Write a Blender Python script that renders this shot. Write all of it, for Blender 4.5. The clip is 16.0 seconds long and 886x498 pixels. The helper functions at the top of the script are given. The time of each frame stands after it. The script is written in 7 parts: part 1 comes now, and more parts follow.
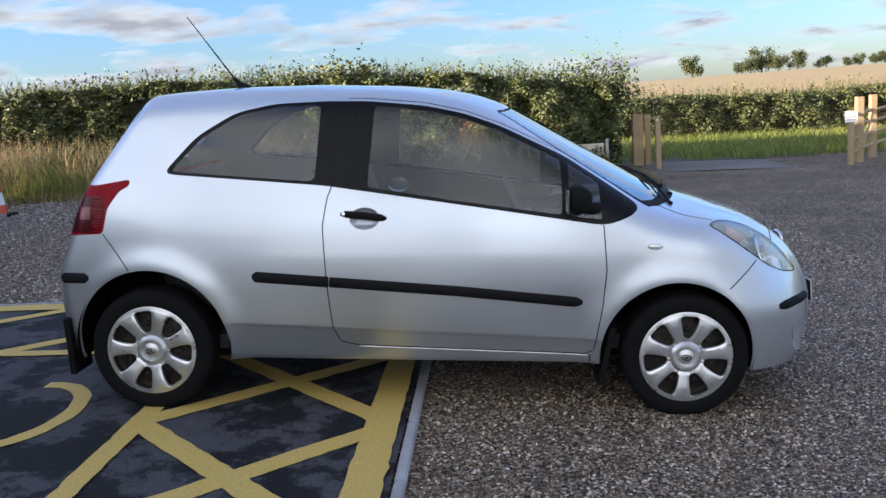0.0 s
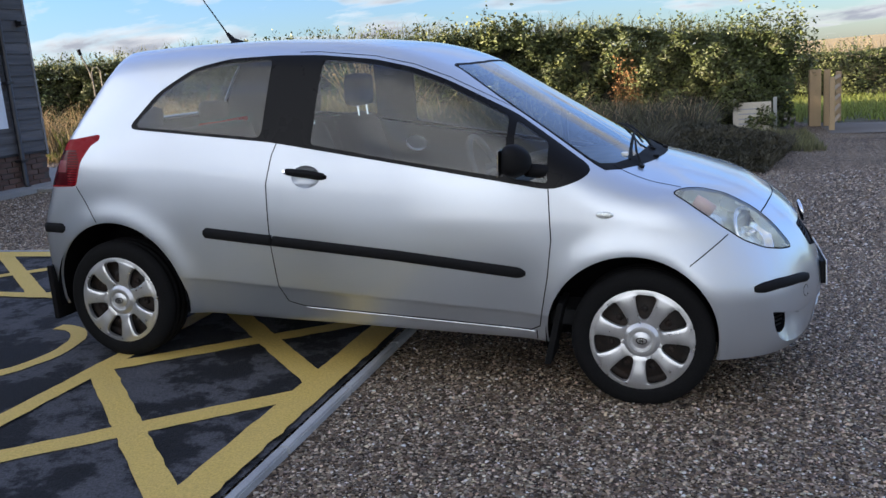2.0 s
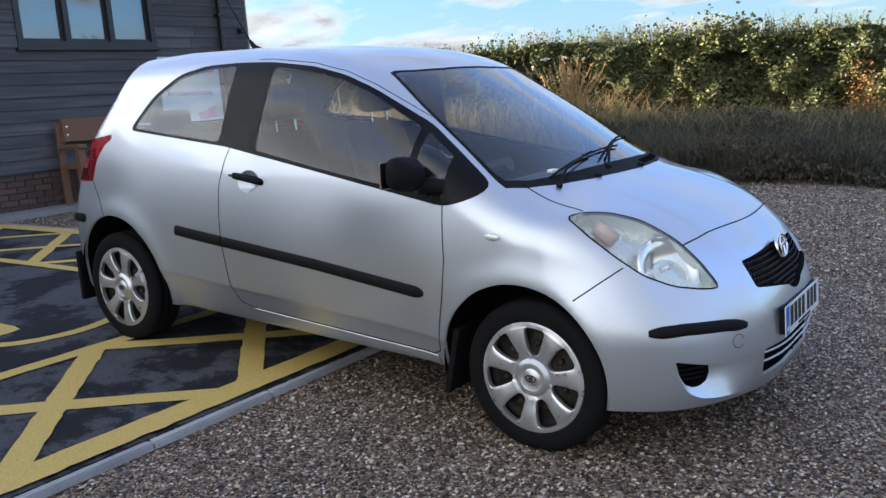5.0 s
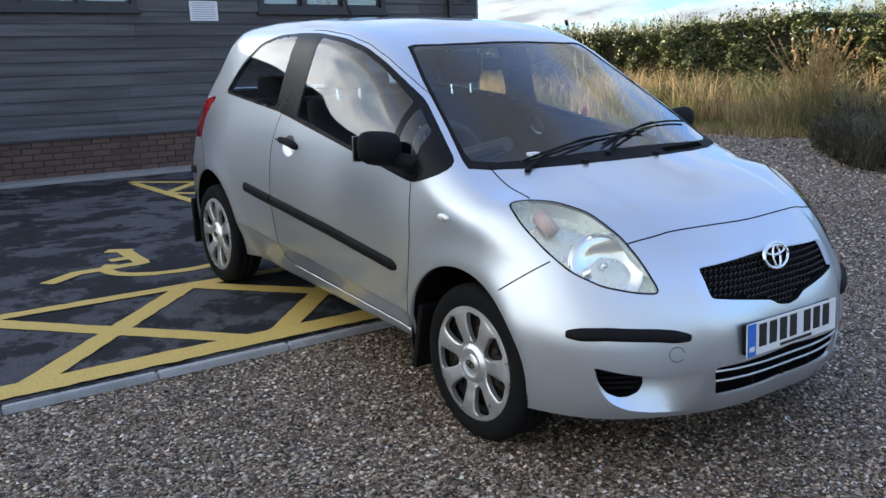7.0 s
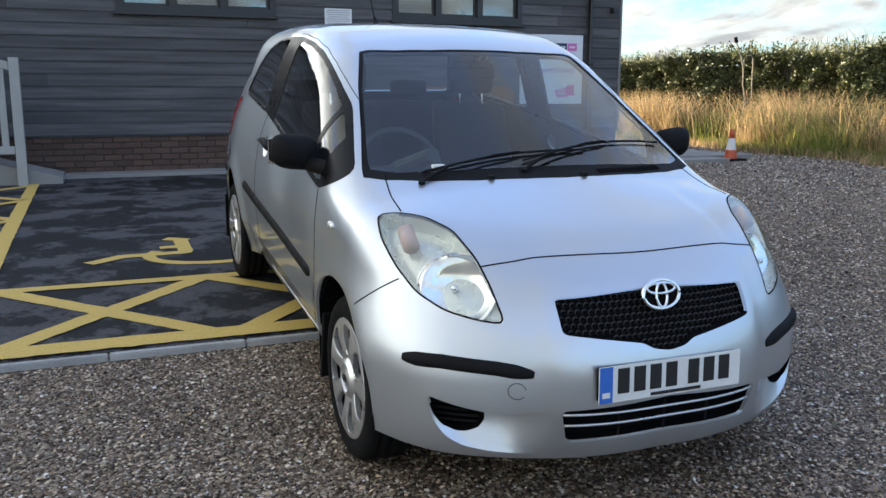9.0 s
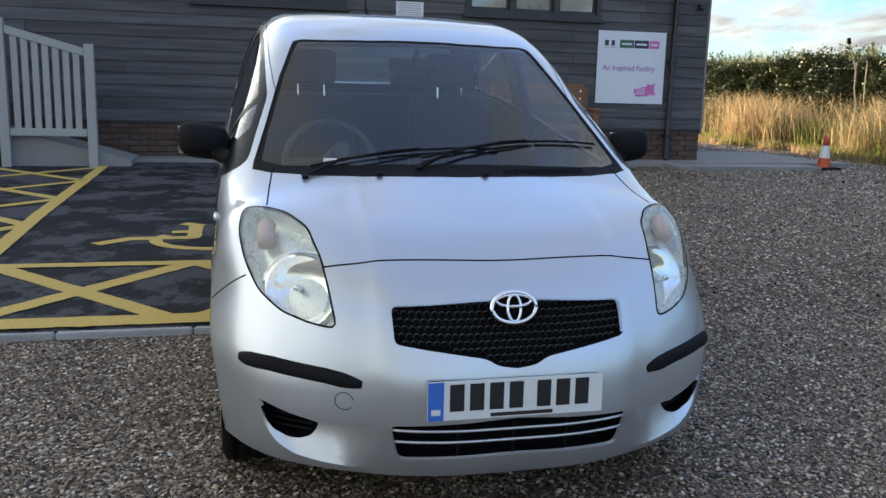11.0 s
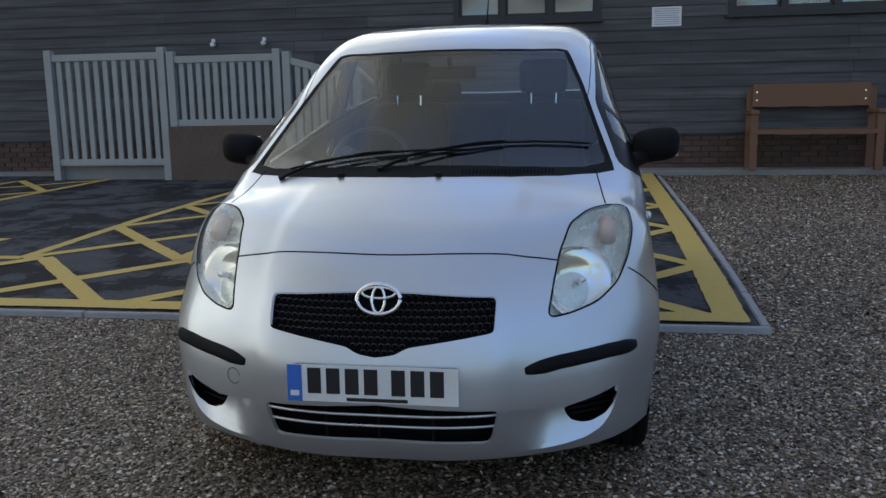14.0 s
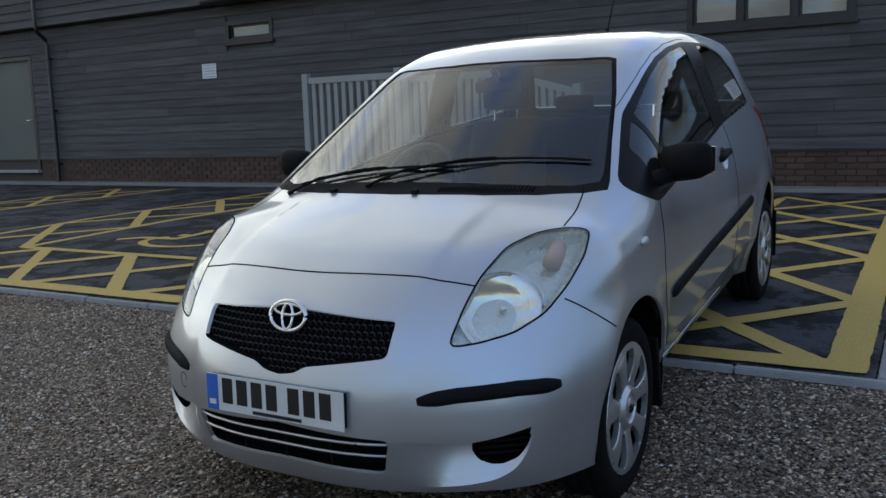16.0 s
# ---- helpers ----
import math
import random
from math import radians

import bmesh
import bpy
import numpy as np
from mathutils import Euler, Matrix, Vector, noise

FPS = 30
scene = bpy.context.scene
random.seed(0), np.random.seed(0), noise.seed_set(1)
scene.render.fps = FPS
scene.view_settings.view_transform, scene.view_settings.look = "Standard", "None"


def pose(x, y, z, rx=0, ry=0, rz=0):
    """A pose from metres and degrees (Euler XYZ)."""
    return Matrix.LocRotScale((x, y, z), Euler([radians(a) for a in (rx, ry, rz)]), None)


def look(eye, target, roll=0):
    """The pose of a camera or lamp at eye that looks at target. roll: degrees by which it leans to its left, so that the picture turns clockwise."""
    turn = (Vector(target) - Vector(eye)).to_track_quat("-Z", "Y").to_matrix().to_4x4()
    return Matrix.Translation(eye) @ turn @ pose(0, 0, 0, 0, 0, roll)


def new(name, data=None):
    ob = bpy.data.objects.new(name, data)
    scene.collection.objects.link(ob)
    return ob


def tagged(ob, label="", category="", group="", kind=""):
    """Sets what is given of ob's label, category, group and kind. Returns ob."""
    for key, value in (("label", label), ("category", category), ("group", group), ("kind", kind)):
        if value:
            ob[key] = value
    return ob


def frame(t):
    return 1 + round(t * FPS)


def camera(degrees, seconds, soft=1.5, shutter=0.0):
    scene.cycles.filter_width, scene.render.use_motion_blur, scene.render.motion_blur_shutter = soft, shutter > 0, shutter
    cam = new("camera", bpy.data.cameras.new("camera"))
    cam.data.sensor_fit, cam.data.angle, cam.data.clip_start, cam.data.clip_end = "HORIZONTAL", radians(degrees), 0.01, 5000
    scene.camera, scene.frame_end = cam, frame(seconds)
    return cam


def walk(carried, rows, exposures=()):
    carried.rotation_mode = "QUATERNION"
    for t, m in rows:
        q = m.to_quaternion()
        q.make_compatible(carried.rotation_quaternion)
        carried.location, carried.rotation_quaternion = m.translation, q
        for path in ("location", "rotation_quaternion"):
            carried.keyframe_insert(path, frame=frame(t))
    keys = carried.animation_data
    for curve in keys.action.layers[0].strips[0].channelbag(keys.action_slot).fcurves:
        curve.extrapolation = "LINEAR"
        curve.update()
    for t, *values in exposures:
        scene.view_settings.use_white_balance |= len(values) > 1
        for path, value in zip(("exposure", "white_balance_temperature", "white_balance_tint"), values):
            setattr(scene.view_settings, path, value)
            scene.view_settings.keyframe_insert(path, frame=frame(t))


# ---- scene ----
cam = camera(54.4, 16.0)
PATH = [
    (0, (0.403, -4.600, 1.421), (0.286, -2.634, 1.074), -4.04),
    (0.5, (0.708, -4.571, 1.387), (0.419, -2.622, 1.045), -4.72),
    (1, (0.973, -4.451, 1.362), (0.596, -2.518, 1.015), -4.70),
    (1.5, (1.202, -4.269, 1.355), (0.759, -2.351, 1.002), -4.98),
    (2, (1.503, -4.197, 1.311), (0.916, -2.328, 0.908), -4.63),
    (2.5, (1.766, -4.126, 1.307), (1.086, -2.284, 0.930), -4.87),
    (3, (1.966, -3.918, 1.288), (1.207, -2.094, 0.975), -6.31),
    (3.5, (2.226, -3.873, 1.271), (1.328, -2.110, 0.981), -5.40),
    (4, (2.436, -3.789, 1.266), (1.431, -2.084, 0.975), -5.11),
    (4.2, (2.499, -3.730, 1.234), (1.475, -2.040, 0.929), -4.99),
    (6.3, (3.283, -2.838, 1.213), (1.827, -1.520, 0.837), -2.44),
    (6.5, (3.361, -2.777, 1.206), (1.863, -1.506, 0.832), -2.16),
    (7, (3.613, -2.557, 1.195), (2.003, -1.436, 0.806), -2.32),
    (7.5, (3.677, -2.276, 1.151), (2.034, -1.199, 0.773), -1.05),
    (8, (3.756, -2.032, 1.158), (2.072, -1.019, 0.789), -0.44),
    (8.5, (3.936, -1.782, 1.180), (2.156, -0.947, 0.810), -0.55),
    (9, (4.024, -1.564, 1.154), (2.199, -0.827, 0.802), 0.01),
    (9.5, (4.034, -1.266, 1.160), (2.182, -0.596, 0.811), 0.42),
    (9.7, (4.067, -1.186, 1.157), (2.198, -0.561, 0.812), 0.49),
    (11.8, (4.193, -0.488, 1.150), (2.254, -0.162, 0.784), 1.07),
    (12, (4.237, -0.414, 1.148), (2.287, -0.155, 0.790), 0.68),
    (12.5, (4.331, -0.196, 1.156), (2.362, -0.103, 0.816), -0.05),
    (13, (4.303, 0.044, 1.122), (2.329, 0.050, 0.799), -0.61),
    (13.5, (4.269, 0.305, 1.137), (2.299, 0.176, 0.813), -1.19),
    (13.9, (4.299, 0.538, 1.121), (2.349, 0.237, 0.794), -1.42),
    (14, (4.289, 0.597, 1.120), (2.345, 0.266, 0.785), -1.07),
    (14.5, (4.219, 0.855, 1.099), (2.304, 0.397, 0.748), -0.16),
    (15, (4.021, 1.103, 1.103), (2.153, 0.484, 0.746), 0.70),
    (15.5, (3.923, 1.391, 1.089), (2.139, 0.550, 0.755), -0.25),
    (16, (3.810, 1.614, 1.094), (2.093, 0.628, 0.809), -1.83),
]
walk(cam, [(t, look(eye, target, roll)) for t, eye, target, roll in PATH],
     [(0, 1.84, 6750, 10), (4, 1.93, 7000, 10), (7, 2.18, 7100, 6), (9, 2.17, 7650, 4), (12, 1.74, 7750, 4), (13.5, 1.42, 7750, 4), (14.5, 1.46, 7650, 4), (16, 1.37, 7600, 4)])

# ---- world, sun ----
SUN_AZ, SUN_EL = radians(200.5), radians(10.5)
world = bpy.data.worlds.new("sky")
scene.world = world
world.use_nodes = True
wn, wl = world.node_tree.nodes, world.node_tree.links
wn.clear()


def wnode(kind, **inputs):
    n = wn.new(kind)
    for k, v in inputs.items():
        n.inputs[k].default_value = v
    return n


sky = wn.new("ShaderNodeTexSky")
sky.sky_type, sky.sun_disc, sky.sun_elevation, sky.sun_rotation = "NISHITA", False, SUN_EL, radians(90) - SUN_AZ
sky.dust_density, sky.ozone_density, sky.air_density = 0.3, 3.6, 0.95
tc = wn.new("ShaderNodeTexCoord")
sep = wn.new("ShaderNodeSeparateXYZ")
wl.new(tc.outputs["Generated"], sep.inputs[0])
lift = wn.new("ShaderNodeMath")
lift.operation = "ADD"
lift.inputs[1].default_value = 0.22
wl.new(sep.outputs["Z"], lift.inputs[0])
hi = wn.new("ShaderNodeMath")
hi.operation = "MAXIMUM"
hi.inputs[1].default_value = 0.05
wl.new(lift.outputs[0], hi.inputs[0])
flat = wn.new("ShaderNodeVectorMath")
flat.operation = "DIVIDE"
comb = wn.new("ShaderNodeCombineXYZ")
for k in "XYZ":
    wl.new(hi.outputs[0], comb.inputs[k])
wl.new(tc.outputs["Generated"], flat.inputs[0])
wl.new(comb.outputs[0], flat.inputs[1])
stretch = wn.new("ShaderNodeMapping")
stretch.inputs["Scale"].default_value = (1.3, 1.7, 0.0)
stretch.inputs["Location"].default_value = (1.7, 0.35, 0.0)
wl.new(flat.outputs[0], stretch.inputs["Vector"])
cloud = wn.new("ShaderNodeTexNoise")
cloud.inputs["Scale"].default_value, cloud.inputs["Detail"].default_value, cloud.inputs["Roughness"].default_value = 1.5, 9.0, 0.57
cloud.inputs["Distortion"].default_value = 0.35
wl.new(stretch.outputs[0], cloud.inputs["Vector"])
cover = wn.new("ShaderNodeValToRGB")
cover.color_ramp.elements[0].position, cover.color_ramp.elements[1].position = 0.40, 0.55
cloud2 = wn.new("ShaderNodeTexNoise")
cloud2.inputs["Scale"].default_value, cloud2.inputs["Detail"].default_value = 3.4, 7.0
wl.new(stretch.outputs[0], cloud2.inputs["Vector"])
tone = wn.new("ShaderNodeValToRGB")
tone.color_ramp.elements[0].position, tone.color_ramp.elements[1].position = 0.47, 0.62
tone.color_ramp.elements[0].color, tone.color_ramp.elements[1].color = (6.3, 6.7, 7.3, 1), (2.8, 3.1, 3.8, 1)
body = wn.new("ShaderNodeMix")
body.inputs["Factor"].default_value = 0.3
wl.new(cloud.outputs["Fac"], body.inputs["A"])
wl.new(cloud2.outputs["Fac"], body.inputs["B"])
wl.new(body.outputs["Result"], tone.inputs[0])
# added lobe: unseen cloud brightened on the -y side to light the doors
FILL_AZ, FILL_EL = radians(-108), radians(12)
fillward = wn.new("ShaderNodeVectorMath")
fillward.operation = "DOT_PRODUCT"
fillward.inputs[1].default_value = (math.cos(FILL_AZ) * math.cos(FILL_EL), math.sin(FILL_AZ) * math.cos(FILL_EL), math.sin(FILL_EL))
wl.new(tc.outputs["Generated"], fillward.inputs[0])
fill_lobe = wn.new("ShaderNodeMapRange")
fill_lobe.interpolation_type = "SMOOTHSTEP"
fill_lobe.inputs["From Min"].default_value, fill_lobe.inputs["From Max"].default_value = 0.35, 1.0
fill_lobe.inputs["To Min"].default_value, fill_lobe.inputs["To Max"].default_value = 0.36, 0.86
wl.new(fillward.outputs["Value"], fill_lobe.inputs["Value"])
# cloud close to the sun is lit through
sunward = wn.new("ShaderNodeVectorMath")
sunward.operation = "DOT_PRODUCT"
sunward.inputs[1].default_value = (math.cos(SUN_AZ) * math.cos(SUN_EL), math.sin(SUN_AZ) * math.cos(SUN_EL), math.sin(SUN_EL))
wl.new(tc.outputs["Generated"], sunward.inputs[0])
near_sun = wn.new("ShaderNodeMapRange")
near_sun.interpolation_type = "SMOOTHSTEP"
near_sun.inputs["From Min"].default_value, near_sun.inputs["From Max"].default_value = 0.89, 1.0
near_sun.inputs["To Min"].default_value, near_sun.inputs["To Max"].default_value = 0.0, 0.9
wl.new(sunward.outputs["Value"], near_sun.inputs["Value"])
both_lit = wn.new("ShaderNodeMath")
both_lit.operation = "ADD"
wl.new(fill_lobe.outputs[0], both_lit.inputs[0])
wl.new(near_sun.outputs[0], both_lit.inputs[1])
# cloud cover is thickened towards the added lobe too
gather = wn.new("ShaderNodeMath")
gather.operation = "MULTIPLY_ADD"
gather.inputs[1].default_value = 0.09
wl.new(fillward.outputs["Value"], gather.inputs[0])
wl.new(cloud.outputs["Fac"], gather.inputs[2])
aloft = wn.new("ShaderNodeMapRange")
aloft.inputs["From Min"].default_value, aloft.inputs["From Max"].default_value = 0.34, 0.9
aloft.inputs["To Min"].default_value, aloft.inputs["To Max"].default_value = 0.0, 0.10
wl.new(sep.outputs["Z"], aloft.inputs["Value"])
fewer = wn.new("ShaderNodeMath")
fewer.operation = "SUBTRACT"
wl.new(gather.outputs[0], fewer.inputs[0])
wl.new(aloft.outputs[0], fewer.inputs[1])
wl.new(fewer.outputs[0], cover.inputs[0])
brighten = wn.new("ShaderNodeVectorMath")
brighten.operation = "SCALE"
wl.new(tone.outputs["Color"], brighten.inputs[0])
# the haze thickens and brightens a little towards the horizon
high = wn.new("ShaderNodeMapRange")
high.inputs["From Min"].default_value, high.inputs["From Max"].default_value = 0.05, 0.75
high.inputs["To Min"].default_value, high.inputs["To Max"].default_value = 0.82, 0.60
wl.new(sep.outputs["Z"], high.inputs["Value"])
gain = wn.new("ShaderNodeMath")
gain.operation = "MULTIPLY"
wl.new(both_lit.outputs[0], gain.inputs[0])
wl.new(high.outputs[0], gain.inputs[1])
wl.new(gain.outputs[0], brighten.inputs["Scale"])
mixc = wn.new("ShaderNodeMix")
mixc.data_type = "RGBA"
wl.new(cover.outputs["Color"], mixc.inputs["Factor"])
cool = wn.new("ShaderNodeVectorMath")
cool.operation = "MULTIPLY"
cool.inputs[1].default_value = (0.68, 0.74, 0.95)
thin = wn.new("ShaderNodeMapRange")
thin.inputs["From Min"].default_value, thin.inputs["From Max"].default_value = 0.0, 0.5
thin.inputs["To Min"].default_value, thin.inputs["To Max"].default_value = 0.5, 1.0
wl.new(sep.outputs["Z"], thin.inputs["Value"])
dim = wn.new("ShaderNodeVectorMath")
dim.operation = "SCALE"
wl.new(sky.outputs[0], dim.inputs[0])
wl.new(thin.outputs[0], dim.inputs["Scale"])
veil = wn.new("ShaderNodeVectorMath")
veil.operation = "MINIMUM"
veil.inputs[1].default_value = (2.8, 3.2, 4.0)
wl.new(dim.outputs[0], veil.inputs[0])
wl.new(veil.outputs[0], cool.inputs[0])
# thin high cloud pales the blue overhead
milk = wn.new("ShaderNodeMapRange")
milk.inputs["From Min"].default_value, milk.inputs["From Max"].default_value = 0.14, 0.6
milk.inputs["To Min"].default_value, milk.inputs["To Max"].default_value = 0.0, 0.45
wl.new(sep.outputs["Z"], milk.inputs["Value"])
pale = wn.new("ShaderNodeVectorMath")
pale.operation = "ADD"
wl.new(cool.outputs[0], pale.inputs[0])
wl.new(milk.outputs[0], pale.inputs[1])
wl.new(pale.outputs[0], mixc.inputs["A"])
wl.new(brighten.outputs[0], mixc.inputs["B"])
bg = wn.new("ShaderNodeBackground")
bg.inputs["Strength"].default_value = 0.15
wl.new(mixc.outputs["Result"], bg.inputs["Color"])
wout = wn.new("ShaderNodeOutputWorld")
wl.new(bg.outputs[0], wout.inputs["Surface"])

sun = new("sun", bpy.data.lights.new("sun", "SUN"))
sun.data.energy, sun.data.angle, sun.data.color = 4.6, radians(0.6), (1.0, 0.86, 0.68)
sun.matrix_world = look((0, 0, 0), (-math.cos(SUN_AZ) * math.cos(SUN_EL), -math.sin(SUN_AZ) * math.cos(SUN_EL), -math.sin(SUN_EL)))

# ---- materials ----


def material(name, colour, rough=0.6, metal=0.0, vary=0.25, scale=8.0, fine=80.0, bump=0.15, bump_scale=120.0, random_amount=0.0, tint=None,
             island=False, coat=0.0, spec=0.5, stretch=(1, 1, 1), detail=6.0, coords="Object", tint_at=(0.35, 0.7), bump_dist=0.004, rag=0.5):
    """A surface with variation at two scales, fine relief, and a chance tone for each object or island."""
    m = bpy.data.materials.new(name)
    m.use_nodes = True
    nd, lk = m.node_tree.nodes, m.node_tree.links
    b = nd["Principled BSDF"]
    b.inputs["Roughness"].default_value, b.inputs["Metallic"].default_value = rough, metal
    b.inputs["Coat Weight"].default_value = coat
    b.inputs["Coat Roughness"].default_value = 0.04
    b.inputs["Specular IOR Level"].default_value = spec
    co = nd.new("ShaderNodeTexCoord")
    mp = nd.new("ShaderNodeMapping")
    mp.inputs["Scale"].default_value = stretch
    lk.new(co.outputs[coords], mp.inputs["Vector"])
    col = tuple(colour) + (1.0,)
    n1, n2 = nd.new("ShaderNodeTexNoise"), nd.new("ShaderNodeTexNoise")
    n1.inputs["Scale"].default_value, n1.inputs["Detail"].default_value = scale, detail
    n1.inputs["Roughness"].default_value = rag
    n2.inputs["Scale"].default_value, n2.inputs["Detail"].default_value = fine, 3.0
    for n in (n1, n2):
        lk.new(mp.outputs[0], n.inputs["Vector"])
    last = None
    if tint is not None:
        rp = nd.new("ShaderNodeValToRGB")
        rp.color_ramp.elements[0].position, rp.color_ramp.elements[1].position = tint_at
        rp.color_ramp.elements[0].color, rp.color_ramp.elements[1].color = col, tuple(tint) + (1.0,)
        lk.new(n1.outputs["Fac"], rp.inputs[0])
        last = rp.outputs["Color"]
    hsv = nd.new("ShaderNodeHueSaturation")
    if last is None:
        hsv.inputs["Color"].default_value = col
    else:
        lk.new(last, hsv.inputs["Color"])
    add = nd.new("ShaderNodeMath")
    add.operation = "ADD"
    lk.new(n1.outputs["Fac"], add.inputs[0])
    lk.new(n2.outputs["Fac"], add.inputs[1])
    val = nd.new("ShaderNodeMapRange")
    val.inputs["From Min"].default_value, val.inputs["From Max"].default_value = 0.6, 1.4
    val.inputs["To Min"].default_value, val.inputs["To Max"].default_value = 1 - vary, 1 + vary
    lk.new(add.outputs[0], val.inputs["Value"])
    out = val.outputs[0]
    if random_amount:
        if island:
            rnd = nd.new("ShaderNodeNewGeometry").outputs["Random Per Island"]
        else:
            rnd = nd.new("ShaderNodeObjectInfo").outputs["Random"]
        mr = nd.new("ShaderNodeMapRange")
        mr.inputs["To Min"].default_value, mr.inputs["To Max"].default_value = 1 - random_amount, 1 + random_amount
        lk.new(rnd, mr.inputs["Value"])
        mul = nd.new("ShaderNodeMath")
        mul.operation = "MULTIPLY"
        lk.new(out, mul.inputs[0])
        lk.new(mr.outputs[0], mul.inputs[1])
        out = mul.outputs[0]
    lk.new(out, hsv.inputs["Value"])
    lk.new(hsv.outputs[0], b.inputs["Base Color"])
    if bump:
        n3 = nd.new("ShaderNodeTexNoise")
        n3.inputs["Scale"].default_value, n3.inputs["Detail"].default_value = bump_scale, 4.0
        lk.new(mp.outputs[0], n3.inputs["Vector"])
        bp = nd.new("ShaderNodeBump")
        bp.inputs["Strength"].default_value, bp.inputs["Distance"].default_value = bump, bump_dist
        lk.new(n3.outputs["Fac"], bp.inputs["Height"])
        lk.new(bp.outputs[0], b.inputs["Normal"])
    rr = nd.new("ShaderNodeMapRange")
    rr.inputs["From Min"].default_value, rr.inputs["From Max"].default_value = 0.3, 0.7
    rr.inputs["To Min"].default_value, rr.inputs["To Max"].default_value = max(0.02, rough - 0.08), min(1.0, rough + 0.08)
    lk.new(n1.outputs["Fac"], rr.inputs["Value"])
    lk.new(rr.outputs[0], b.inputs["Roughness"])
    return m


def glass_material(name, tint, gloss_rough=0.02, strength=1.0, haze=0.0):
    """A thin pane: clear with a tint, and a mirror by the angle."""
    m = bpy.data.materials.new(name)
    m.use_nodes = True
    nd, lk = m.node_tree.nodes, m.node_tree.links
    nd.clear()
    tr, gl, fr, mx, o = (nd.new("ShaderNode" + k) for k in ("BsdfTransparent", "BsdfGlossy", "LayerWeight", "MixShader", "OutputMaterial"))
    tr.inputs["Color"].default_value = tuple(tint) + (1.0,)
    gl.inputs["Roughness"].default_value = gloss_rough
    fr.inputs["Blend"].default_value = 0.5
    steep, floor_ = nd.new("ShaderNodeMath"), nd.new("ShaderNodeMath")
    steep.operation, floor_.operation = "POWER", "MULTIPLY_ADD"
    steep.inputs[1].default_value, floor_.inputs[1].default_value, floor_.inputs[2].default_value = 5.0, 0.96, 0.04
    lk.new(fr.outputs["Facing"], steep.inputs[0])
    lk.new(steep.outputs[0], floor_.inputs[0])
    mul = nd.new("ShaderNodeMath")
    mul.operation, mul.use_clamp = "MULTIPLY", True
    mul.inputs[1].default_value = strength
    lk.new(floor_.outputs[0], mul.inputs[0])
    lk.new(mul.outputs[0], mx.inputs[0])
    if haze:
        # weathered plastic: part of the light is scattered, in streaks
        df, tl, m2, m3, ns = nd.new("ShaderNodeBsdfDiffuse"), nd.new("ShaderNodeBsdfTranslucent"), nd.new("ShaderNodeMixShader"), nd.new("ShaderNodeMixShader"), nd.new("ShaderNodeTexNoise")
        df.inputs["Color"].default_value = tl.inputs["Color"].default_value = (0.86, 0.88, 0.82, 1)
        ns.inputs["Scale"].default_value = 9.0
        am = nd.new("ShaderNodeMapRange")
        am.inputs["From Min"].default_value, am.inputs["From Max"].default_value = 0.3, 0.7
        am.inputs["To Min"].default_value, am.inputs["To Max"].default_value = haze * 0.75, haze * 1.3
        lk.new(ns.outputs["Fac"], am.inputs["Value"])
        lk.new(df.outputs[0], m2.inputs[1])
        lk.new(tl.outputs[0], m2.inputs[2])
        lk.new(am.outputs[0], m3.inputs[0])
        lk.new(tr.outputs[0], m3.inputs[1])
        lk.new(m2.outputs[0], m3.inputs[2])
        lk.new(m3.outputs[0], mx.inputs[1])
    else:
        lk.new(tr.outputs[0], mx.inputs[1])
    lk.new(gl.outputs[0], mx.inputs[2])
    lk.new(mx.outputs[0], o.inputs["Surface"])
    return m


PAINT = material("silver paint", (0.57, 0.61, 0.66), 0.38, 0.85, vary=0.03, scale=2.0, fine=900.0, bump=0.02, bump_scale=1500.0, coat=1.0, spec=0.5, bump_dist=0.001)
BLACK = material("black plastic", (0.008, 0.008, 0.009), 0.7, vary=0.2, scale=10, spec=0.13, bump=0.1, bump_scale=600, bump_dist=0.001)
GLOSSBLACK = material("black trim film", (0.005, 0.005, 0.006), 0.3, vary=0.15, scale=6, bump=0.0, spec=0.14)
# near-black colour that carries the shade deep in the hedges
HEDGE_SHADE = material("hedge core shade", (0.026, 0.026, 0.014), 0.9, vary=0.5, scale=9, fine=40, bump=0.6, bump_scale=30, bump_dist=0.03)
SEAM = material("panel gap", (0.006, 0.006, 0.007), 0.95, vary=0.1, bump=0, spec=0.05)
RUBBER = material("tyre rubber", (0.0075, 0.0075, 0.008), 0.85, spec=0.12, vary=0.35, scale=14, fine=140, bump=0.25, bump_scale=220, bump_dist=0.002)
COVER = material("silver wheel cover", (0.66, 0.665, 0.67), 0.34, 0.85, vary=0.1, scale=30, fine=300, bump=0.03, bump_scale=500, coat=0.2, bump_dist=0.001)
STEEL = material("dark brake steel", (0.014, 0.012, 0.011), 0.65, 0.3, vary=0.5, scale=20, tint=(0.030, 0.018, 0.013), bump=0.2)
CHROME = material("chrome", (0.85, 0.86, 0.88), 0.09, 1.0, vary=0.03, bump=0)
CABIN = material("cabin cloth", (0.022, 0.023, 0.026), 0.9, vary=0.25, scale=20, fine=400, bump=0.3, bump_scale=700, bump_dist=0.001)
CABIN_PLASTIC = material("cabin plastic", (0.035, 0.036, 0.039), 0.6, vary=0.12, scale=10, bump=0.1, bump_scale=700, bump_dist=0.001)
MESHBLACK = material("grille mesh", (0.022, 0.022, 0.024), 0.5, vary=0.2, bump=0, spec=0.3)
PLATE_WHITE = material("plate white", (0.72, 0.73, 0.72), 0.35, vary=0.05, bump=0)
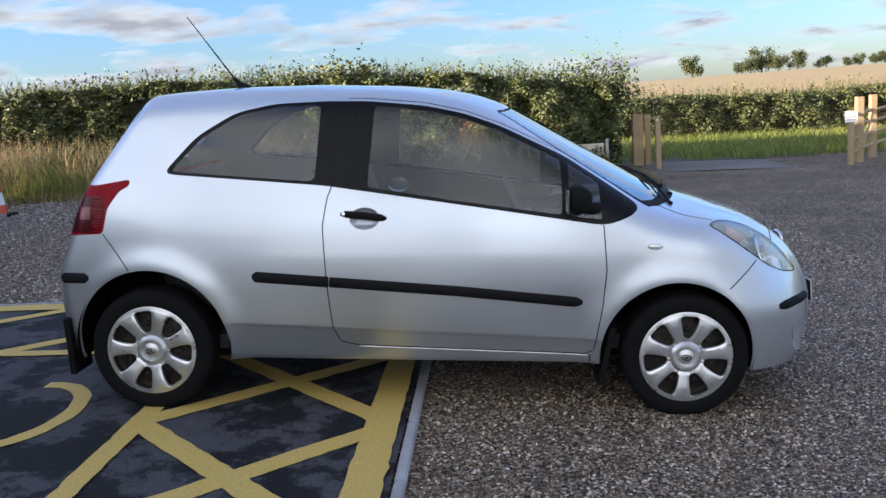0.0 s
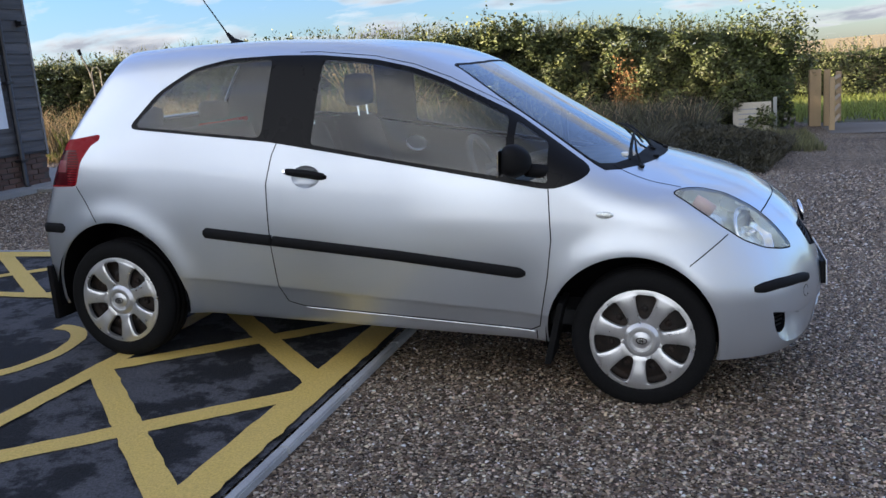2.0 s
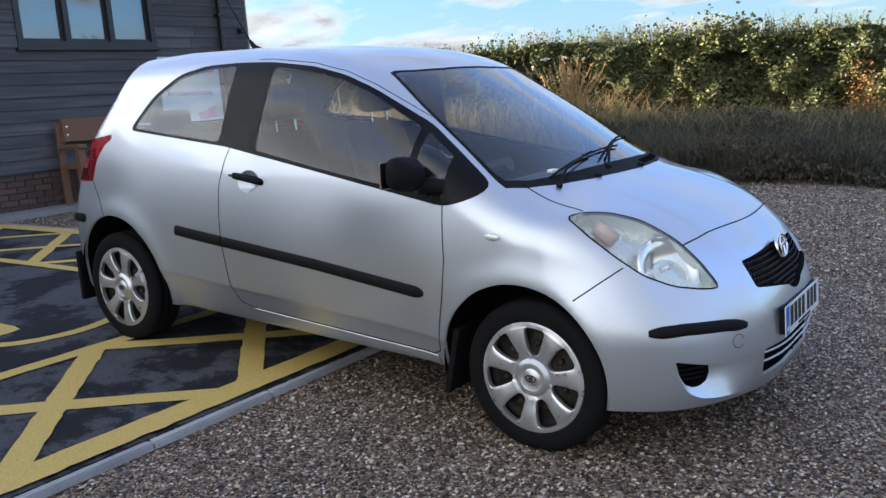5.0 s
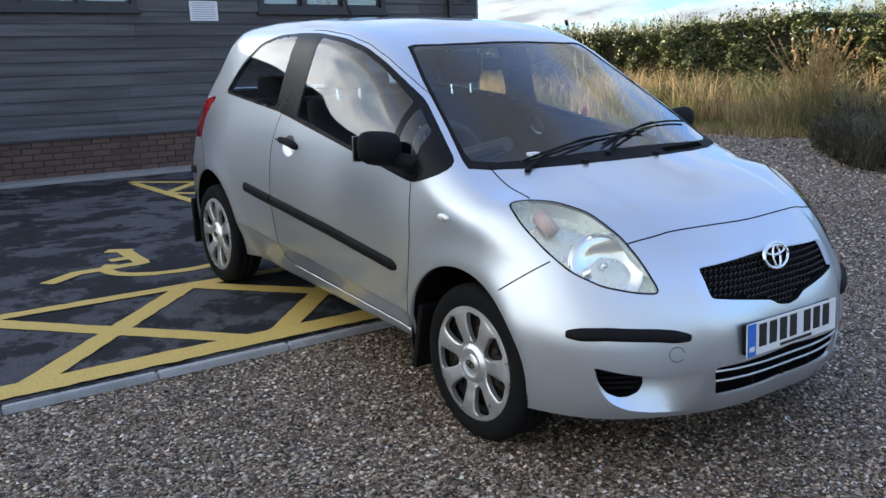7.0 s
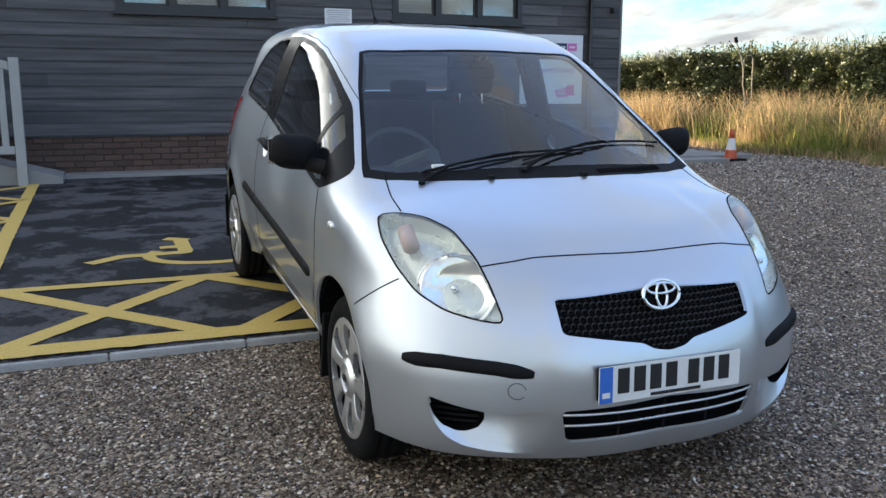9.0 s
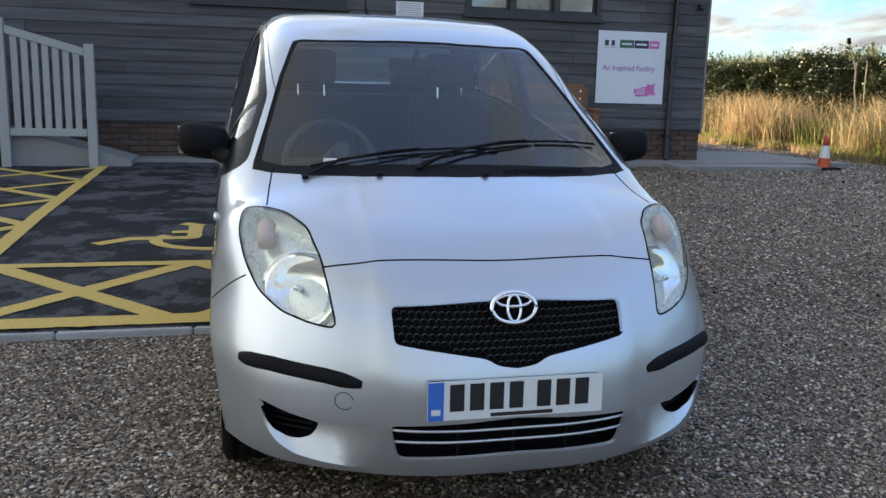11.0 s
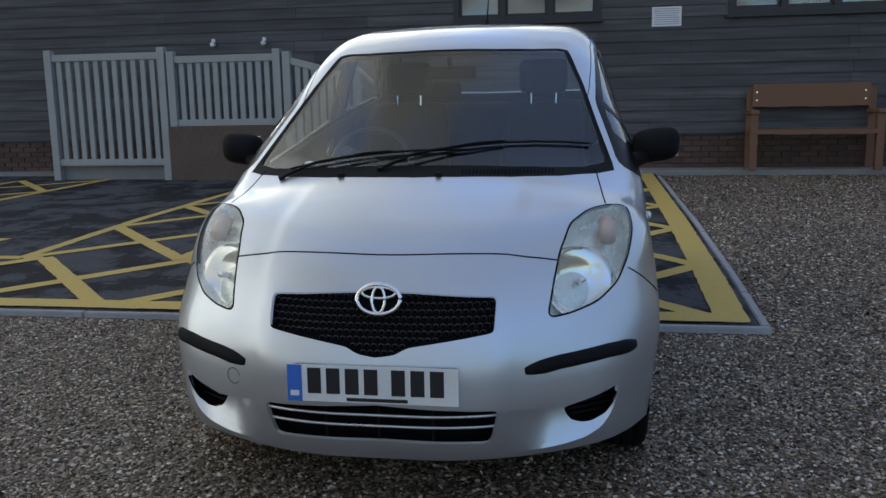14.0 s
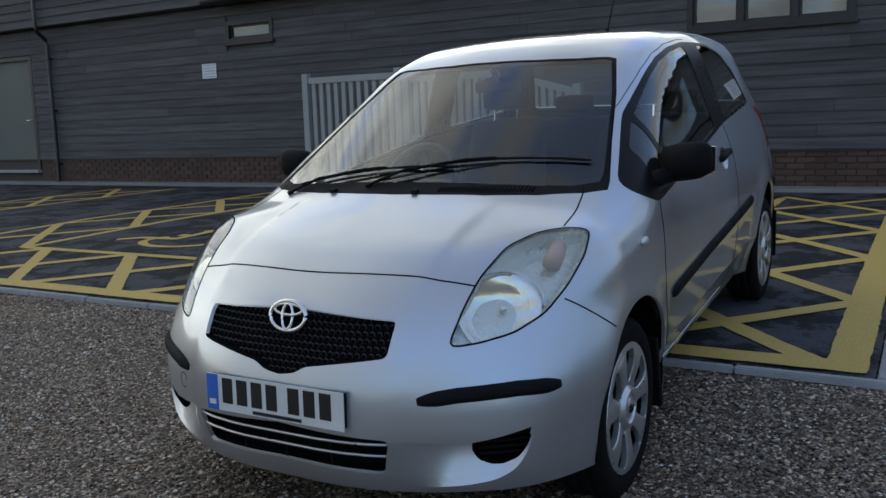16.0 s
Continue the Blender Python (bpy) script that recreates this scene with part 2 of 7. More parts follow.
PLATE_BLUE = material("plate blue", (0.03, 0.15, 0.55), 0.35, vary=0.05, bump=0)
INK = material("black ink", (0.012, 0.012, 0.014), 0.5, vary=0.05, bump=0)
PURPLE = material("purple ink", (0.33, 0.06, 0.36), 0.5, vary=0.05, bump=0)
PINK = material("pink print", (0.62, 0.16, 0.45), 0.5, vary=0.05, bump=0)
GREEN_PRINT = material("green print", (0.03, 0.12, 0.075), 0.5, vary=0.05, bump=0)
NAVY = material("navy print", (0.02, 0.03, 0.07), 0.5, vary=0.05, bump=0)
GREY_INK = material("grey ink", (0.35, 0.36, 0.40), 0.6, vary=0.1, bump=0)
GLASS = glass_material("car glass", (0.86, 0.90, 0.89), 0.0, 2.0)
SCREEN = glass_material("windscreen glass", (0.74, 0.83, 0.84), 0.0, 2.0)
PRIVACY = glass_material("quarter glass", (0.74, 0.79, 0.78), 0.0, 2.1)
LENS = glass_material("lamp lens", (0.95, 0.96, 0.95), 0.02, 1.2, haze=0.10)
PANE = glass_material("window pane", (0.6, 0.65, 0.65), 0.01, 4.0)
REFLECTOR = material("lamp reflector", (0.92, 0.93, 0.92), 0.09, 0.95, vary=0.06, scale=14, bump=0.05, bump_scale=40)
HOUSING = material("lamp housing", (0.80, 0.83, 0.78), 0.28, 0.55, vary=0.08, scale=14, bump=0)
AMBER = material("amber bulb", (0.62, 0.45, 0.40), 0.35, vary=0.05, bump=0)
RED = material("red lamp", (0.24, 0.002, 0.008), 0.28, vary=0.12, scale=30, bump=0.05, bump_scale=180, coat=0.02, spec=0.1)
REDPALE = material("pale lamp band", (0.20, 0.045, 0.055), 0.2, vary=0.1, bump=0, coat=0.2)
REDDARK = material("dark red lamp", (0.055, 0.002, 0.005), 0.2, vary=0.15, scale=30, bump=0.05, bump_scale=180, coat=0.08, spec=0.25)

TARMAC = material("tarmac", (0.014, 0.0147, 0.0172), 0.85, vary=0.7, scale=2.6, fine=95, bump=1.0, bump_scale=110, tint=(0.062, 0.062, 0.068), bump_dist=0.006, detail=12.0, tint_at=(0.47, 0.52), rag=0.68, spec=0.25)
YELLOW = material("yellow road paint", (0.66, 0.46, 0.125), 0.7, vary=0.3, scale=7, fine=110, bump=0.8, bump_scale=130, tint=(0.50, 0.35, 0.11), bump_dist=0.004, rag=0.7, spec=0.3)
CONCRETE = material("kerb concrete", (0.35, 0.355, 0.36), 0.85, vary=0.22, scale=7, fine=160, bump=0.3, bump_scale=260, random_amount=0.08)
APRON = material("apron concrete", (0.245, 0.24, 0.228), 0.85, vary=0.25, scale=2.0, fine=120, bump=0.3, bump_scale=160)


def gravel_material():
    """Packed stones about a centimetre across, each of its own tone, with damp and worn areas."""
    m = bpy.data.materials.new("gravel bed")
    m.use_nodes = True
    nd, lk = m.node_tree.nodes, m.node_tree.links
    b = nd["Principled BSDF"]
    b.inputs["Roughness"].default_value, b.inputs["Specular IOR Level"].default_value = 0.85, 0.3
    co, vo, wide, sp = nd.new("ShaderNodeTexCoord"), nd.new("ShaderNodeTexVoronoi"), nd.new("ShaderNodeTexNoise"), nd.new("ShaderNodeSeparateColor")
    vo.inputs["Scale"].default_value, wide.inputs["Scale"].default_value, wide.inputs["Detail"].default_value = 78.0, 1.1, 5.0
    lk.new(co.outputs["Object"], vo.inputs["Vector"])
    lk.new(co.outputs["Object"], wide.inputs["Vector"])
    lk.new(vo.outputs["Color"], sp.inputs[0])
    rp = nd.new("ShaderNodeValToRGB")
    els = rp.color_ramp.elements
    els[0].position, els[0].color = 0.0, (0.024, 0.018, 0.013, 1)
    els[1].position, els[1].color = 1.0, (0.62, 0.58, 0.51, 1)
    for p, c in ((0.35, (0.074, 0.051, 0.033, 1)), (0.62, (0.172, 0.118, 0.076, 1)), (0.82, (0.26, 0.205, 0.155, 1)), (0.93, (0.44, 0.335, 0.235, 1))):
        els.new(p).color = c
    lk.new(sp.outputs[0], rp.inputs[0])
    hsv, mr = nd.new("ShaderNodeHueSaturation"), nd.new("ShaderNodeMapRange")
    mr.inputs["From Min"].default_value, mr.inputs["From Max"].default_value = 0.3, 0.7
    mr.inputs["To Min"].default_value, mr.inputs["To Max"].default_value = 0.72, 1.22
    lk.new(wide.outputs["Fac"], mr.inputs["Value"])
    lk.new(mr.outputs[0], hsv.inputs["Value"])
    lk.new(rp.outputs["Color"], hsv.inputs["Color"])
    lk.new(hsv.outputs[0], b.inputs["Base Color"])
    bp = nd.new("ShaderNodeBump")
    bp.invert = True
    bp.inputs["Strength"].default_value, bp.inputs["Distance"].default_value = 0.9, 0.012
    lk.new(vo.outputs["Distance"], bp.inputs["Height"])
    lk.new(bp.outputs[0], b.inputs["Normal"])
    return m


GRAVEL = gravel_material()
EARTH = material("rough ground", (0.10, 0.088, 0.06), 0.95, vary=0.5, scale=0.6, fine=30, bump=0.8, bump_scale=20, tint=(0.09, 0.12, 0.035), bump_dist=0.03)
FIELD = material("stubble field", (0.42, 0.31, 0.15), 0.95, vary=0.25, scale=0.12, fine=3.0, bump=0.4, bump_scale=4, tint=(0.36, 0.25, 0.12), bump_dist=0.1)
ROAD = material("worn road", (0.13, 0.11, 0.092), 0.9, vary=0.35, scale=0.8, fine=60, bump=0.4, bump_scale=120, tint=(0.165, 0.15, 0.132))
BOARD = material("weathered cladding", (0.060, 0.058, 0.062), 0.72, vary=0.35, scale=1.6, fine=40, bump=0.35, bump_scale=30, random_amount=0.2, tint=(0.095, 0.093, 0.098), stretch=(6, 0.7, 14))
ENDTRIM = material("corner board", (0.20, 0.20, 0.20), 0.7, vary=0.2, scale=4)
BRICK = material("plinth brick", (0.105, 0.056, 0.042), 0.85, vary=0.3, scale=6, fine=90, bump=0.3, random_amount=0.22, tint=(0.085, 0.056, 0.046), island=True)
MORTAR = material("mortar", (0.085, 0.070, 0.060), 0.95, vary=0.2, scale=20)
FRAME_DARK = material("window frame", (0.022, 0.022, 0.026), 0.4, vary=0.1, bump=0.05)
PIPE = material("downpipe", (0.014, 0.014, 0.016), 0.4, vary=0.15, bump=0)
ROOFING = material("roof sheet", (0.05, 0.05, 0.056), 0.6, vary=0.2, scale=2)
PAPER = material("paper notice", (0.74, 0.75, 0.78), 0.7, vary=0.04, bump=0)
BLIND = material("window blind", (0.62, 0.68, 0.78), 0.8, vary=0.05, scale=3, bump=0)
ROOM = material("room wall", (0.10, 0.11, 0.12), 0.9, vary=0.1)
BOARDWHITE = material("weathered board white", (0.62, 0.58, 0.50), 0.7, vary=0.25, scale=5, fine=60, bump=0.1, tint=(0.50, 0.45, 0.37))
SIGNWHITE = material("sign board white", (0.66, 0.70, 0.76), 0.45, vary=0.04, scale=3, bump=0)
BENCHWOOD = material("brown bench timber", (0.225, 0.106, 0.057), 0.65, vary=0.45, scale=3, fine=50, bump=0.4, bump_scale=40, tint=(0.15, 0.078, 0.046), stretch=(8, 1, 8))
RAILPAINT = material("pale painted rail", (0.34, 0.35, 0.34), 0.6, vary=0.1, scale=4)
DOORGREEN = material("grey green door", (0.095, 0.12, 0.115), 0.5, vary=0.12, scale=2)
POSTWOOD = material("fence timber", (0.40, 0.29, 0.17), 0.8, vary=0.3, scale=4, fine=60, bump=0.3, bump_scale=50, tint=(0.30, 0.22, 0.13), stretch=(6, 6, 0.6))
CONE_RED = material("cone red", (0.52, 0.09, 0.035), 0.5, vary=0.15, scale=12)
CONE_WHITE = material("cone band", (0.66, 0.67, 0.68), 0.4, vary=0.1, scale=12)
LEAF = material("hedge leaf", (0.088, 0.115, 0.036), 0.5, vary=0.3, scale=0.5, fine=4, bump=0, random_amount=0.6, tint=(0.125, 0.13, 0.045), island=True, spec=0.4)
LEAFDARK = material("dark hedge leaf", (0.055, 0.075, 0.03), 0.55, vary=0.3, scale=0.6, fine=4, bump=0, random_amount=0.6, tint=(0.085, 0.085, 0.038), island=True, spec=0.35)
STRAW = material("dry grass", (0.50, 0.36, 0.22), 0.8, vary=0.3, scale=0.8, fine=6, bump=0, random_amount=0.5, tint=(0.36, 0.26, 0.14), island=True)
REED = material("pale plume grass", (0.52, 0.37, 0.16), 0.8, vary=0.2, scale=2, bump=0, random_amount=0.3, island=True)
PLUME = material("tan seed head", (0.50, 0.34, 0.17), 0.9, vary=0.3, scale=2, bump=0, random_amount=0.4, island=True)
GRASS = material("green grass", (0.20, 0.26, 0.055), 0.7, vary=0.35, scale=0.6, fine=5, bump=0, random_amount=0.45, tint=(0.23, 0.23, 0.07), island=True)
RUST = material("orange shrub leaf", (0.20, 0.095, 0.03), 0.7, vary=0.3, scale=1, fine=6, bump=0, random_amount=0.4, island=True)
SHOOT = material("grey green stalk", (0.20, 0.19, 0.10), 0.8, vary=0.25, scale=1, fine=6, bump=0, random_amount=0.5, tint=(0.13, 0.14, 0.06), island=True)
RAMPWALL = material("ramp side wall", (0.12, 0.085, 0.065), 0.85, vary=0.3, scale=3, fine=60, bump=0.3, bump_scale=60)
SCRUB = material("low shrub leaf", (0.040, 0.040, 0.024), 0.75, vary=0.35, scale=0.9, fine=6, bump=0, random_amount=0.5, tint=(0.062, 0.054, 0.032), island=True)


def let_through(mat, share):
    """Thin blades pass a share of the light that falls on their far side."""
    nt = mat.node_tree
    out = next(n for n in nt.nodes if n.type == "OUTPUT_MATERIAL")
    shade = next(n for n in nt.nodes if n.type == "BSDF_PRINCIPLED")
    thin, mix = nt.nodes.new("ShaderNodeBsdfTranslucent"), nt.nodes.new("ShaderNodeMixShader")
    thin.inputs["Color"].default_value = shade.inputs["Base Color"].default_value
    if shade.inputs["Base Color"].is_linked:
        nt.links.new(shade.inputs["Base Color"].links[0].from_socket, thin.inputs["Color"])
    mix.inputs[0].default_value = share
    nt.links.new(shade.outputs[0], mix.inputs[1])
    nt.links.new(thin.outputs[0], mix.inputs[2])
    nt.links.new(mix.outputs[0], out.inputs["Surface"])


for thin_leaf in (STRAW, GRASS, REED, SHOOT, PLUME):
    let_through(thin_leaf, 0.45)
POLEWOOD = material("weathered pole", (0.36, 0.31, 0.24), 0.8, vary=0.3, scale=6, fine=60, bump=0.2)
BARK = material("bark", (0.10, 0.075, 0.05), 0.9, vary=0.3, scale=6, fine=60, bump=0.5, bump_scale=40)


def pebble_material():
    m = bpy.data.materials.new("pebbles")
    m.use_nodes = True
    nd, lk = m.node_tree.nodes, m.node_tree.links
    b = nd["Principled BSDF"]
    b.inputs["Roughness"].default_value = 0.5
    g = nd.new("ShaderNodeNewGeometry")
    rp = nd.new("ShaderNodeValToRGB")
    els = rp.color_ramp.elements
    els[0].position, els[0].color = 0.0, (0.040, 0.028, 0.020, 1)
    els[1].position, els[1].color = 1.0, (0.850, 0.850, 0.806, 1)
    for p, c in ((0.3, (0.135, 0.093, 0.060, 1)), (0.55, (0.285, 0.20, 0.13, 1)), (0.7, (0.30, 0.255, 0.205, 1)), (0.84, (0.52, 0.40, 0.28, 1)), (0.93, (0.824, 0.639, 0.448, 1))):
        e = els.new(p)
        e.color = c
    lk.new(g.outputs["Random Per Island"], rp.inputs[0])
    n = nd.new("ShaderNodeTexNoise")
    n.inputs["Scale"].default_value = 140.0
    mul = nd.new("ShaderNodeMix")
    mul.data_type, mul.blend_type = "RGBA", "MULTIPLY"
    mul.inputs["Factor"].default_value = 0.5
    lk.new(rp.outputs["Color"], mul.inputs["A"])
    lk.new(n.outputs["Color"], mul.inputs["B"])
    lk.new(mul.outputs["Result"], b.inputs["Base Color"])
    return m


PEBBLE = pebble_material()

# ---- building helpers ----


def link(name, bm, mat, smooth=False):
    me = bpy.data.meshes.new(name)
    bm.to_mesh(me)
    bm.free()
    for m in (mat if isinstance(mat, (list, tuple)) else (mat,)):
        me.materials.append(m)
    if smooth:
        me.shade_smooth()
    return me


def part(name, bm, mat, parent, label="", smooth=False):
    ob = new(name, link(name, bm, mat, smooth))
    ob.parent = parent
    return tagged(ob, label)


def thing(name, x, y, z, label, category, group="", turn=0.0):
    ob = new(name)
    ob.matrix_world = pose(x, y, z, 0, 0, turn)
    ob.empty_display_size = 0.1
    return tagged(ob, label, category, group)


def box(bm, x0, y0, z0, x1, y1, z1, bevel=0.0):
    r = bmesh.ops.create_cube(bm, size=1.0, matrix=Matrix.Translation(((x0 + x1) / 2, (y0 + y1) / 2, (z0 + z1) / 2)) @ Matrix.Diagonal((x1 - x0, y1 - y0, z1 - z0, 1)))
    if bevel:
        es = list({e for v in r["verts"] for e in v.link_edges})
        bmesh.ops.bevel(bm, geom=es, offset=bevel, segments=2, affect="EDGES", profile=0.6)
    return bm


def boxed(x0, y0, z0, x1, y1, z1, bevel=0.0):
    return box(bmesh.new(), x0, y0, z0, x1, y1, z1, bevel)


def tube(bm, pts, radius, sides=8, taper=1.0):
    """A round bar along points."""
    pts = [Vector(p) for p in pts]
    rings = []
    for i, p in enumerate(pts):
        d = (pts[min(i + 1, len(pts) - 1)] - pts[max(i - 1, 0)]).normalized()
        a = d.orthogonal().normalized()
        if abs(d.z) < 0.95:
            a = d.cross(Vector((0, 0, 1))).normalized()
        b = d.cross(a)
        r = radius * (1 + (taper - 1) * i / max(1, len(pts) - 1))
        rings.append([bm.verts.new(p + r * (math.cos(k * math.tau / sides) * a + math.sin(k * math.tau / sides) * b)) for k in range(sides)])
    for r0, r1 in zip(rings, rings[1:]):
        for k in range(sides):
            bm.faces.new((r0[k], r0[(k + 1) % sides], r1[(k + 1) % sides], r1[k]))
    bm.faces.new(rings[0][::-1])
    bm.faces.new(rings[-1])
    return bm


def raw(name, verts, faces, mat, smooth=False):
    me = bpy.data.meshes.new(name)
    me.from_pydata([tuple(v) for v in verts] if not isinstance(verts, np.ndarray) else verts.tolist(), [], faces if isinstance(faces, list) else faces.tolist())
    for m in (mat if isinstance(mat, (list, tuple)) else (mat,)):
        me.materials.append(m)
    if smooth:
        me.shade_smooth()
    return new(name, me)


# ---- the ground: falls gently from the building to the lane ----
def lie(x, y=0.0):
    g = np.interp(x, (-60, -9, -7, -3, -1.2, 0.0, 1.2, 4.5, 10, 60), (0.3, 0.2, 0.17, 0.12, 0.065, 0.0, -0.066, -0.235, -0.33, -0.6))
    return g


def sheet(name, xs, ys, mat, dz=0.0, rough=0.0, seed=0):
    rng = np.random.default_rng(seed)
    X, Y = np.meshgrid(xs, ys, indexing="ij")
    Z = lie(X) + dz + rough * rng.standard_normal(X.shape)
    n, m = X.shape
    idx = np.arange(n * m).reshape(n, m)
    f = np.stack([idx[:-1, :-1], idx[1:, :-1], idx[1:, 1:], idx[:-1, 1:]], -1).reshape(-1, 4)
    return raw(name, np.stack([X, Y, Z], -1).reshape(-1, 3), f, mat, True)


def spread(*stops):
    """Grid lines: pairs of (end, step)."""
    out = [stops[0]]
    for end, step in stops[1:]:
        k = max(1, round((end - out[-1]) / step))
        out += list(np.linspace(out[-1], end, k + 1)[1:])
    return np.array(out)


ground = sheet("ground", spread(-900, (-60, 120), (-12, 4), (6, 0.3), (14, 1), (60, 6), (900, 120)), spread(-900, (-40, 100), (-8, 2), (8, 0.3), (30, 1.5), (80, 8), (900, 120)), GRAVEL, -0.022)
tagged(ground, "sheet of brown and grey gravel reaching to the fields", "ground", kind="structure")

TAR_X0, TAR_X1, TAR_Y1 = -7.05, -0.035, 1.435
tarmac = sheet("parking_tarmac", spread(TAR_X0, (TAR_X1, 0.25)), spread(-30, (-8, 1.0), (TAR_Y1, 0.4)), TARMAC, 0.004)
tagged(tarmac, "dark patchy tarmac of the marked parking bays", "tarmac", kind="structure")


def kerb_run(a, b, length, group, label):
    """Concrete edging blocks with open joints, laid end to end."""
    a, b = Vector(a), Vector(b)
    total = (b - a).length
    d = (b - a).normalized()
    n = int(total / length)
    for i in range(n):
        p, q = a + d * (i * length + 0.003), a + d * ((i + 1) * length - 0.003)
        z0, z1 = float(lie(p.x)), float(lie(q.x))
        bm = bmesh.new()
        bmesh.ops.create_cube(bm, size=1.0, matrix=Matrix.Diagonal(((q - p).length, 0.045, 0.16, 1)))
        bmesh.ops.bevel(bm, geom=bm.edges[:], offset=0.006, segments=2, affect="EDGES")
        ob = new("kerb_stone", link("kerb_stone", bm, CONCRETE))
        mid = (p + q) / 2
        along = Vector((d.x, d.y, (z1 - z0) / (q - p).length)).normalized()
        across = Vector((-d.y, d.x, random.uniform(-0.01, 0.01))).normalized()
        up_ = along.cross(across).normalized()
        ob.matrix_world = Matrix.Translation((mid.x, mid.y, (z0 + z1) / 2 - 0.073 + random.uniform(-0.002, 0.002))) @ Matrix((along, up_.cross(along), up_)).transposed().to_4x4()
        tagged(ob, label, "kerb", group)


kerb_run((-0.003, 1.49, 0), (-0.003, -22.9, 0), 0.61, "front kerb", "light grey concrete edging block between tarmac and gravel")
kerb_run((-0.035, 1.465, 0), (-7.05, 1.465, 0), 0.61, "side kerb", "light grey concrete edging block beside the hatched strip")


def stripe(pts, width, dz=0.0, close=False):
    """A painted line along points on the tarmac, with slightly uneven edges."""
    vs, fs = [], []
    fine = [Vector(pts[0])]
    for p, q in zip(pts, pts[1:]):
        p, q = Vector(p), Vector(q)
        k = max(1, int((q - p).length / 0.05))
        fine += [p.lerp(q, (i + 1) / k) for i in range(k)]
    for i, p in enumerate(fine):
        d = (fine[min(i + 1, len(fine) - 1)] - fine[max(i - 1, 0)]).normalized()
        nrm = Vector((-d.y, d.x))
        for s in (-1, 1):
            w = width / 2 + random.gauss(0, 0.0022)
            x, y = p.x + s * w * nrm.x, p.y + s * w * nrm.y
            vs.append((x, y, float(lie(x)) + 0.0085 + dz))
    for i in range(len(fine) - 1):
        fs.append((2 * i, 2 * i + 1, 2 * i + 3, 2 * i + 2))
    return vs, fs


PAINT_N = [0]


def marking(name, runs, label, lift=0.0):
    vs, fs = [], []
    for pts, width in runs:
        PAINT_N[0] += 1
        v, f = stripe(pts, width, dz=0.0004 * (PAINT_N[0] % 9) + lift)
        fs += [tuple(i + len(vs) for i in q) for q in f]
        vs += v
    ob = raw(name, vs, fs, YELLOW)
    return tagged(ob, label, "road marking", "bay markings", "structure")


FRONT, BAYLINE = -0.135, -1.24
LEFT, RIGHT = (-2.2, -3.42, -5.85, -7.07), 1.3
# the hatched strip along the front kerb
marking("front_line", [([(FRONT, 1.40), (FRONT, -20.0)], 0.15)], "broad yellow line along the front kerb", lift=0.0045)
marking("bay_front_line", [([(BAYLINE, 0.1), (BAYLINE, LEFT[0])], 0.10), ([(BAYLINE, LEFT[1]), (BAYLINE, LEFT[2])], 0.10), ([(BAYLINE, LEFT[3]), (BAYLINE, -9.4)], 0.10)],
        "yellow line closing the front of the bays")
for k in range(-8, 2):
    y0 = -0.985 + 1.13 * k
    y1 = y0 + 1.13
    marking("hatch_cross", [([(BAYLINE, y0), (FRONT, y1 - 0.06)], 0.115), ([(FRONT, y0 + 0.04), (BAYLINE, y1)], 0.115)], "crossed yellow hatch lines on the tarmac")
# strips between the bays
for ya, yb, first in ((0.15, 1.26, -1.3), (-3.42, -2.2, -1.24), (-7.07, -5.85, -1.24), (-10.7, -9.5, -1.24)):
    wide = 0.17 if yb > 1 else 0.11
    marking("strip_line", [([(first + (1.2 if yb > 1 else 0), yb + (0.06 if yb > 1 else 0)), (-6.55 if yb < 1 else -7.0, yb + (0.06 if yb > 1 else 0))], wide), ([(first, ya), (-6.3, ya)], 0.10)], "yellow lines edging the hatched strip between bays")
    for k in range(4):
        xa, xb = first - 1.29 * k, first - 1.29 * (k + 1)
        marking("hatch_cross", [([(xa, ya), (xb, yb)], 0.11), ([(xa, yb), (xb, ya)], 0.11)], "crossed yellow hatch lines on the tarmac")


def wheelchair(cx, cy, name):
    """The painted bay symbol: a seated figure as plain strokes with a wheel arc."""
    arc = [(cx + 0.08 + 0.30 * math.cos(a), cy + 0.17 + 0.42 * math.sin(a)) for a in np.linspace(-2.15, 1.65, 22)]
    marking(name, [(arc, 0.085),
                   ([(cx + 0.18, cy - 0.62), (cx + 0.02, cy - 0.42), (cx + 0.0, cy + 0.0), (cx - 0.42, cy + 0.0)], 0.10),
                   ([(cx - 0.20, cy - 0.01), (cx - 0.20, cy - 0.16)], 0.09),
                   ([(cx - 0.42, cy + 0.05), (cx - 0.52, cy - 0.10)], 0.10)], "yellow painted seated figure symbol in the bay")


wheelchair(-2.0, -1.02, "bay_symbol")
wheelchair(-2.0, -4.65, "bay_symbol")
wheelchair(-2.0, -8.3, "bay_symbol")

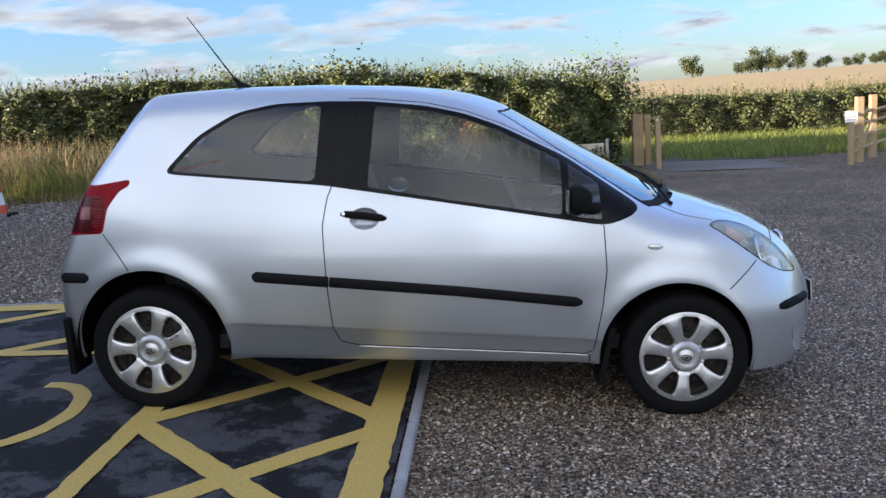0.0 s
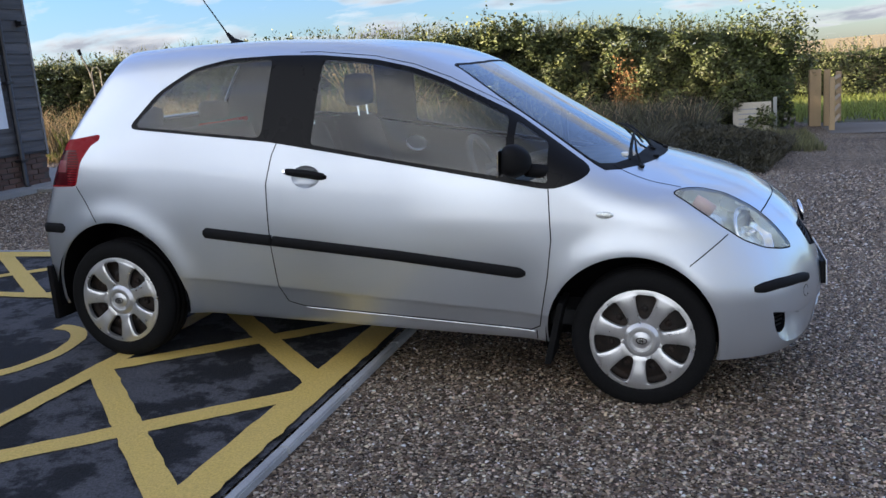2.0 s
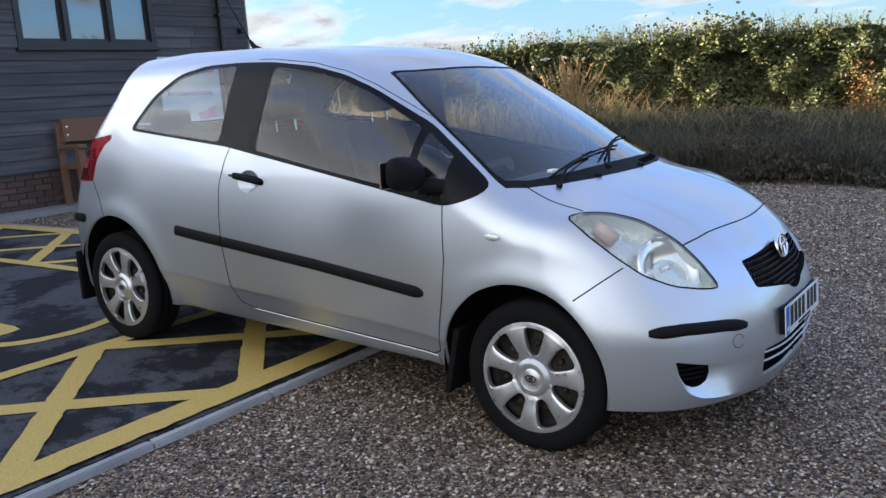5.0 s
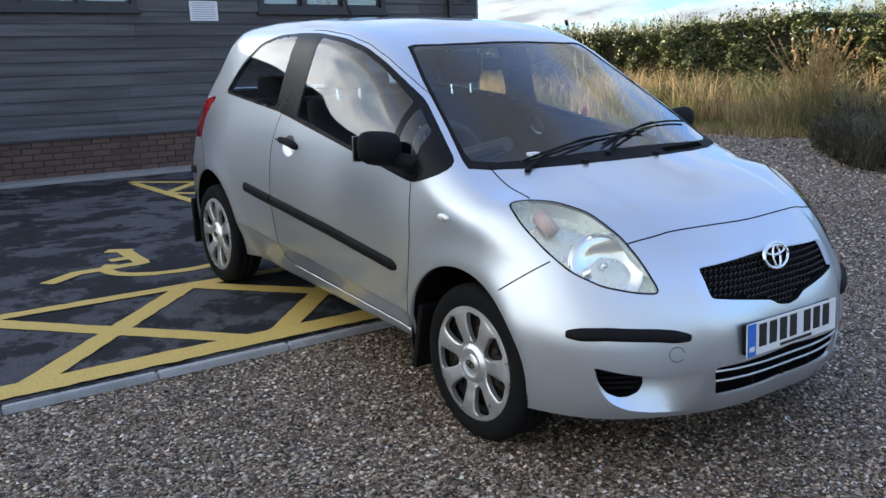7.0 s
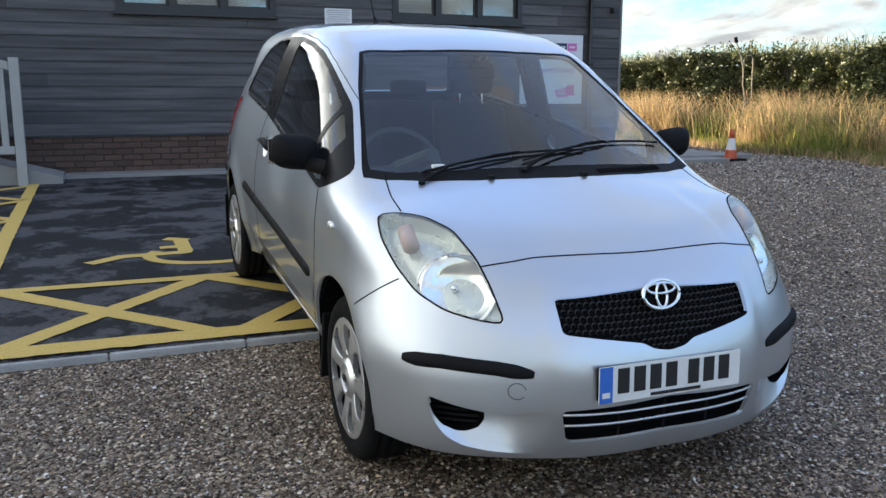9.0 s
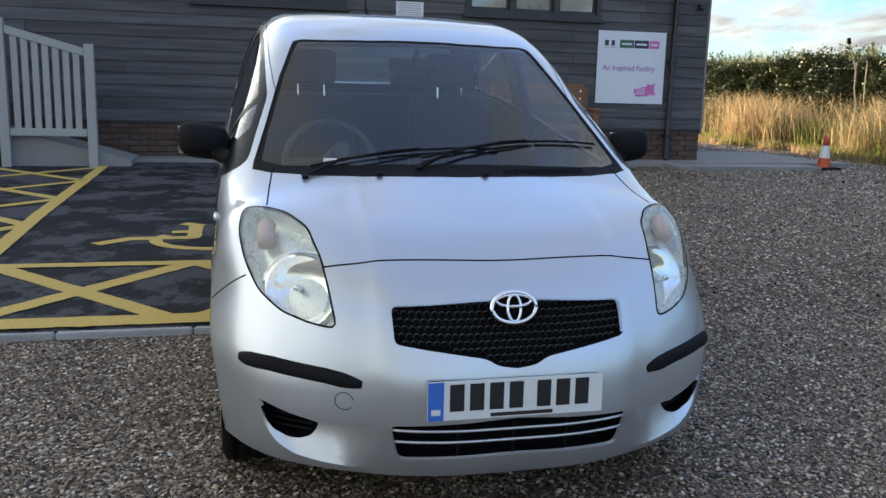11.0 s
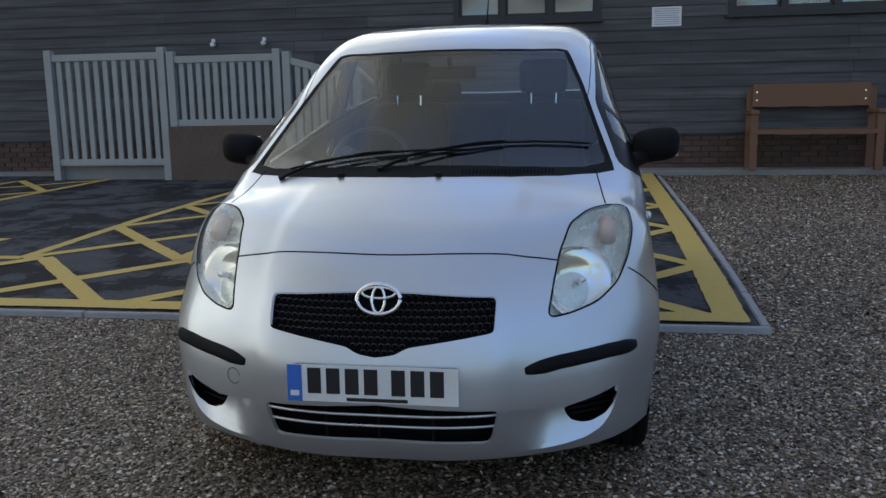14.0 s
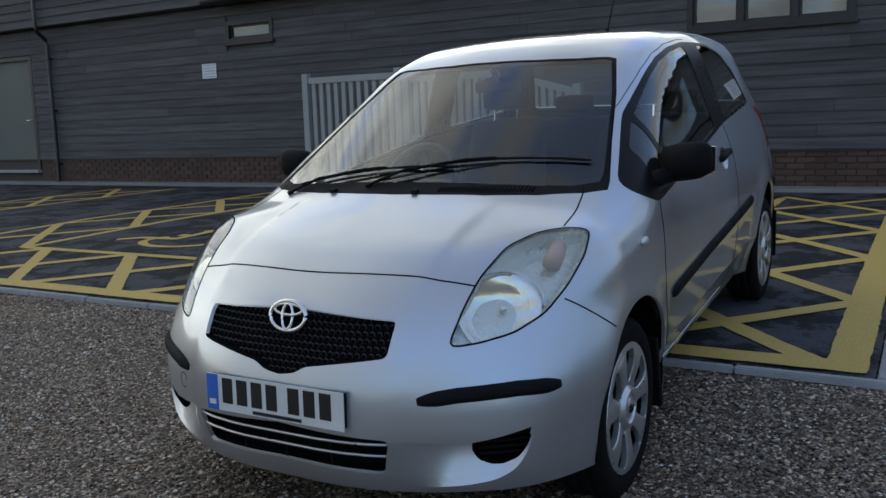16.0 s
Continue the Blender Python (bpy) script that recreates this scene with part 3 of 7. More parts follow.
# ---- the building ----
WX, WY0, WY1, EAVE, PLINTH = -7.48, -24.0, 5.97, 3.2, 0.67
apron = tagged(new("apron", link("apron", boxed(WX - 0.05, -22.0, -0.1, -7.05, 8.3, 0.215, 0.01), APRON)), "pale concrete apron along the foot of the building", "path", kind="structure")
for x0, x1, y0, y1 in ((-7.046, -6.58, 5.2, 7.45), (-9.6, WX - 0.054, 6.1, 8.3)):
    tagged(new("corner_pad", link("corner_pad", boxed(x0, y0, -0.1, x1, y1, 0.198, 0.008), APRON)), "pale paved pad at the building's corner", "path", kind="structure")
openings = [("window_1", 2.33, 4.30, 2.16, 3.05), ("window_2", -1.2, 0.735, 2.16, 3.05), ("window_3", -8.98, -7.95, 2.58, 2.94)]


def wall_with_holes(name, y0, y1, z0, z1, holes, x0, x1, mat):
    bm = bmesh.new()
    ys = sorted({y0, y1, *[h[1] for h in holes], *[h[2] for h in holes]})
    zs = sorted({z0, z1, *[h[3] for h in holes], *[h[4] for h in holes]})
    for a, b in zip(ys, ys[1:]):
        for c, d in zip(zs, zs[1:]):
            if not any(h[1] <= a and b <= h[2] and h[3] <= c and d <= h[4] for h in holes):
                box(bm, x0, a, c, x1, b, d)
    bmesh.ops.remove_doubles(bm, verts=bm.verts[:], dist=1e-4)
    return new(name, link(name, bm, mat))


door_hole = ("door_1", -16.2, -14.25, 0.45, 2.72)
wall_east = tagged(wall_with_holes("wall_east", WY0, WY1, PLINTH, EAVE, openings + [door_hole], WX - 0.24, WX - 0.022, ROOM), "timber frame wall behind dark weathered cladding", "wall", kind="structure")
for nm, bmx in (("wall_north", boxed(-16.5, WY1 - 0.24, 0.1, WX - 0.24, WY1 - 0.005, EAVE)), ("wall_south", boxed(-16.5, WY0, 0.1, WX - 0.24, WY0 + 0.24, EAVE)), ("wall_west", boxed(-16.74, WY0, 0.1, -16.5, WY1 - 0.005, EAVE))):
    tagged(new(nm, link(nm, bmx, BOARD)), "dark timber clad end wall of the low building", "wall", kind="structure")
tagged(new("room_floor", link("room_floor", boxed(-16.5, WY0 + 0.24, 0.1, WX - 0.24, WY1 - 0.24, 0.45), APRON)), "plain floor slab inside the building", "floor", kind="structure")
bm = boxed(-17.0, -9.1, EAVE + 0.012, WX + 0.30, WY1 + 0.28, EAVE + 0.12, 0.01)
roof = tagged(new("roof", link("roof", bm, ROOFING)), "dark low roof sheet with a deep eave", "roof", kind="structure")
vs = [(WX + 0.30, -9.1, EAVE + 0.124), (WX + 0.30, WY1 + 0.28, EAVE + 0.124), (-17.0, -9.1, EAVE + 0.124), (-17.0, WY1 + 0.28, EAVE + 0.124), (-12.2, -9.1, EAVE + 0.75), (-12.2, WY1 + 0.28, EAVE + 0.75)]
pitch_roof = raw("roof_pitch", vs, [(0, 1, 5, 4), (2, 4, 5, 3), (0, 4, 2), (1, 3, 5), (0, 2, 3, 1)], ROOFING)
tagged(pitch_roof, "shallow dark sheet roof over the building", "roof", kind="structure")

# brick plinth, course by course
bm = boxed(WX - 0.24, -22.0, 0.1, WX - 0.012, WY1 + 0.002, PLINTH - 0.03)
plinth = tagged(new("brick_plinth", link("brick_plinth", bm, MORTAR)), "brown brick plinth below the cladding", "plinth", kind="structure")
vs, fs = [], []
rng = np.random.default_rng(4)
for c in range(6):
    z0 = 0.205 + c * 0.075
    y = WY1 + 0.002 - (0.11 if c % 2 else 0.0)
    while y > -18.0:
        y1 = y - 0.215
        if not (y1 < -14.25 and y > -16.2):
            j = rng.uniform(0.0, 0.004)
            a, b, lo, hi_ = y1 + 0.0, y, z0, z0 + 0.065
            k = len(vs)
            x_in, x_out = WX - 0.03, WX + 0.004 + j
            vs += [(x_in, a, lo), (x_in, b, lo), (x_in, b, hi_), (x_in, a, hi_), (x_out, a + 0.004, lo + 0.003), (x_out, b - 0.004, lo + 0.003), (x_out, b - 0.004, hi_ - 0.003), (x_out, a + 0.004, hi_ - 0.003)]
            fs += [(k + 4, k + 5, k + 6, k + 7), (k, k + 1, k + 5, k + 4), (k + 1, k + 2, k + 6, k + 5), (k + 2, k + 3, k + 7, k + 6), (k + 3, k, k + 4, k + 7)]
        y = y1 - 0.010
bricks = raw("plinth_bricks", vs, fs, BRICK)
bricks.parent = plinth
tagged(bricks, "brown stretcher bricks with recessed joints", kind="stuff")
tagged(new("plinth_sill", link("plinth_sill", boxed(WX - 0.02, -22.0, PLINTH - 0.032, WX + 0.022, WY1 + 0.012, PLINTH - 0.004, 0.004), FRAME_DARK)), "dark drip board between plinth and cladding", "trim", kind="structure")

corner = tagged(new("corner_trim", link("corner_trim", boxed(WX - 0.06, WY1, 0.6, WX + 0.022, WY1 + 0.035, EAVE, 0.004), ENDTRIM)), "pale corner board at the end of the cladding", "trim", kind="structure")

# downpipes with brackets and gutter
gutter_bm = bmesh.new()
prof = [(0.075 * math.cos(a), 0.07 * math.sin(a)) for a in np.linspace(math.pi, math.tau, 9)]
rows_ = []
for y in (-9.15, WY1 + 0.3):
    rows_.append([gutter_bm.verts.new((WX + 0.35 + px, y, EAVE + 0.05 + pz)) for px, pz in prof] + [gutter_bm.verts.new((WX + 0.35 + px * 0.9, y, EAVE + 0.05 + pz * 0.9)) for px, pz in prof[::-1]])
for k in range(len(rows_[0])):
    k2 = (k + 1) % len(rows_[0])
    gutter_bm.faces.new((rows_[0][k], rows_[0][k2], rows_[1][k2], rows_[1][k]))
for r in rows_:
    gutter_bm.faces.new(r if r is rows_[0] else r[::-1])
gutter = tagged(new("gutter", link("gutter", gutter_bm, PIPE)), "black half round gutter along the eave", "gutter", kind="structure")
for y in (5.42, -13.62):
    dp = thing("downpipe", WX, y, 0.2, "black plastic downpipe with a swan neck on the cladding", "downpipe", "downpipes")
    head = [(0.35, 0, EAVE - 0.2), (0.34, 0, EAVE - 0.27)] if y > 0 else [(0.29, 0, 4.2), (0.29, 0, EAVE - 0.22), (0.27, 0, EAVE - 0.28)]
    part("pipe", tube(bmesh.new(), head + [(0.09, 0, EAVE - 0.42), (0.075, 0, EAVE - 0.5), (0.075, 0, 0.05), (0.11, 0, 0.0)], 0.036, 12), PIPE, dp, smooth=True)
    for z in (0.35, 1.4, 2.4):
        part("bracket", boxed(0.0, -0.055, z, 0.118, 0.055, z + 0.035, 0.004), PIPE, dp)


def window(name, y0, y1, z0, z1, panes, label):
    w = tagged(new(name), label, "window", kind="structure")
    w.matrix_world = pose(WX, y0, z0)
    W, H, t = y1 - y0, z1 - z0, 0.07
    part("window_frame", box(box(box(box(bmesh.new(), -0.1, 0, 0, 0.03, W, t), -0.1, 0, H - t, 0.03, W, H), -0.1, 0, t, 0.03, t, H - t), -0.1, W - t, t, 0.03, W, H - t), FRAME_DARK, w, "dark frame")
    part("window_sill", boxed(-0.05, -0.03, -0.045, 0.07, W + 0.03, -0.004, 0.006), FRAME_DARK, w)
    step = (W - t) / panes
    for i in range(panes):
        a, b = t / 2 + i * step + t / 2, t / 2 + (i + 1) * step - t / 2
        if i:
            part("mullion", boxed(-0.08, i * step, t, 0.028, i * step + t, H - t, 0.003), FRAME_DARK, w)
        aa, bb = i * step + t, (i + 1) * step
        part("sash", box(box(box(box(bmesh.new(), -0.06, aa, t, -0.02, aa + 0.035, H - t), -0.06, bb - 0.035, t, -0.02, bb, H - t), -0.06, aa + 0.035, t, -0.02, bb - 0.035, t + 0.035), -0.06, aa + 0.035, H - t - 0.035, -0.02, bb - 0.035, H - t), FRAME_DARK, w)
        p = part("pane", boxed(-0.045, aa + 0.03, t + 0.03, -0.037, bb - 0.03, H - t - 0.03), PANE, w)
        p.visible_shadow = False
    part("blind", boxed(-0.16, 0.02, 0.02, -0.15, W - 0.02, H - 0.02), BLIND, w, "pale blind hanging behind the panes")
    return w


win1 = window(*openings[0], 3, "dark framed window of three lights with pale blinds")
window(*openings[1], 3, "dark framed window of three lights with pale blinds")
window(*openings[2], 1, "small high window with a dark frame")
card = thing("window_notice", WX - 0.06, 3.12, 2.22, "white printed notice with two arrows inside the window", "notice")
part("sheet", boxed(-0.012, 0, 0, -0.009, 0.46, 0.42), PAPER, card)
for k in (0.12, 0.26):
    bm = bmesh.new()
    bm.faces.new([bm.verts.new((-0.006, k, 0.02)), bm.verts.new((-0.006, k + 0.1, 0.07)), bm.verts.new((-0.006, k, 0.12))])
    part("arrow", bm, GREY_INK, card)

# the service door and its frame
d1 = tagged(new("door_1"), "grey green service door with a concrete threshold", "door", kind="structure")
d1.matrix_world = pose(WX, -16.2, 0.45)
part("door_leaf", boxed(-0.12, 0.08, 0.02, -0.07, 1.87, 2.2, 0.004), DOORGREEN, d1)
part("door_frame", box(box(box(bmesh.new(), -0.15, 0, 0, 0.02, 0.08, 2.27), -0.15, 1.87, 0, 0.02, 1.95, 2.27), -0.15, 0.08, 2.2, 0.02, 1.87, 2.27), FRAME_DARK, d1)
part("door_sill", boxed(-0.2, 0.0, -0.06, 0.10, 1.95, -0.004, 0.005), CONCRETE, d1)
part("door_handle", tube(bmesh.new(), [(-0.07, 1.72, 1.0), (-0.02, 1.72, 1.0), (-0.02, 1.6, 1.0)], 0.01), CHROME, d1)


def notice(y0, y1, z0, z1, lines, label):
    n = thing("paper_notice", WX + 0.024, y0, z0, label, "notice", "wall notices")
    W, H = y1 - y0, z1 - z0
    part("sheet", boxed(0.0, 0, 0, 0.003, W, H), PAPER, n)
    for i in range(lines):
        z = H * (0.9 - 0.78 * i / max(1, lines - 1))
        ind = random.uniform(0.05, 0.14) * W
        part("print_bar", boxed(0.003, ind, z - 0.006, 0.0042, W - ind, z + 0.004), GREY_INK, n)


notice(1.385, 1.755, 2.035, 2.28, 8, "white paper notice with lines of small print on the cladding")
notice(-9.58, -9.25, 2.02, 2.27, 5, "white paper notice fixed to the dark cladding")


def text_mesh(body, size, mat, parent, m, label, name="lettering"):
    cu = bpy.data.curves.new(name, "FONT")
    cu.body, cu.size, cu.extrude = body, size, 0.0008
    cu.align_x = "LEFT"
    tmp = bpy.data.objects.new(name, cu)
    scene.collection.objects.link(tmp)
    dg = bpy.context.evaluated_depsgraph_get()
    me = bpy.data.meshes.new_from_object(tmp.evaluated_get(dg))
    bpy.data.objects.remove(tmp)
    me.materials.clear()
    me.materials.append(mat)
    ob = new(name, me)
    ob.parent = parent
    ob.matrix_basis = m
    return tagged(ob, label)


# the white sign
sg = thing("facility_sign", WX + 0.026, 4.275, 1.02, "white square sign with purple lettering on the cladding", "sign")
SW, SH = 1.045, 1.005
part("sign_board", boxed(0, 0, 0, 0.012, SW, SH, 0.002), SIGNWHITE, sg)
along_ = 0.085
for word in ("An", "Inspired", "Facility"):
    wd = text_mesh(word, 0.106, PURPLE, sg, Matrix.Translation((0.0135, along_, 0.46)) @ Matrix(((0, 0, 1, 0), (1, 0, 0, 0), (0, 1, 0, 0), (0, 0, 0, 1))), "purple lettering")
    along_ += max(v.co.x for v in wd.data.vertices) + 0.030
for (a, b), mm, nm in (((0.33, 0.545), GREEN_PRINT, "green_box"), ((0.553, 0.775), NAVY, "navy_box"), ((0.785, 0.94), PINK, "pink_box")):
    part(nm, boxed(0.012, a, 0.775, 0.0136, b, 0.885), mm, sg)
    part("print_bar", boxed(0.0138, a + 0.03, 0.816, 0.0146, b - 0.03, 0.842), SIGNWHITE, sg)
for k, w in ((0.10, 0.06), (0.20, 0.05)):
    part("print_mark", boxed(0.012, k, 0.80, 0.0136, k + w, 0.875), NAVY, sg)
    part("print_bar", boxed(0.012, k - 0.01, 0.77, 0.0136, k + w + 0.02, 0.778), GREY_INK, sg)
bm = bmesh.new()
poly = [(0.58, 0.20), (0.72, 0.235), (0.78, 0.245), (0.79, 0.285), (0.86, 0.27), (0.92, 0.30), (0.90, 0.22), (0.925, 0.12), (0.84, 0.135), (0.80, 0.11), (0.62, 0.10)]
f = bm.faces.new([bm.verts.new((0.0132, a, b)) for a, b in poly])
r = bmesh.ops.extrude_face_region(bm, geom=[f])
for v in [g for g in r["geom"] if isinstance(g, bmesh.types.BMVert)]:
    v.co.x += 0.0012
bmesh.ops.recalc_face_normals(bm, faces=bm.faces[:])
part("print_emblem", bm, PINK, sg, "pink and purple angular print")
for z in (0.135, 0.165, 0.20):
    part("print_bar", boxed(0.0146, 0.62, z, 0.0152, 0.76, z + 0.012), SIGNWHITE, sg)

# small lamp by the corner
wl_ = thing("wall_lamp", WX + 0.022, 5.82, 2.36, "small black lamp box by the corner of the cladding", "lamp")
part("mount", boxed(0, -0.03, 0.0, 0.03, 0.03, 0.09, 0.004), PIPE, wl_)
part("hood", boxed(0.03, -0.045, 0.01, 0.11, 0.045, 0.07, 0.01), PIPE, wl_)

# cladding boards
h_board = 0.148
for r_ in range(int((EAVE - PLINTH) / h_board) + 1):
    z0 = PLINTH + r_ * h_board
    z1 = min(z0 + h_board + 0.012, EAVE)
    if z1 - z0 < 0.03:
        continue
    cuts = sorted({WY1 - 0.002, *[WY1 - 0.002 - random.uniform(0.4, 2.4) - 3.6 * k for k in range(8)], -22.0}, reverse=True)
    for b_, a_ in zip(cuts, cuts[1:]):
        spans = [(a_ + 0.002, b_ - 0.002)]
        for h in openings + [door_hole]:
            nxt = []
            for s0, s1 in spans:
                if h[3] < z1 - 0.02 and h[4] > z0 + 0.02 and h[1] < s1 and h[2] > s0:
                    nxt += [(s0, h[1]), (h[2], s1)]
                else:
                    nxt.append((s0, s1))
            spans = [(p, q) for p, q in nxt if q - p > 0.05]
        for s0, s1 in spans:
            bm = bmesh.new()
            q = [bm.verts.new(c) for c in ((WX - 0.02, s0, z0), (WX + 0.020, s0, z0), (WX + 0.004, s0, z1), (WX - 0.02, s0, z1), (WX - 0.02, s1, z0), (WX + 0.020, s1, z0), (WX + 0.004, s1, z1), (WX - 0.02, s1, z1))]
            for fc in ((0, 1, 2, 3), (7, 6, 5, 4), (0, 4, 5, 1), (1, 5, 6, 2), (2, 6, 7, 3), (3, 7, 4, 0)):
                bm.faces.new([q[i] for i in fc])
            bmesh.ops.recalc_face_normals(bm, faces=bm.faces[:])
            ob = new("cladding_board", link("cladding_board", bm, BOARD))
            ob.parent = wall_east

# ---- the bench ----
bn = thing("bench", -7.12, 2.62, 0.215, "rustic brown timber bench against the building", "bench")
def plank(x0, y0, z0, x1, y1, z1, seed, waney):
    """A sawn plank whose lower and front edges wander as the tree grew."""
    bm = bmesh.new()
    n = 28
    rows_ = []
    for k in range(n + 1):
        y = y0 + (y1 - y0) * k / n
        w = waney * noise.noise(Vector((y * 3.1, seed, 0.0))) + 0.4 * waney * noise.noise(Vector((y * 9.0, seed, 4.0)))
        rows_.append([bm.verts.new(c) for c in ((x0, y, z0 + w), (x1 + w * 0.4, y, z0 + w), (x1, y, z1 + 0.3 * w), (x0, y, z1 + 0.3 * w))])
    for a, b in zip(rows_, rows_[1:]):
        for k in range(4):
            bm.faces.new((a[k], b[k], b[(k + 1) % 4], a[(k + 1) % 4]))
    bm.faces.new(rows_[0])
    bm.faces.new(rows_[-1][::-1])
    bmesh.ops.recalc_face_normals(bm, faces=bm.faces[:])
    return bm


part("backrest", plank(-0.22, 0.02, 0.775, -0.17, 1.42, 1.06, 1.7, 0.016), BENCHWOOD, bn, "thick waney edged back plank")
part("seat", plank(-0.16, -0.02, 0.44, 0.24, 1.46, 0.50, 5.2, 0.018), BENCHWOOD, bn)
for y in (-0.06, 1.40):
    part("leg", boxed(0.14, y, 0.0, 0.23, y + 0.09, 0.69, 0.008), BENCHWOOD, bn)
    part("leg", boxed(-0.26, y + 0.02, 0.0, -0.225, y + 0.11, 1.0, 0.006), BENCHWOOD, bn)
    part("arm", boxed(-0.222, y - 0.005, 0.692, 0.26, y + 0.10, 0.74, 0.008), BENCHWOOD, bn)
for y in (0.07, 1.36):
    for z in (0.86, 0.96):
        part("bolt", tube(bmesh.new(), [(-0.175, y, z), (-0.162, y, z)], 0.012, 8), CHROME, bn)

# ---- the picket railing round the entrance ramp ----
def railing(y0, y1, z_low, top0, top1, bars, feet):
    """Posts, two rails and broad upright bars; the top may fall along its length."""
    base = float(lie(-6.5))
    r = thing("ramp_railing", -6.5, y0, base, "pale painted railing of upright bars round the entrance ramp", "railing", "ramp railings")
    L = y1 - y0
    for y, top in ((0.0, top0), (L, top1)):
        part("post", boxed(-0.05, y - 0.05, feet - base, 0.05, y + 0.05, top - base, 0.006), RAILPAINT, r)
    for nm, za, zb, hgt in (("top_rail", top0 - 0.06, top1 - 0.06, 0.09), ("bottom_rail", z_low, z_low, 0.085)):
        bm = boxed(-0.035, 0.055, 0.0, 0.035, L - 0.055, hgt, 0.006)
        for v in bm.verts:
            v.co.z += za - hgt - base + (zb - za) * v.co.y / L
        part(nm, bm, RAILPAINT, r)
    for k in range(bars):
        y = 0.14 + k * (L - 0.28) / (bars - 1)
        top = top0 - 0.10 + (top1 - top0) * y / L
        part("bar", boxed(-0.018, y - 0.034, z_low - base - 0.01, 0.018, y + 0.034, top - base, 0.003), RAILPAINT, r)
    return r


railing(-6.55, -4.93, 0.45, 1.90, 1.90, 11, float(lie(-6.5)))
railing(-4.80, -3.35, 0.96, 1.84, 1.84, 11, 0.872)
railing(-3.22, -2.30, 0.60, 1.80, 1.55, 7, float(lie(-6.5)))
ramp = tagged(new("ramp_side_wall", link("ramp_side_wall", boxed(-7.40, -4.88, 0.12, -6.44, -3.29, 0.87, 0.01), RAMPWALL)), "brown rendered side wall of the entrance ramp", "wall", kind="structure")
bm = boxed(-7.40, -3.285, 0.12, -6.56, -1.9, 0.60, 0.008)
for v in bm.verts:
    if v.co.z > 0.3:
        v.co.z -= 0.36 * (v.co.y + 3.285) / 1.385
tagged(new("ramp_slab", link("ramp_slab", bm, APRON)), "pale concrete ramp falling beside the wall", "ramp", kind="structure")
tagged(new("landing_slab", link("landing_slab", boxed(-7.40, -6.6, 0.12, -6.56, -4.885, 0.34, 0.008), APRON)), "pale concrete landing behind the railing", "landing", kind="structure")
for y in (-3.87, -4.62):
    sp = thing("spot_lamp", WX + 0.022, y, 1.98, "small white lamp fixed to the dark cladding", "lamp", "wall spots")
    part("lamp_body", tube(bmesh.new(), [(0.0, 0, 0), (0.07, 0, 0)], 0.032, 12), PAPER, sp, smooth=True)
    part("lamp_mount", boxed(-0.0, -0.025, 0.034, 0.02, 0.025, 0.08, 0.003), PAPER, sp)

# ---- the jettied upper wall over the far end ----
up = tagged(new("upper_wall", link("upper_wall", boxed(-17.0, -23.9, EAVE + 0.02, WX + 0.20, -9.2, 4.5, 0.01), BOARD)), "dark clad upper wall standing out over the far end", "wall", kind="structure")
for k in range(8):
    z = EAVE + 0.03 + 0.16 * k
    bm = bmesh.new()
    q = [bm.verts.new(c) for c in ((WX + 0.19, -23.9, z), (WX + 0.235, -23.9, z), (WX + 0.21, -23.9, z + 0.165), (WX + 0.19, -23.9, z + 0.165), (WX + 0.19, -9.2, z), (WX + 0.235, -9.2, z), (WX + 0.21, -9.2, z + 0.165), (WX + 0.19, -9.2, z + 0.165))]
    for fc in ((0, 1, 2, 3), (7, 6, 5, 4), (0, 4, 5, 1), (1, 5, 6, 2), (2, 6, 7, 3), (3, 7, 4, 0)):
        bm.faces.new([q[i] for i in fc])
    bmesh.ops.recalc_face_normals(bm, faces=bm.faces[:])
    ob = new("cladding_board", link("cladding_board", bm, BOARD))
    ob.parent = up

# ---- the car ----
def curve(knots, soft=0.03):
    """A smoothed polyline x -> value."""
    xs, vs = zip(*knots)
    g = np.linspace(xs[0], xs[-1], 1200)
    v = np.interp(g, xs, vs)
    n = max(1, int(soft / (g[1] - g[0])))
    k = np.exp(-0.5 * (np.arange(-3 * n, 3 * n + 1) / n) ** 2)
    v = np.convolve(np.pad(v, 3 * n, mode="reflect", reflect_type="odd"), k / k.sum(), mode="valid")
    return lambda q: np.interp(q, g, v)


def smax(a, b, r):
    h = np.maximum(r - np.abs(a - b), 0) / r
    return np.maximum(a, b) + h * h * r * 0.25


def ease(t):
    t = np.clip(t, 0, 1)
    return t * t * (3 - 2 * t)


TOP = curve([(-2.2, 1.35), (-1.45, 1.445), (-1.2, 1.475), (-0.9, 1.494), (-0.5, 1.5), (-0.1, 1.488), (0.15, 1.465), (0.3, 1.432), (0.42, 1.39),
             (1.16, 0.985), (1.24, 0.945), (1.4, 0.897), (1.55, 0.852), (1.65, 0.819), (1.75, 0.776), (1.85, 0.724), (2.2, 0.44)], 0.035)
CROWN = curve([(-2.2, 0.07), (0.0, 0.08), (0.3, 0.16), (0.5, 0.2), (1.05, 0.24), (1.2, 0.18), (1.4, 0.1), (2.2, 0.08)], 0.05)
SIDE = curve([(0.0, 0.76), (0.18, 0.778), (0.36, 0.795), (0.44, 0.808), (0.6, 0.822), (0.72, 0.82), (0.84, 0.805), (0.95, 0.78), (1.03, 0.752),
              (1.1, 0.722), (1.25, 0.656), (1.4, 0.588), (1.6, 0.48)], 0.035)
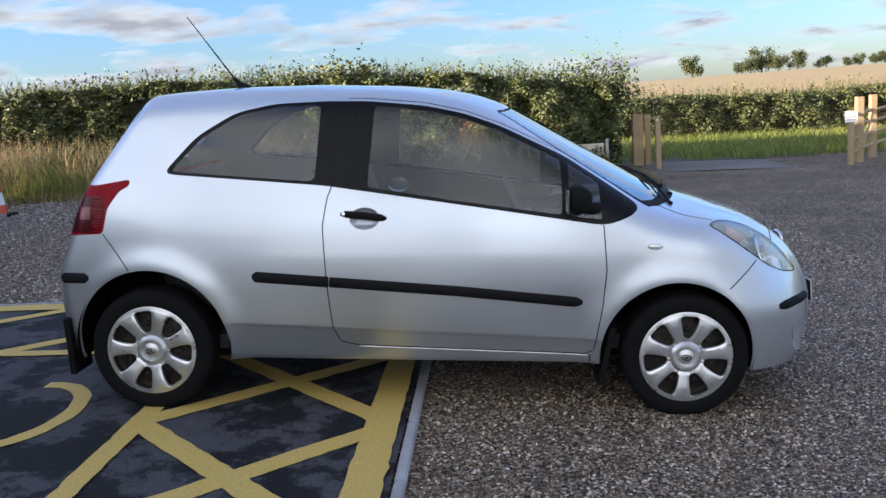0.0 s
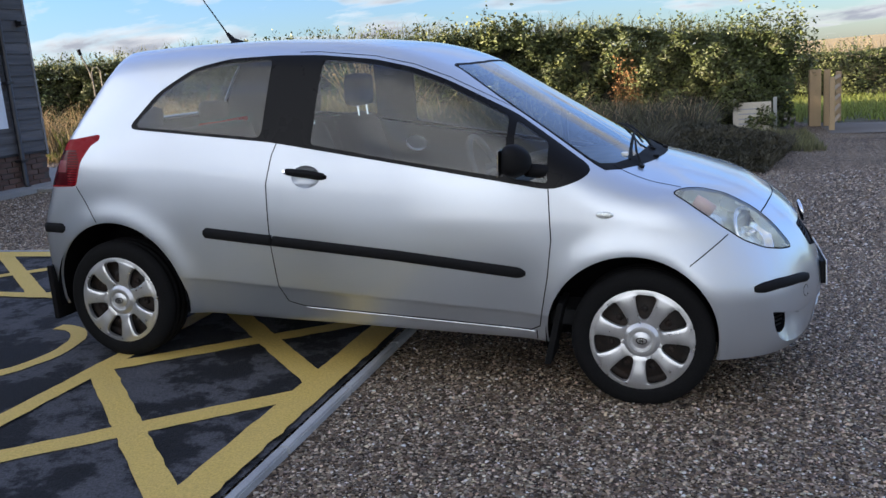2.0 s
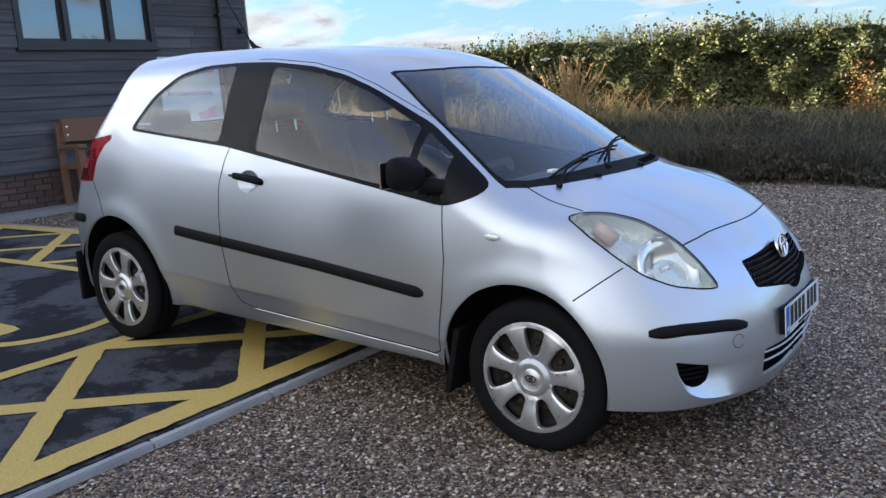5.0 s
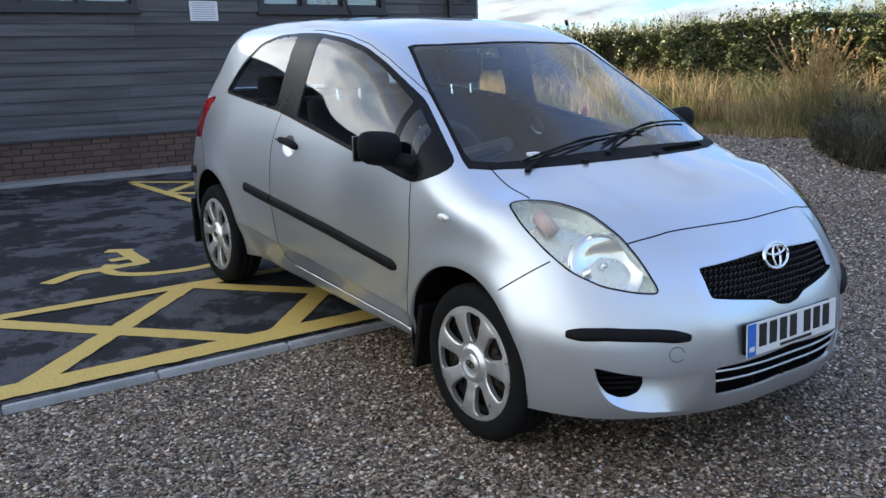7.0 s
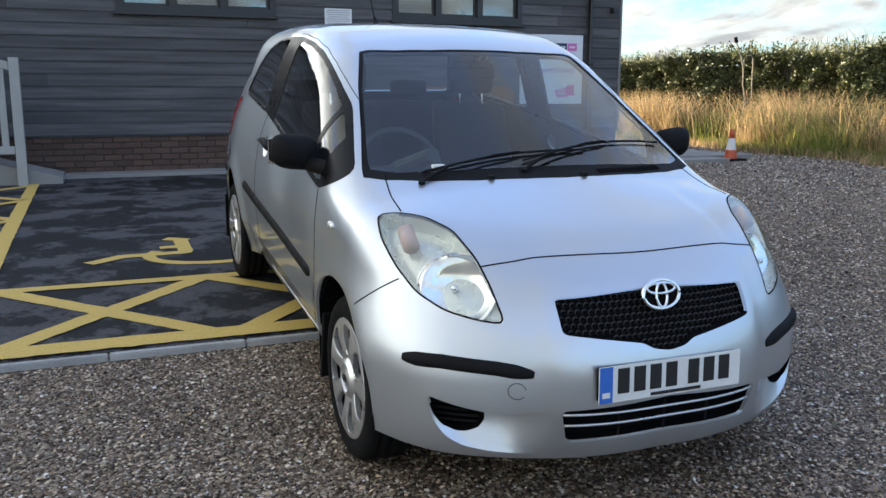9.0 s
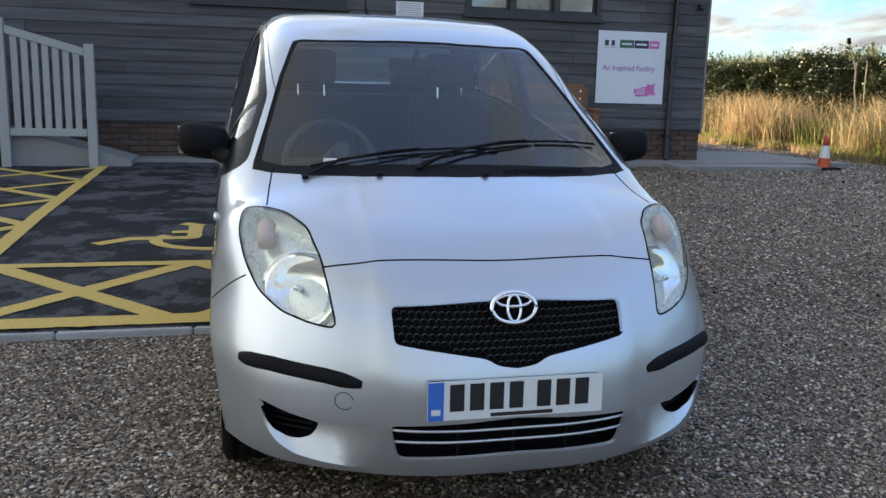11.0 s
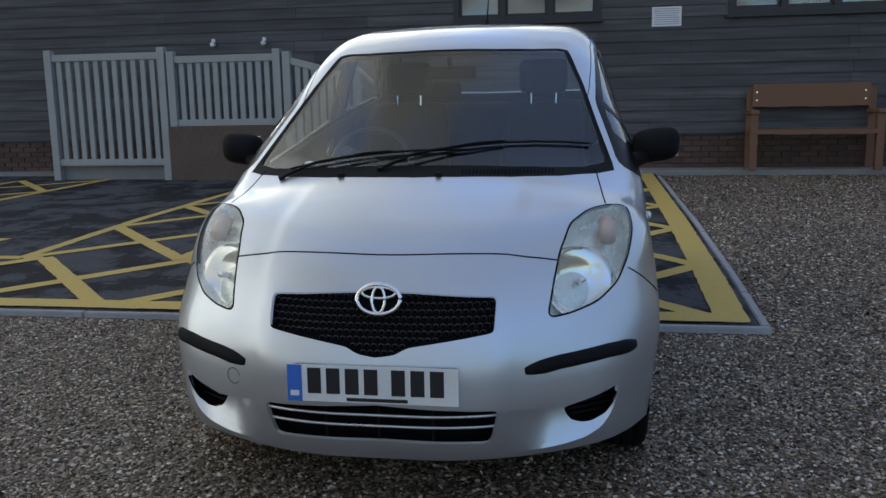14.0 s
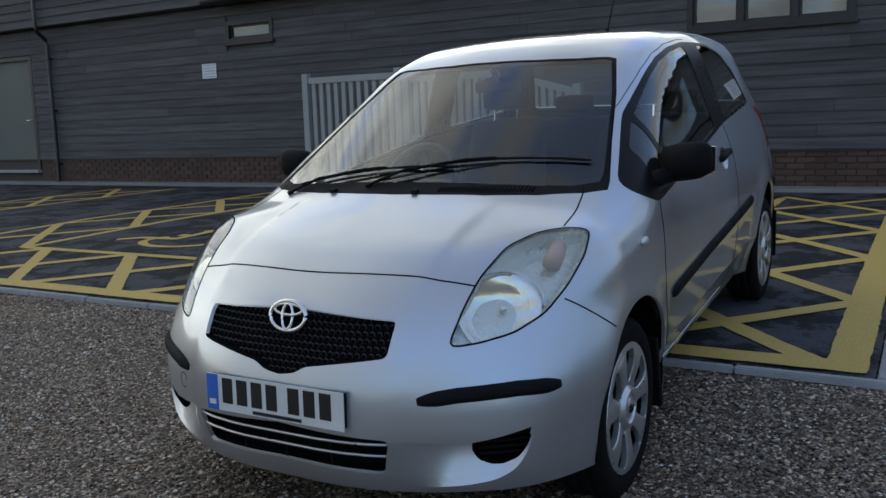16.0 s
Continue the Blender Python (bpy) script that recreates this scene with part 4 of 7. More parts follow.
TAPER = curve([(-2.2, 0.9), (-1.7, 0.945), (-1.2, 0.985), (-0.5, 1.0), (0.4, 1.0), (0.9, 1.0), (1.3, 0.988), (1.6, 0.98), (2.2, 0.9)], 0.08)
NOSE = curve([(0.0, 1.80), (0.18, 1.925), (0.24, 1.95), (0.36, 1.957), (0.46, 1.947), (0.56, 1.93), (0.66, 1.895), (0.74, 1.85), (1.6, 1.3)], 0.03)
TAIL = curve([(0.0, 1.66), (0.2, 1.7), (0.32, 1.745), (0.5, 1.77), (0.66, 1.768), (0.74, 1.73), (0.9, 1.68), (1.02, 1.62), (1.12, 1.55),
              (1.4, 1.34), (1.46, 1.31), (1.6, 1.27)], 0.03)
ARCHES = ((1.187, 0.262, 0.343), (-1.219, 0.315, 0.357))


def shell(x, y, z):
    """Below zero inside the car's outer skin."""
    y = np.abs(y)
    flare = 0.0
    for cx, cz, r in ARCHES:
        d = np.hypot(x - cx, z - cz)
        flare = flare + 0.018 * np.exp(-((d - r) / 0.075) ** 2)
    side = (y - SIDE(z) * TAPER(x) - flare) * 0.93
    crease = 0.372 - 0.05 * x - z
    side = side + (0.005 / (1 + np.exp(-crease / 0.003)) + 0.22 * 0.004 * np.logaddexp(0, crease / 0.004)) * np.clip((0.95 - np.abs(x)) / 0.15, 0, 1)
    side = side - 0.032 * ease((z - 0.96) / 0.42) * ease((0.62 - x) / 0.6) * ease((x + 1.55) / 0.5)
    low_front = ease((x - 1.25) / 0.25) * (1 - ease((z - 0.46) / 0.24))
    side = side - 0.018 * low_front
    slope = (TOP(x + 0.02) - TOP(x - 0.02)) / 0.04
    top = (z - TOP(x) + CROWN(x) * y * y - 0.006 / (1 + np.exp((y - 0.385) / 0.009)) * np.clip((x - 1.2) / 0.25, 0, 1)) / np.sqrt(1 + slope ** 2)
    front = (x - NOSE(z) + (0.60 + 0.20 * ease((z - 0.42) / 0.26)) * np.maximum(y - 0.1, 0) ** 2) * 0.85
    front = front - 0.011 / (1 + np.exp((y - 0.385 + 0.10 * np.clip(0.5 - z, 0, 1)) / 0.02)) * np.clip((z - 0.26) / 0.08, 0, 1) * np.clip((0.80 - z) / 0.1, 0, 1)
    rear = (-x - TAIL(z) + 0.16 * y ** 2 + 0.22 * y ** 8) * 0.9
    under = 0.205 - 0.012 * x - 0.034 * ease((x - 1.2) / 0.3) - z
    f = smax(side, top, 0.11)
    f = smax(f, front, 0.16)
    f = smax(f, rear, 0.045)
    return smax(f, under, 0.04)


def root(src, way, far=2.4):
    """The distance along each ray at which it leaves the shell."""
    lo, hi_ = np.zeros(len(src)), np.full(len(src), far)
    for _ in range(34):
        mid = (lo + hi_) / 2
        p = src + mid[:, None] * way
        inside = shell(p[:, 0], p[:, 1], p[:, 2]) < 0
        lo, hi_ = np.where(inside, mid, lo), np.where(inside, hi_, mid)
    return (lo + hi_) / 2


def skin_normal(p):
    e = 0.004
    p = np.asarray(p, float)
    g = np.stack([shell(*(p + d).T) - shell(*(p - d).T) for d in (np.array([e, 0, 0]), np.array([0, e, 0]), np.array([0, 0, e]))], 1)
    return g / np.linalg.norm(g, axis=1)[:, None]


def half_skin():
    """The right half of the outer skin as a fine grid."""
    zc, xr, xf = 0.60, -1.28, 1.28
    nu, nc = 128, 46
    src, way = [], []
    # closer lines along the door's low crease and the ridges beside the grille
    bow = [radians(a) for a in (*np.linspace(90, 42, 25)[1:], *np.linspace(41, 22, 36), *np.linspace(20.5, 0, 12))]
    stations = [("r", a) for a in np.linspace(0.0, math.pi / 2, nc, endpoint=False)] + [("m", x) for x in np.linspace(xr, xf, nu)] + [("f", a) for a in bow]
    phis = np.radians([*np.linspace(-90, -21, 34), *np.linspace(-20.6, -11, 34), *np.linspace(-9.5, 90, 58)])
    nv = len(phis)
    for kind, q in stations:
        for p in phis:
            ring = np.array([0, -math.cos(p), math.sin(p)])
            if kind == "m":
                src.append((q, 0, zc)), way.append(ring)
            else:
                s = math.sin(q)
                src.append((xr if kind == "r" else xf, 0, zc))
                way.append(ring * s + np.array([(-1 if kind == "r" else 1) * math.cos(q), 0, 0]))
    src, way = np.array(src, float), np.array(way, float)
    pts = src + root(src, way)[:, None] * way
    rows, cols = len(stations), nv
    bm = bmesh.new()
    vs = [bm.verts.new((x, min(y, 0.0), z)) for x, y, z in pts]
    for i in range(rows - 1):
        for j in range(cols - 1):
            q = [vs[i * cols + j], vs[(i + 1) * cols + j], vs[(i + 1) * cols + j + 1], vs[i * cols + j + 1]]
            bm.faces.new(q)
    bmesh.ops.remove_doubles(bm, verts=bm.verts[:], dist=2e-4)
    bmesh.ops.dissolve_degenerate(bm, edges=bm.edges[:], dist=1e-4)
    for v in bm.verts:
        if abs(v.co.y) < 2e-3:
            v.co.y = 0.0
    bm.normal_update()
    return bm


AXES = {"side": (Vector((1, 0, 0)), Vector((0, 0, 1)), Vector((0, 1, 0))), "plan": (Vector((1, 0, 0)), Vector((0, 1, 0)), Vector((0, 0, 1))),
        "front": (Vector((0, 1, 0)), Vector((0, 0, 1)), Vector((1, 0, 0)))}
_d = Vector((0.5, -0.62, 0.6)).normalized()
_u = Vector((0, 0, 1)).cross(_d).normalized()
AXES["lamp"] = (_u, _d.cross(_u).normalized(), _d)


def flat2(p, proj):
    u, v, _ = AXES[proj]
    p = Vector(p)
    return p.dot(u), p.dot(v)


def rounded(poly, r, steps=4):
    """A polygon with its corners rounded."""
    out = []
    n = len(poly)
    for i in range(n):
        a, b, c = Vector(poly[i - 1]), Vector(poly[i]), Vector(poly[(i + 1) % n])
        d0, d1 = min(r, (a - b).length * 0.45), min(r, (c - b).length * 0.45)
        p, q = b + (a - b).normalized() * d0, b + (c - b).normalized() * d1
        for k in range(steps + 1):
            t = k / steps
            out.append(tuple((1 - t) ** 2 * p + 2 * t * (1 - t) * b + t * t * q))
    return out


def in_poly(x, y, poly):
    hit, n = False, len(poly)
    for i in range(n):
        (x0, y0), (x1, y1) = poly[i], poly[i - 1]
        if (y0 > y) != (y1 > y) and x < (x1 - x0) * (y - y0) / (y1 - y0) + x0:
            hit = not hit
    return hit


def cut(bm, poly, proj, where=lambda c: True):
    """Cuts the skin along a polygon seen along an axis and returns the faces within it."""
    u, v, w = AXES[proj]
    x0, x1 = min(p[0] for p in poly) - 0.03, max(p[0] for p in poly) + 0.03
    y0, y1 = min(p[1] for p in poly) - 0.03, max(p[1] for p in poly) + 0.03
    near = set()
    for f in bm.faces:
        c = f.calc_center_median()
        a, b = c.dot(u), c.dot(v)
        if x0 - 0.06 < a < x1 + 0.06 and y0 - 0.06 < b < y1 + 0.06 and where(c):
            near.add(f)
    n = len(poly)
    for i in range(n):
        p, q = Vector(poly[i]), Vector(poly[(i + 1) % n])
        if (q - p).length < 1e-5:
            continue
        lo, hi_ = (min(p.x, q.x) - 1e-4, min(p.y, q.y) - 1e-4), (max(p.x, q.x) + 1e-4, max(p.y, q.y) + 1e-4)
        sel = []
        for f in near:
            aa = [vt.co.dot(u) for vt in f.verts]
            if max(aa) < lo[0] or min(aa) > hi_[0]:
                continue
            bb = [vt.co.dot(v) for vt in f.verts]
            if max(bb) < lo[1] or min(bb) > hi_[1]:
                continue
            sel.append(f)
        if not sel:
            continue
        d = q - p
        no = (u * -d.y + v * d.x).normalized()
        co = u * p.x + v * p.y
        geom = sel + list({e for f in sel for e in f.edges}) + list({vt for f in sel for vt in f.verts})
        for f in sel:
            near.discard(f)
        r = bmesh.ops.bisect_plane(bm, geom=geom, dist=1e-6, plane_co=co, plane_no=no)
        near |= {g for g in r["geom"] if isinstance(g, bmesh.types.BMFace)}
    got = []
    for f in bm.faces:
        c = f.calc_center_median()
        a, b = c.dot(u), c.dot(v)
        if x0 < a < x1 and y0 < b < y1 and where(c) and in_poly(a, b, poly):
            got.append(f)
    return got


def take(bm, faces):
    """Moves faces out of a mesh into one of their own."""
    out, seen = bmesh.new(), {}
    for f in faces:
        q = []
        for v in f.verts:
            if v not in seen:
                seen[v] = out.verts.new(v.co)
            q.append(seen[v])
        out.faces.new(q)
    bmesh.ops.delete(bm, geom=list(faces), context="FACES")
    return out


def flip(bm):
    """The same mesh on the other side of the car."""
    out = bm.copy()
    for v in out.verts:
        v.co.y = -v.co.y
    bmesh.ops.reverse_faces(out, faces=out.faces[:])
    return out


def whole(bm):
    """A panel that crosses the middle, from its right half."""
    me = bpy.data.meshes.new("tmp")
    other = flip(bm)
    other.to_mesh(me)
    other.free()
    bm.from_mesh(me)
    bpy.data.meshes.remove(me)
    bmesh.ops.remove_doubles(bm, verts=[v for v in bm.verts if abs(v.co.y) < 1e-3], dist=1e-3)
    return bm


def lip(bm, depth):
    """Turns the open edges of a panel inward, to give it thickness."""
    edges = [e for e in bm.edges if e.is_boundary and max(abs(v.co.y) for v in e.verts) > 1e-3]
    if not edges:
        return bm
    bm.normal_update()
    r = bmesh.ops.extrude_edge_only(bm, edges=edges)
    vs = [g for g in r["geom"] if isinstance(g, bmesh.types.BMVert)]
    if vs:
        nn = skin_normal(np.array([v.co for v in vs]))
        for v, n in zip(vs, nn):
            v.co -= Vector(n) * depth
    return bm


def panel(name, bm, mat, parent, label="", depth=0.012, sink=0.0):
    if sink:
        nn = skin_normal(np.array([v.co for v in bm.verts]))
        for v, n in zip(bm.verts, nn):
            v.co -= Vector(n) * sink
    if depth:
        lip(bm, depth)
    ob = part(name, bm, mat, parent, label, smooth=True)
    pts = np.array([v.co for v in ob.data.vertices])
    nn = skin_normal(pts)
    ob.data.normals_split_custom_set_from_vertices([tuple(n) for n in nn])
    return ob


def on_skin(pts, proj, lift=0.0):
    """Points of a view laid on the skin, from outside (right half), raised a little."""
    u, v, w = AXES[proj]
    out = []
    for a, b in pts:
        sgn = {"side": -1, "plan": 1, "front": 1, "lamp": 1}[proj]
        o = u * a + v * b + w * (sgn * 2.6)
        d = -w * sgn
        ts = np.linspace(0.3, 3.4, 1600)
        P = np.array(o)[None] + ts[:, None] * np.array(d)[None]
        val = shell(P[:, 0], P[:, 1], P[:, 2])
        k = int(np.argmax(val < 0)) if (val < 0).any() else int(np.argmin(val))
        lo, hi_ = ts[max(k - 1, 0)], ts[k]
        for _ in range(18):
            m_ = (lo + hi_) / 2
            q = o + d * m_
            if shell(np.array([q.x]), np.array([q.y]), np.array([q.z]))[0] < 0:
                hi_ = m_
            else:
                lo = m_
        q = o + d * hi_
        n = Vector(skin_normal(np.array([q]))[0])
        out.append((q + n * lift, n))
    return out


def dense(pts, step=0.02):
    out = [pts[0]]
    for p, q in zip(pts, pts[1:]):
        k = max(1, int(math.dist(p, q) / step))
        out += [tuple(p[i] + (q[i] - p[i]) * (j + 1) / k for i in range(len(p))) for j in range(k)]
    return out


def ribbon(pts, proj, width, height, lift=0.0004, rise=None, step=0.018):
    """A strip of a width that stands a little out of the skin along a line."""
    line = on_skin(dense(pts, step), proj)
    bm, rows_ = bmesh.new(), []
    for i, (p, n) in enumerate(line):
        d = (line[min(i + 1, len(line) - 1)][0] - line[max(i - 1, 0)][0]).normalized()
        s = n.cross(d).normalized()
        t = i / (len(line) - 1)
        k = 1.0 if rise is None else rise(t)
        w = width / 2 * (0.35 + 0.65 * k if rise else 1)
        rows_.append([bm.verts.new(p + s * a * w + n * (lift + b * height * k)) for a, b in ((-1, -0.3), (-0.85, 0.6), (-0.4, 1.0), (0.4, 1.0), (0.85, 0.6), (1, -0.3))])
    for a, b in zip(rows_, rows_[1:]):
        for k in range(5):
            bm.faces.new((a[k], a[k + 1], b[k + 1], b[k]))
    bm.faces.new(rows_[0])
    bm.faces.new(rows_[-1][::-1])
    bmesh.ops.recalc_face_normals(bm, faces=bm.faces[:])
    return bm


def both(name, bm, mat, parent, label="", smooth=True):
    other = flip(bm)
    part(name, bm, mat, parent, label, smooth)
    part(name, other, mat, parent, label, smooth)


CAR_TILT = pose(0, 0, 0, 0, 3.1, 0)
car = new("car")
car.matrix_world = CAR_TILT
tagged(car, "silver three door hatchback parked across the kerb of a marked bay", "car")
skin = half_skin()

# wheel arches
for cx, cz, r in ARCHES:
    ring = [(cx + r * math.cos(a), cz + r * math.sin(a)) for a in np.linspace(0, math.tau, 72, endpoint=False)]
    got = cut(skin, ring, "side", lambda c: c.y < -0.3)
    bmesh.ops.delete(skin, geom=got, context="FACES")
for ahead, low in ((False, 0.222), (True, 0.208)):
    some = [f for f in skin.faces if (f.calc_center_median().x > 1.187) == ahead]
    bmesh.ops.bisect_plane(skin, geom=some + list({e for f in some for e in f.edges}) + list({v for f in some for v in f.verts}), dist=1e-6, plane_co=(0, 0, low), plane_no=(0.012, 0, 1), clear_inner=True)

# side glass
dlo = rounded([(-1.15, 1.102), (-0.995, 1.268), (-0.82, 1.372), (-0.64, 1.41), (-0.4, 1.419), (-0.2, 1.416), (0.06, 1.392), (0.24, 1.353), (0.4, 1.295), (0.69, 1.156), (0.85, 1.052), (1.02, 0.938), (0.985, 0.9), (0.86, 0.858),
               (0.69, 0.884), (0.2, 0.957), (-0.4, 1.044)], 0.05, 3)
side = take(skin, cut(skin, dlo, "side", lambda c: c.y < -0.2))
quarter = rounded([(-1.118, 1.112), (-0.975, 1.262), (-0.81, 1.36), (-0.64, 1.397), (-0.42, 1.406), (-0.445, 1.062)], 0.035, 3)
doorglass = rounded([(-0.205, 1.035), (-0.175, 1.398), (0.05, 1.375), (0.23, 1.337), (0.39, 1.28), (0.668, 1.146), (0.668, 0.907), (0.2, 0.972)], 0.02, 3)
light = rounded([(0.70, 1.13), (0.838, 1.042), (0.845, 0.885), (0.70, 0.902)], 0.012, 2)
glass_q = take(side, cut(side, quarter, "side"))
glass_d = take(side, cut(side, doorglass, "side"))
glass_l = take(side, cut(side, light, "side"))
# door, tail lamp, head lamp, bonnet, screens, bumpers
door_line = rounded([(-0.36, 1.04), (-0.385, 0.99), (-0.406, 0.868), (-0.392, 0.6), (-0.375, 0.40), (-0.345, 0.325), (-0.27, 0.305), (0.775, 0.262), (0.815, 0.285), (0.85, 0.5), (0.865, 0.66), (0.845, 0.9), (0.5, 1.2), (0.0, 1.1)], 0.03, 3)
door_skin = take(skin, cut(skin, door_line, "side", lambda c: c.y < -0.3))
cup_skin = take(door_skin, cut(door_skin, [(-0.215 + 0.068 * math.cos(a), 0.898 + 0.049 * math.sin(a)) for a in np.linspace(0, math.tau, 28, endpoint=False)], "side"))
tail_poly = rounded([(-1.304, 1.079), (-1.304, 1.05), (-1.35, 1.028), (-1.405, 0.95), (-1.425, 0.835), (-1.9, 0.815), (-1.9, 1.03), (-1.45, 1.055)], 0.02, 3)
tail_skin = take(skin, cut(skin, tail_poly, "side", lambda c: c.y < -0.5 and c.x < -1.2))
tail_dark = take(tail_skin, cut(tail_skin, [(-1.434, 0.838), (-1.416, 0.95), (-1.435, 1.003), (-1.60, 1.003), (-1.60, 0.838)], "side"))
tail_square = take(tail_dark, cut(tail_dark, [(-1.488, 0.90), (-1.488, 0.956), (-1.54, 0.956), (-1.54, 0.90)], "side"))
LAMP3 = ((1.328, -0.725, 0.848), (1.374, -0.657, 0.857), (1.434, -0.600, 0.853), (1.530, -0.545, 0.826), (1.655, -0.517, 0.760), (1.735, -0.508, 0.697), (1.812, -0.492, 0.602), (1.765, -0.562, 0.607),
         (1.700, -0.640, 0.627), (1.620, -0.705, 0.672), (1.53, -0.738, 0.733), (1.43, -0.75, 0.797))
lamp_poly = rounded([flat2(p, "lamp") for p in LAMP3], 0.03, 3)
lamp_skin = take(skin, cut(skin, lamp_poly, "lamp", lambda c: c.x > 1.1 and c.y < -0.35))
SCREEN_LOW = [(1.285, 0.0), (1.275, -0.15), (1.245, -0.33), (1.19, -0.50), (1.12, -0.63), (1.065, -0.69)]
screen_poly = [(0.452, 0.02), (0.452, 0.0), (0.445, -0.2), (0.42, -0.36), (0.385, -0.47), (0.39, -0.505), (0.60, -0.572), (0.85, -0.635), (1.02, -0.683)] + SCREEN_LOW[::-1] + [(1.285, 0.02)]
screen_all = take(skin, cut(skin, screen_poly, "plan", lambda c: c.x > 0.2 and c.z > 0.8))
glass_poly = [(0.462, 0.02), (0.462, 0.0), (0.455, -0.2), (0.43, -0.36), (0.40, -0.46), (0.405, -0.49), (0.60, -0.555), (0.85, -0.618), (1.0, -0.655), (1.04, -0.655), (1.10, -0.58), (1.14, -0.48), (1.175, -0.33), (1.195, -0.15), (1.20, 0.0), (1.20, 0.02)]
screen_glass = take(screen_all, cut(screen_all, glass_poly, "plan"))
FRONT_SEAM = [(1.748 - 0.285 * y * y, -y) for y in np.linspace(0.51, 0.0, 18)]
bonnet_poly = [(1.293, 0.02)] + [(x + 0.008, y) for x, y in SCREEN_LOW[:5]] + [(1.12, -0.626), (1.218, -0.640), (1.36, -0.653), (1.434, -0.60), (1.53, -0.545), (1.655, -0.517)] + FRONT_SEAM + [(1.748, 0.02)]
bonnet = take(skin, cut(skin, bonnet_poly, "plan", lambda c: c.x > 0.9 and c.z > 0.66))
rear_glass = take(skin, cut(skin, rounded([(-0.665, 1.11), (-0.585, 1.395), (0.02, 1.415), (0.02, 1.10)], 0.03, 2), "front", lambda c: c.x < -1.15))
tailgate = take(skin, cut(skin, [(-0.70, 0.80), (-0.685, 1.08), (-0.605, 1.425), (0.02, 1.44), (0.02, 0.66), (-0.5, 0.66)], "front", lambda c: c.x < -1.2))
grille_poly = rounded([(-0.340, 0.664), (-0.337, 0.572), (-0.18, 0.550), (-0.09, 0.536), (-0.055, 0.516), (0.0, 0.508), (0.02, 0.508), (0.02, 0.678), (-0.1, 0.678)], 0.016, 3)
grille_skin = take(skin, cut(skin, grille_poly, "front", lambda c: c.x > 1.5))
intake_poly = rounded([(-0.352, 0.352), (-0.325, 0.245), (0.02, 0.252), (0.02, 0.372)], 0.02, 3)
intake_skin = take(skin, cut(skin, intake_poly, "front", lambda c: c.x > 1.5))
fog_poly = rounded([(-0.697, 0.372), (-0.62, 0.352), (-0.535, 0.336), (-0.533, 0.30), (-0.552, 0.274), (-0.585, 0.262), (-0.615, 0.262), (-0.655, 0.283), (-0.68, 0.318)], 0.010, 3)
tray_edge = curve([(-0.72, 0.40), (-0.70, 0.36), (-0.68, 0.295), (-0.65, 0.25), (-0.60, 0.223), (-0.53, 0.210), (-0.46, 0.206), (-0.30, 0.207)], 0.011)
tray_low = [(float(y), float(tray_edge(y))) for y in np.linspace(-0.70, -0.345, 30)]
tray_poly = [(-0.545, 0.3340), (-0.535, 0.3358), (-0.46, 0.340), (-0.395, 0.348), (-0.372, 0.346), (-0.362, 0.29)] + tray_low[::-1] + [(-0.672, 0.335), (-0.60, 0.30)]
fog_skin = take(skin, cut(skin, fog_poly, "front", lambda c: c.x > 1.4))
tray_skin = take(skin, cut(skin, tray_poly, "front", lambda c: c.x > 1.4))
front_bumper = take(skin, [f for f in skin.faces if (lambda c: c.x > 1.40 and (c.z - 0.574) < (c.x - 1.407) * 0.82 and c.x > 1.30)(f.calc_center_median())])
rear_bumper = take(skin, [f for f in skin.faces if (lambda c: c.x < -1.30 and (c.z - 0.671) < (-1.302 - c.x) * 1.36 and c.z < 0.84)(f.calc_center_median())])

# lining: dark inner faces seen through the glass
def lining(bm, name):
    b2 = bm.copy()
    bmesh.ops.delete(b2, geom=[f for f in b2.faces if f.calc_center_median().z < 0.5 or f.calc_center_median().x > 1.2], context="FACES")
    nn = skin_normal(np.array([v.co for v in b2.verts]))
    for v, n in zip(b2.verts, nn):
        v.co -= Vector(n) * 0.03
    bmesh.ops.reverse_faces(b2, faces=b2.faces[:])
    return part(name, whole(b2), CABIN_PLASTIC, car, "dark cabin lining", True)


lining(skin, "cabin_lining")
lining(door_skin, "door_lining")
lining(tailgate, "tailgate_lining")
panel("body", whole(skin), PAINT, car, "silver painted body shell")
for nm, bm_, mt, lb, dp in (("door", door_skin, PAINT, "silver door skin", 0.012), ("window_trim", side, GLOSSBLACK, "black window surround", 0.012), ("quarter_window", glass_q, PRIVACY, "dark tinted glass", 0),
                            ("door_window", glass_d, GLASS, "tinted glass", 0), ("quarterlight", glass_l, GLASS, "tinted glass", 0), ("tail_lamp", tail_skin, RED, "glossy red lens", 0.03), ("stop_lens", tail_dark, REDDARK, "dark red ribbed lens", 0.004),
                            ("reversing_lens", tail_square, REDPALE, "pale pinkish lens", 0.004)):
    o2 = flip(bm_)
    panel(nm, bm_, mt, car, lb, dp, 0.002 if mt in (GLASS, PRIVACY) else 0.0)
    panel(nm, o2, mt, car, lb, dp, 0.002 if mt in (GLASS, PRIVACY) else 0.0)
panel("bonnet", whole(bonnet), PAINT, car, "silver bonnet")
panel("tailgate", whole(tailgate), PAINT, car, "silver tailgate")
panel("rear_window", whole(rear_glass), PRIVACY, car, "dark tinted glass", 0)
panel("windscreen", whole(screen_glass), SCREEN, car, "tinted glass", 0, 0.002)
panel("cowl", whole(screen_all), BLACK, car, "black plastic cowl and screen edge", 0.012)
panel("front_bumper", whole(front_bumper), PAINT, car, "silver front bumper")
panel("rear_bumper", whole(rear_bumper), PAINT, car, "silver rear bumper")


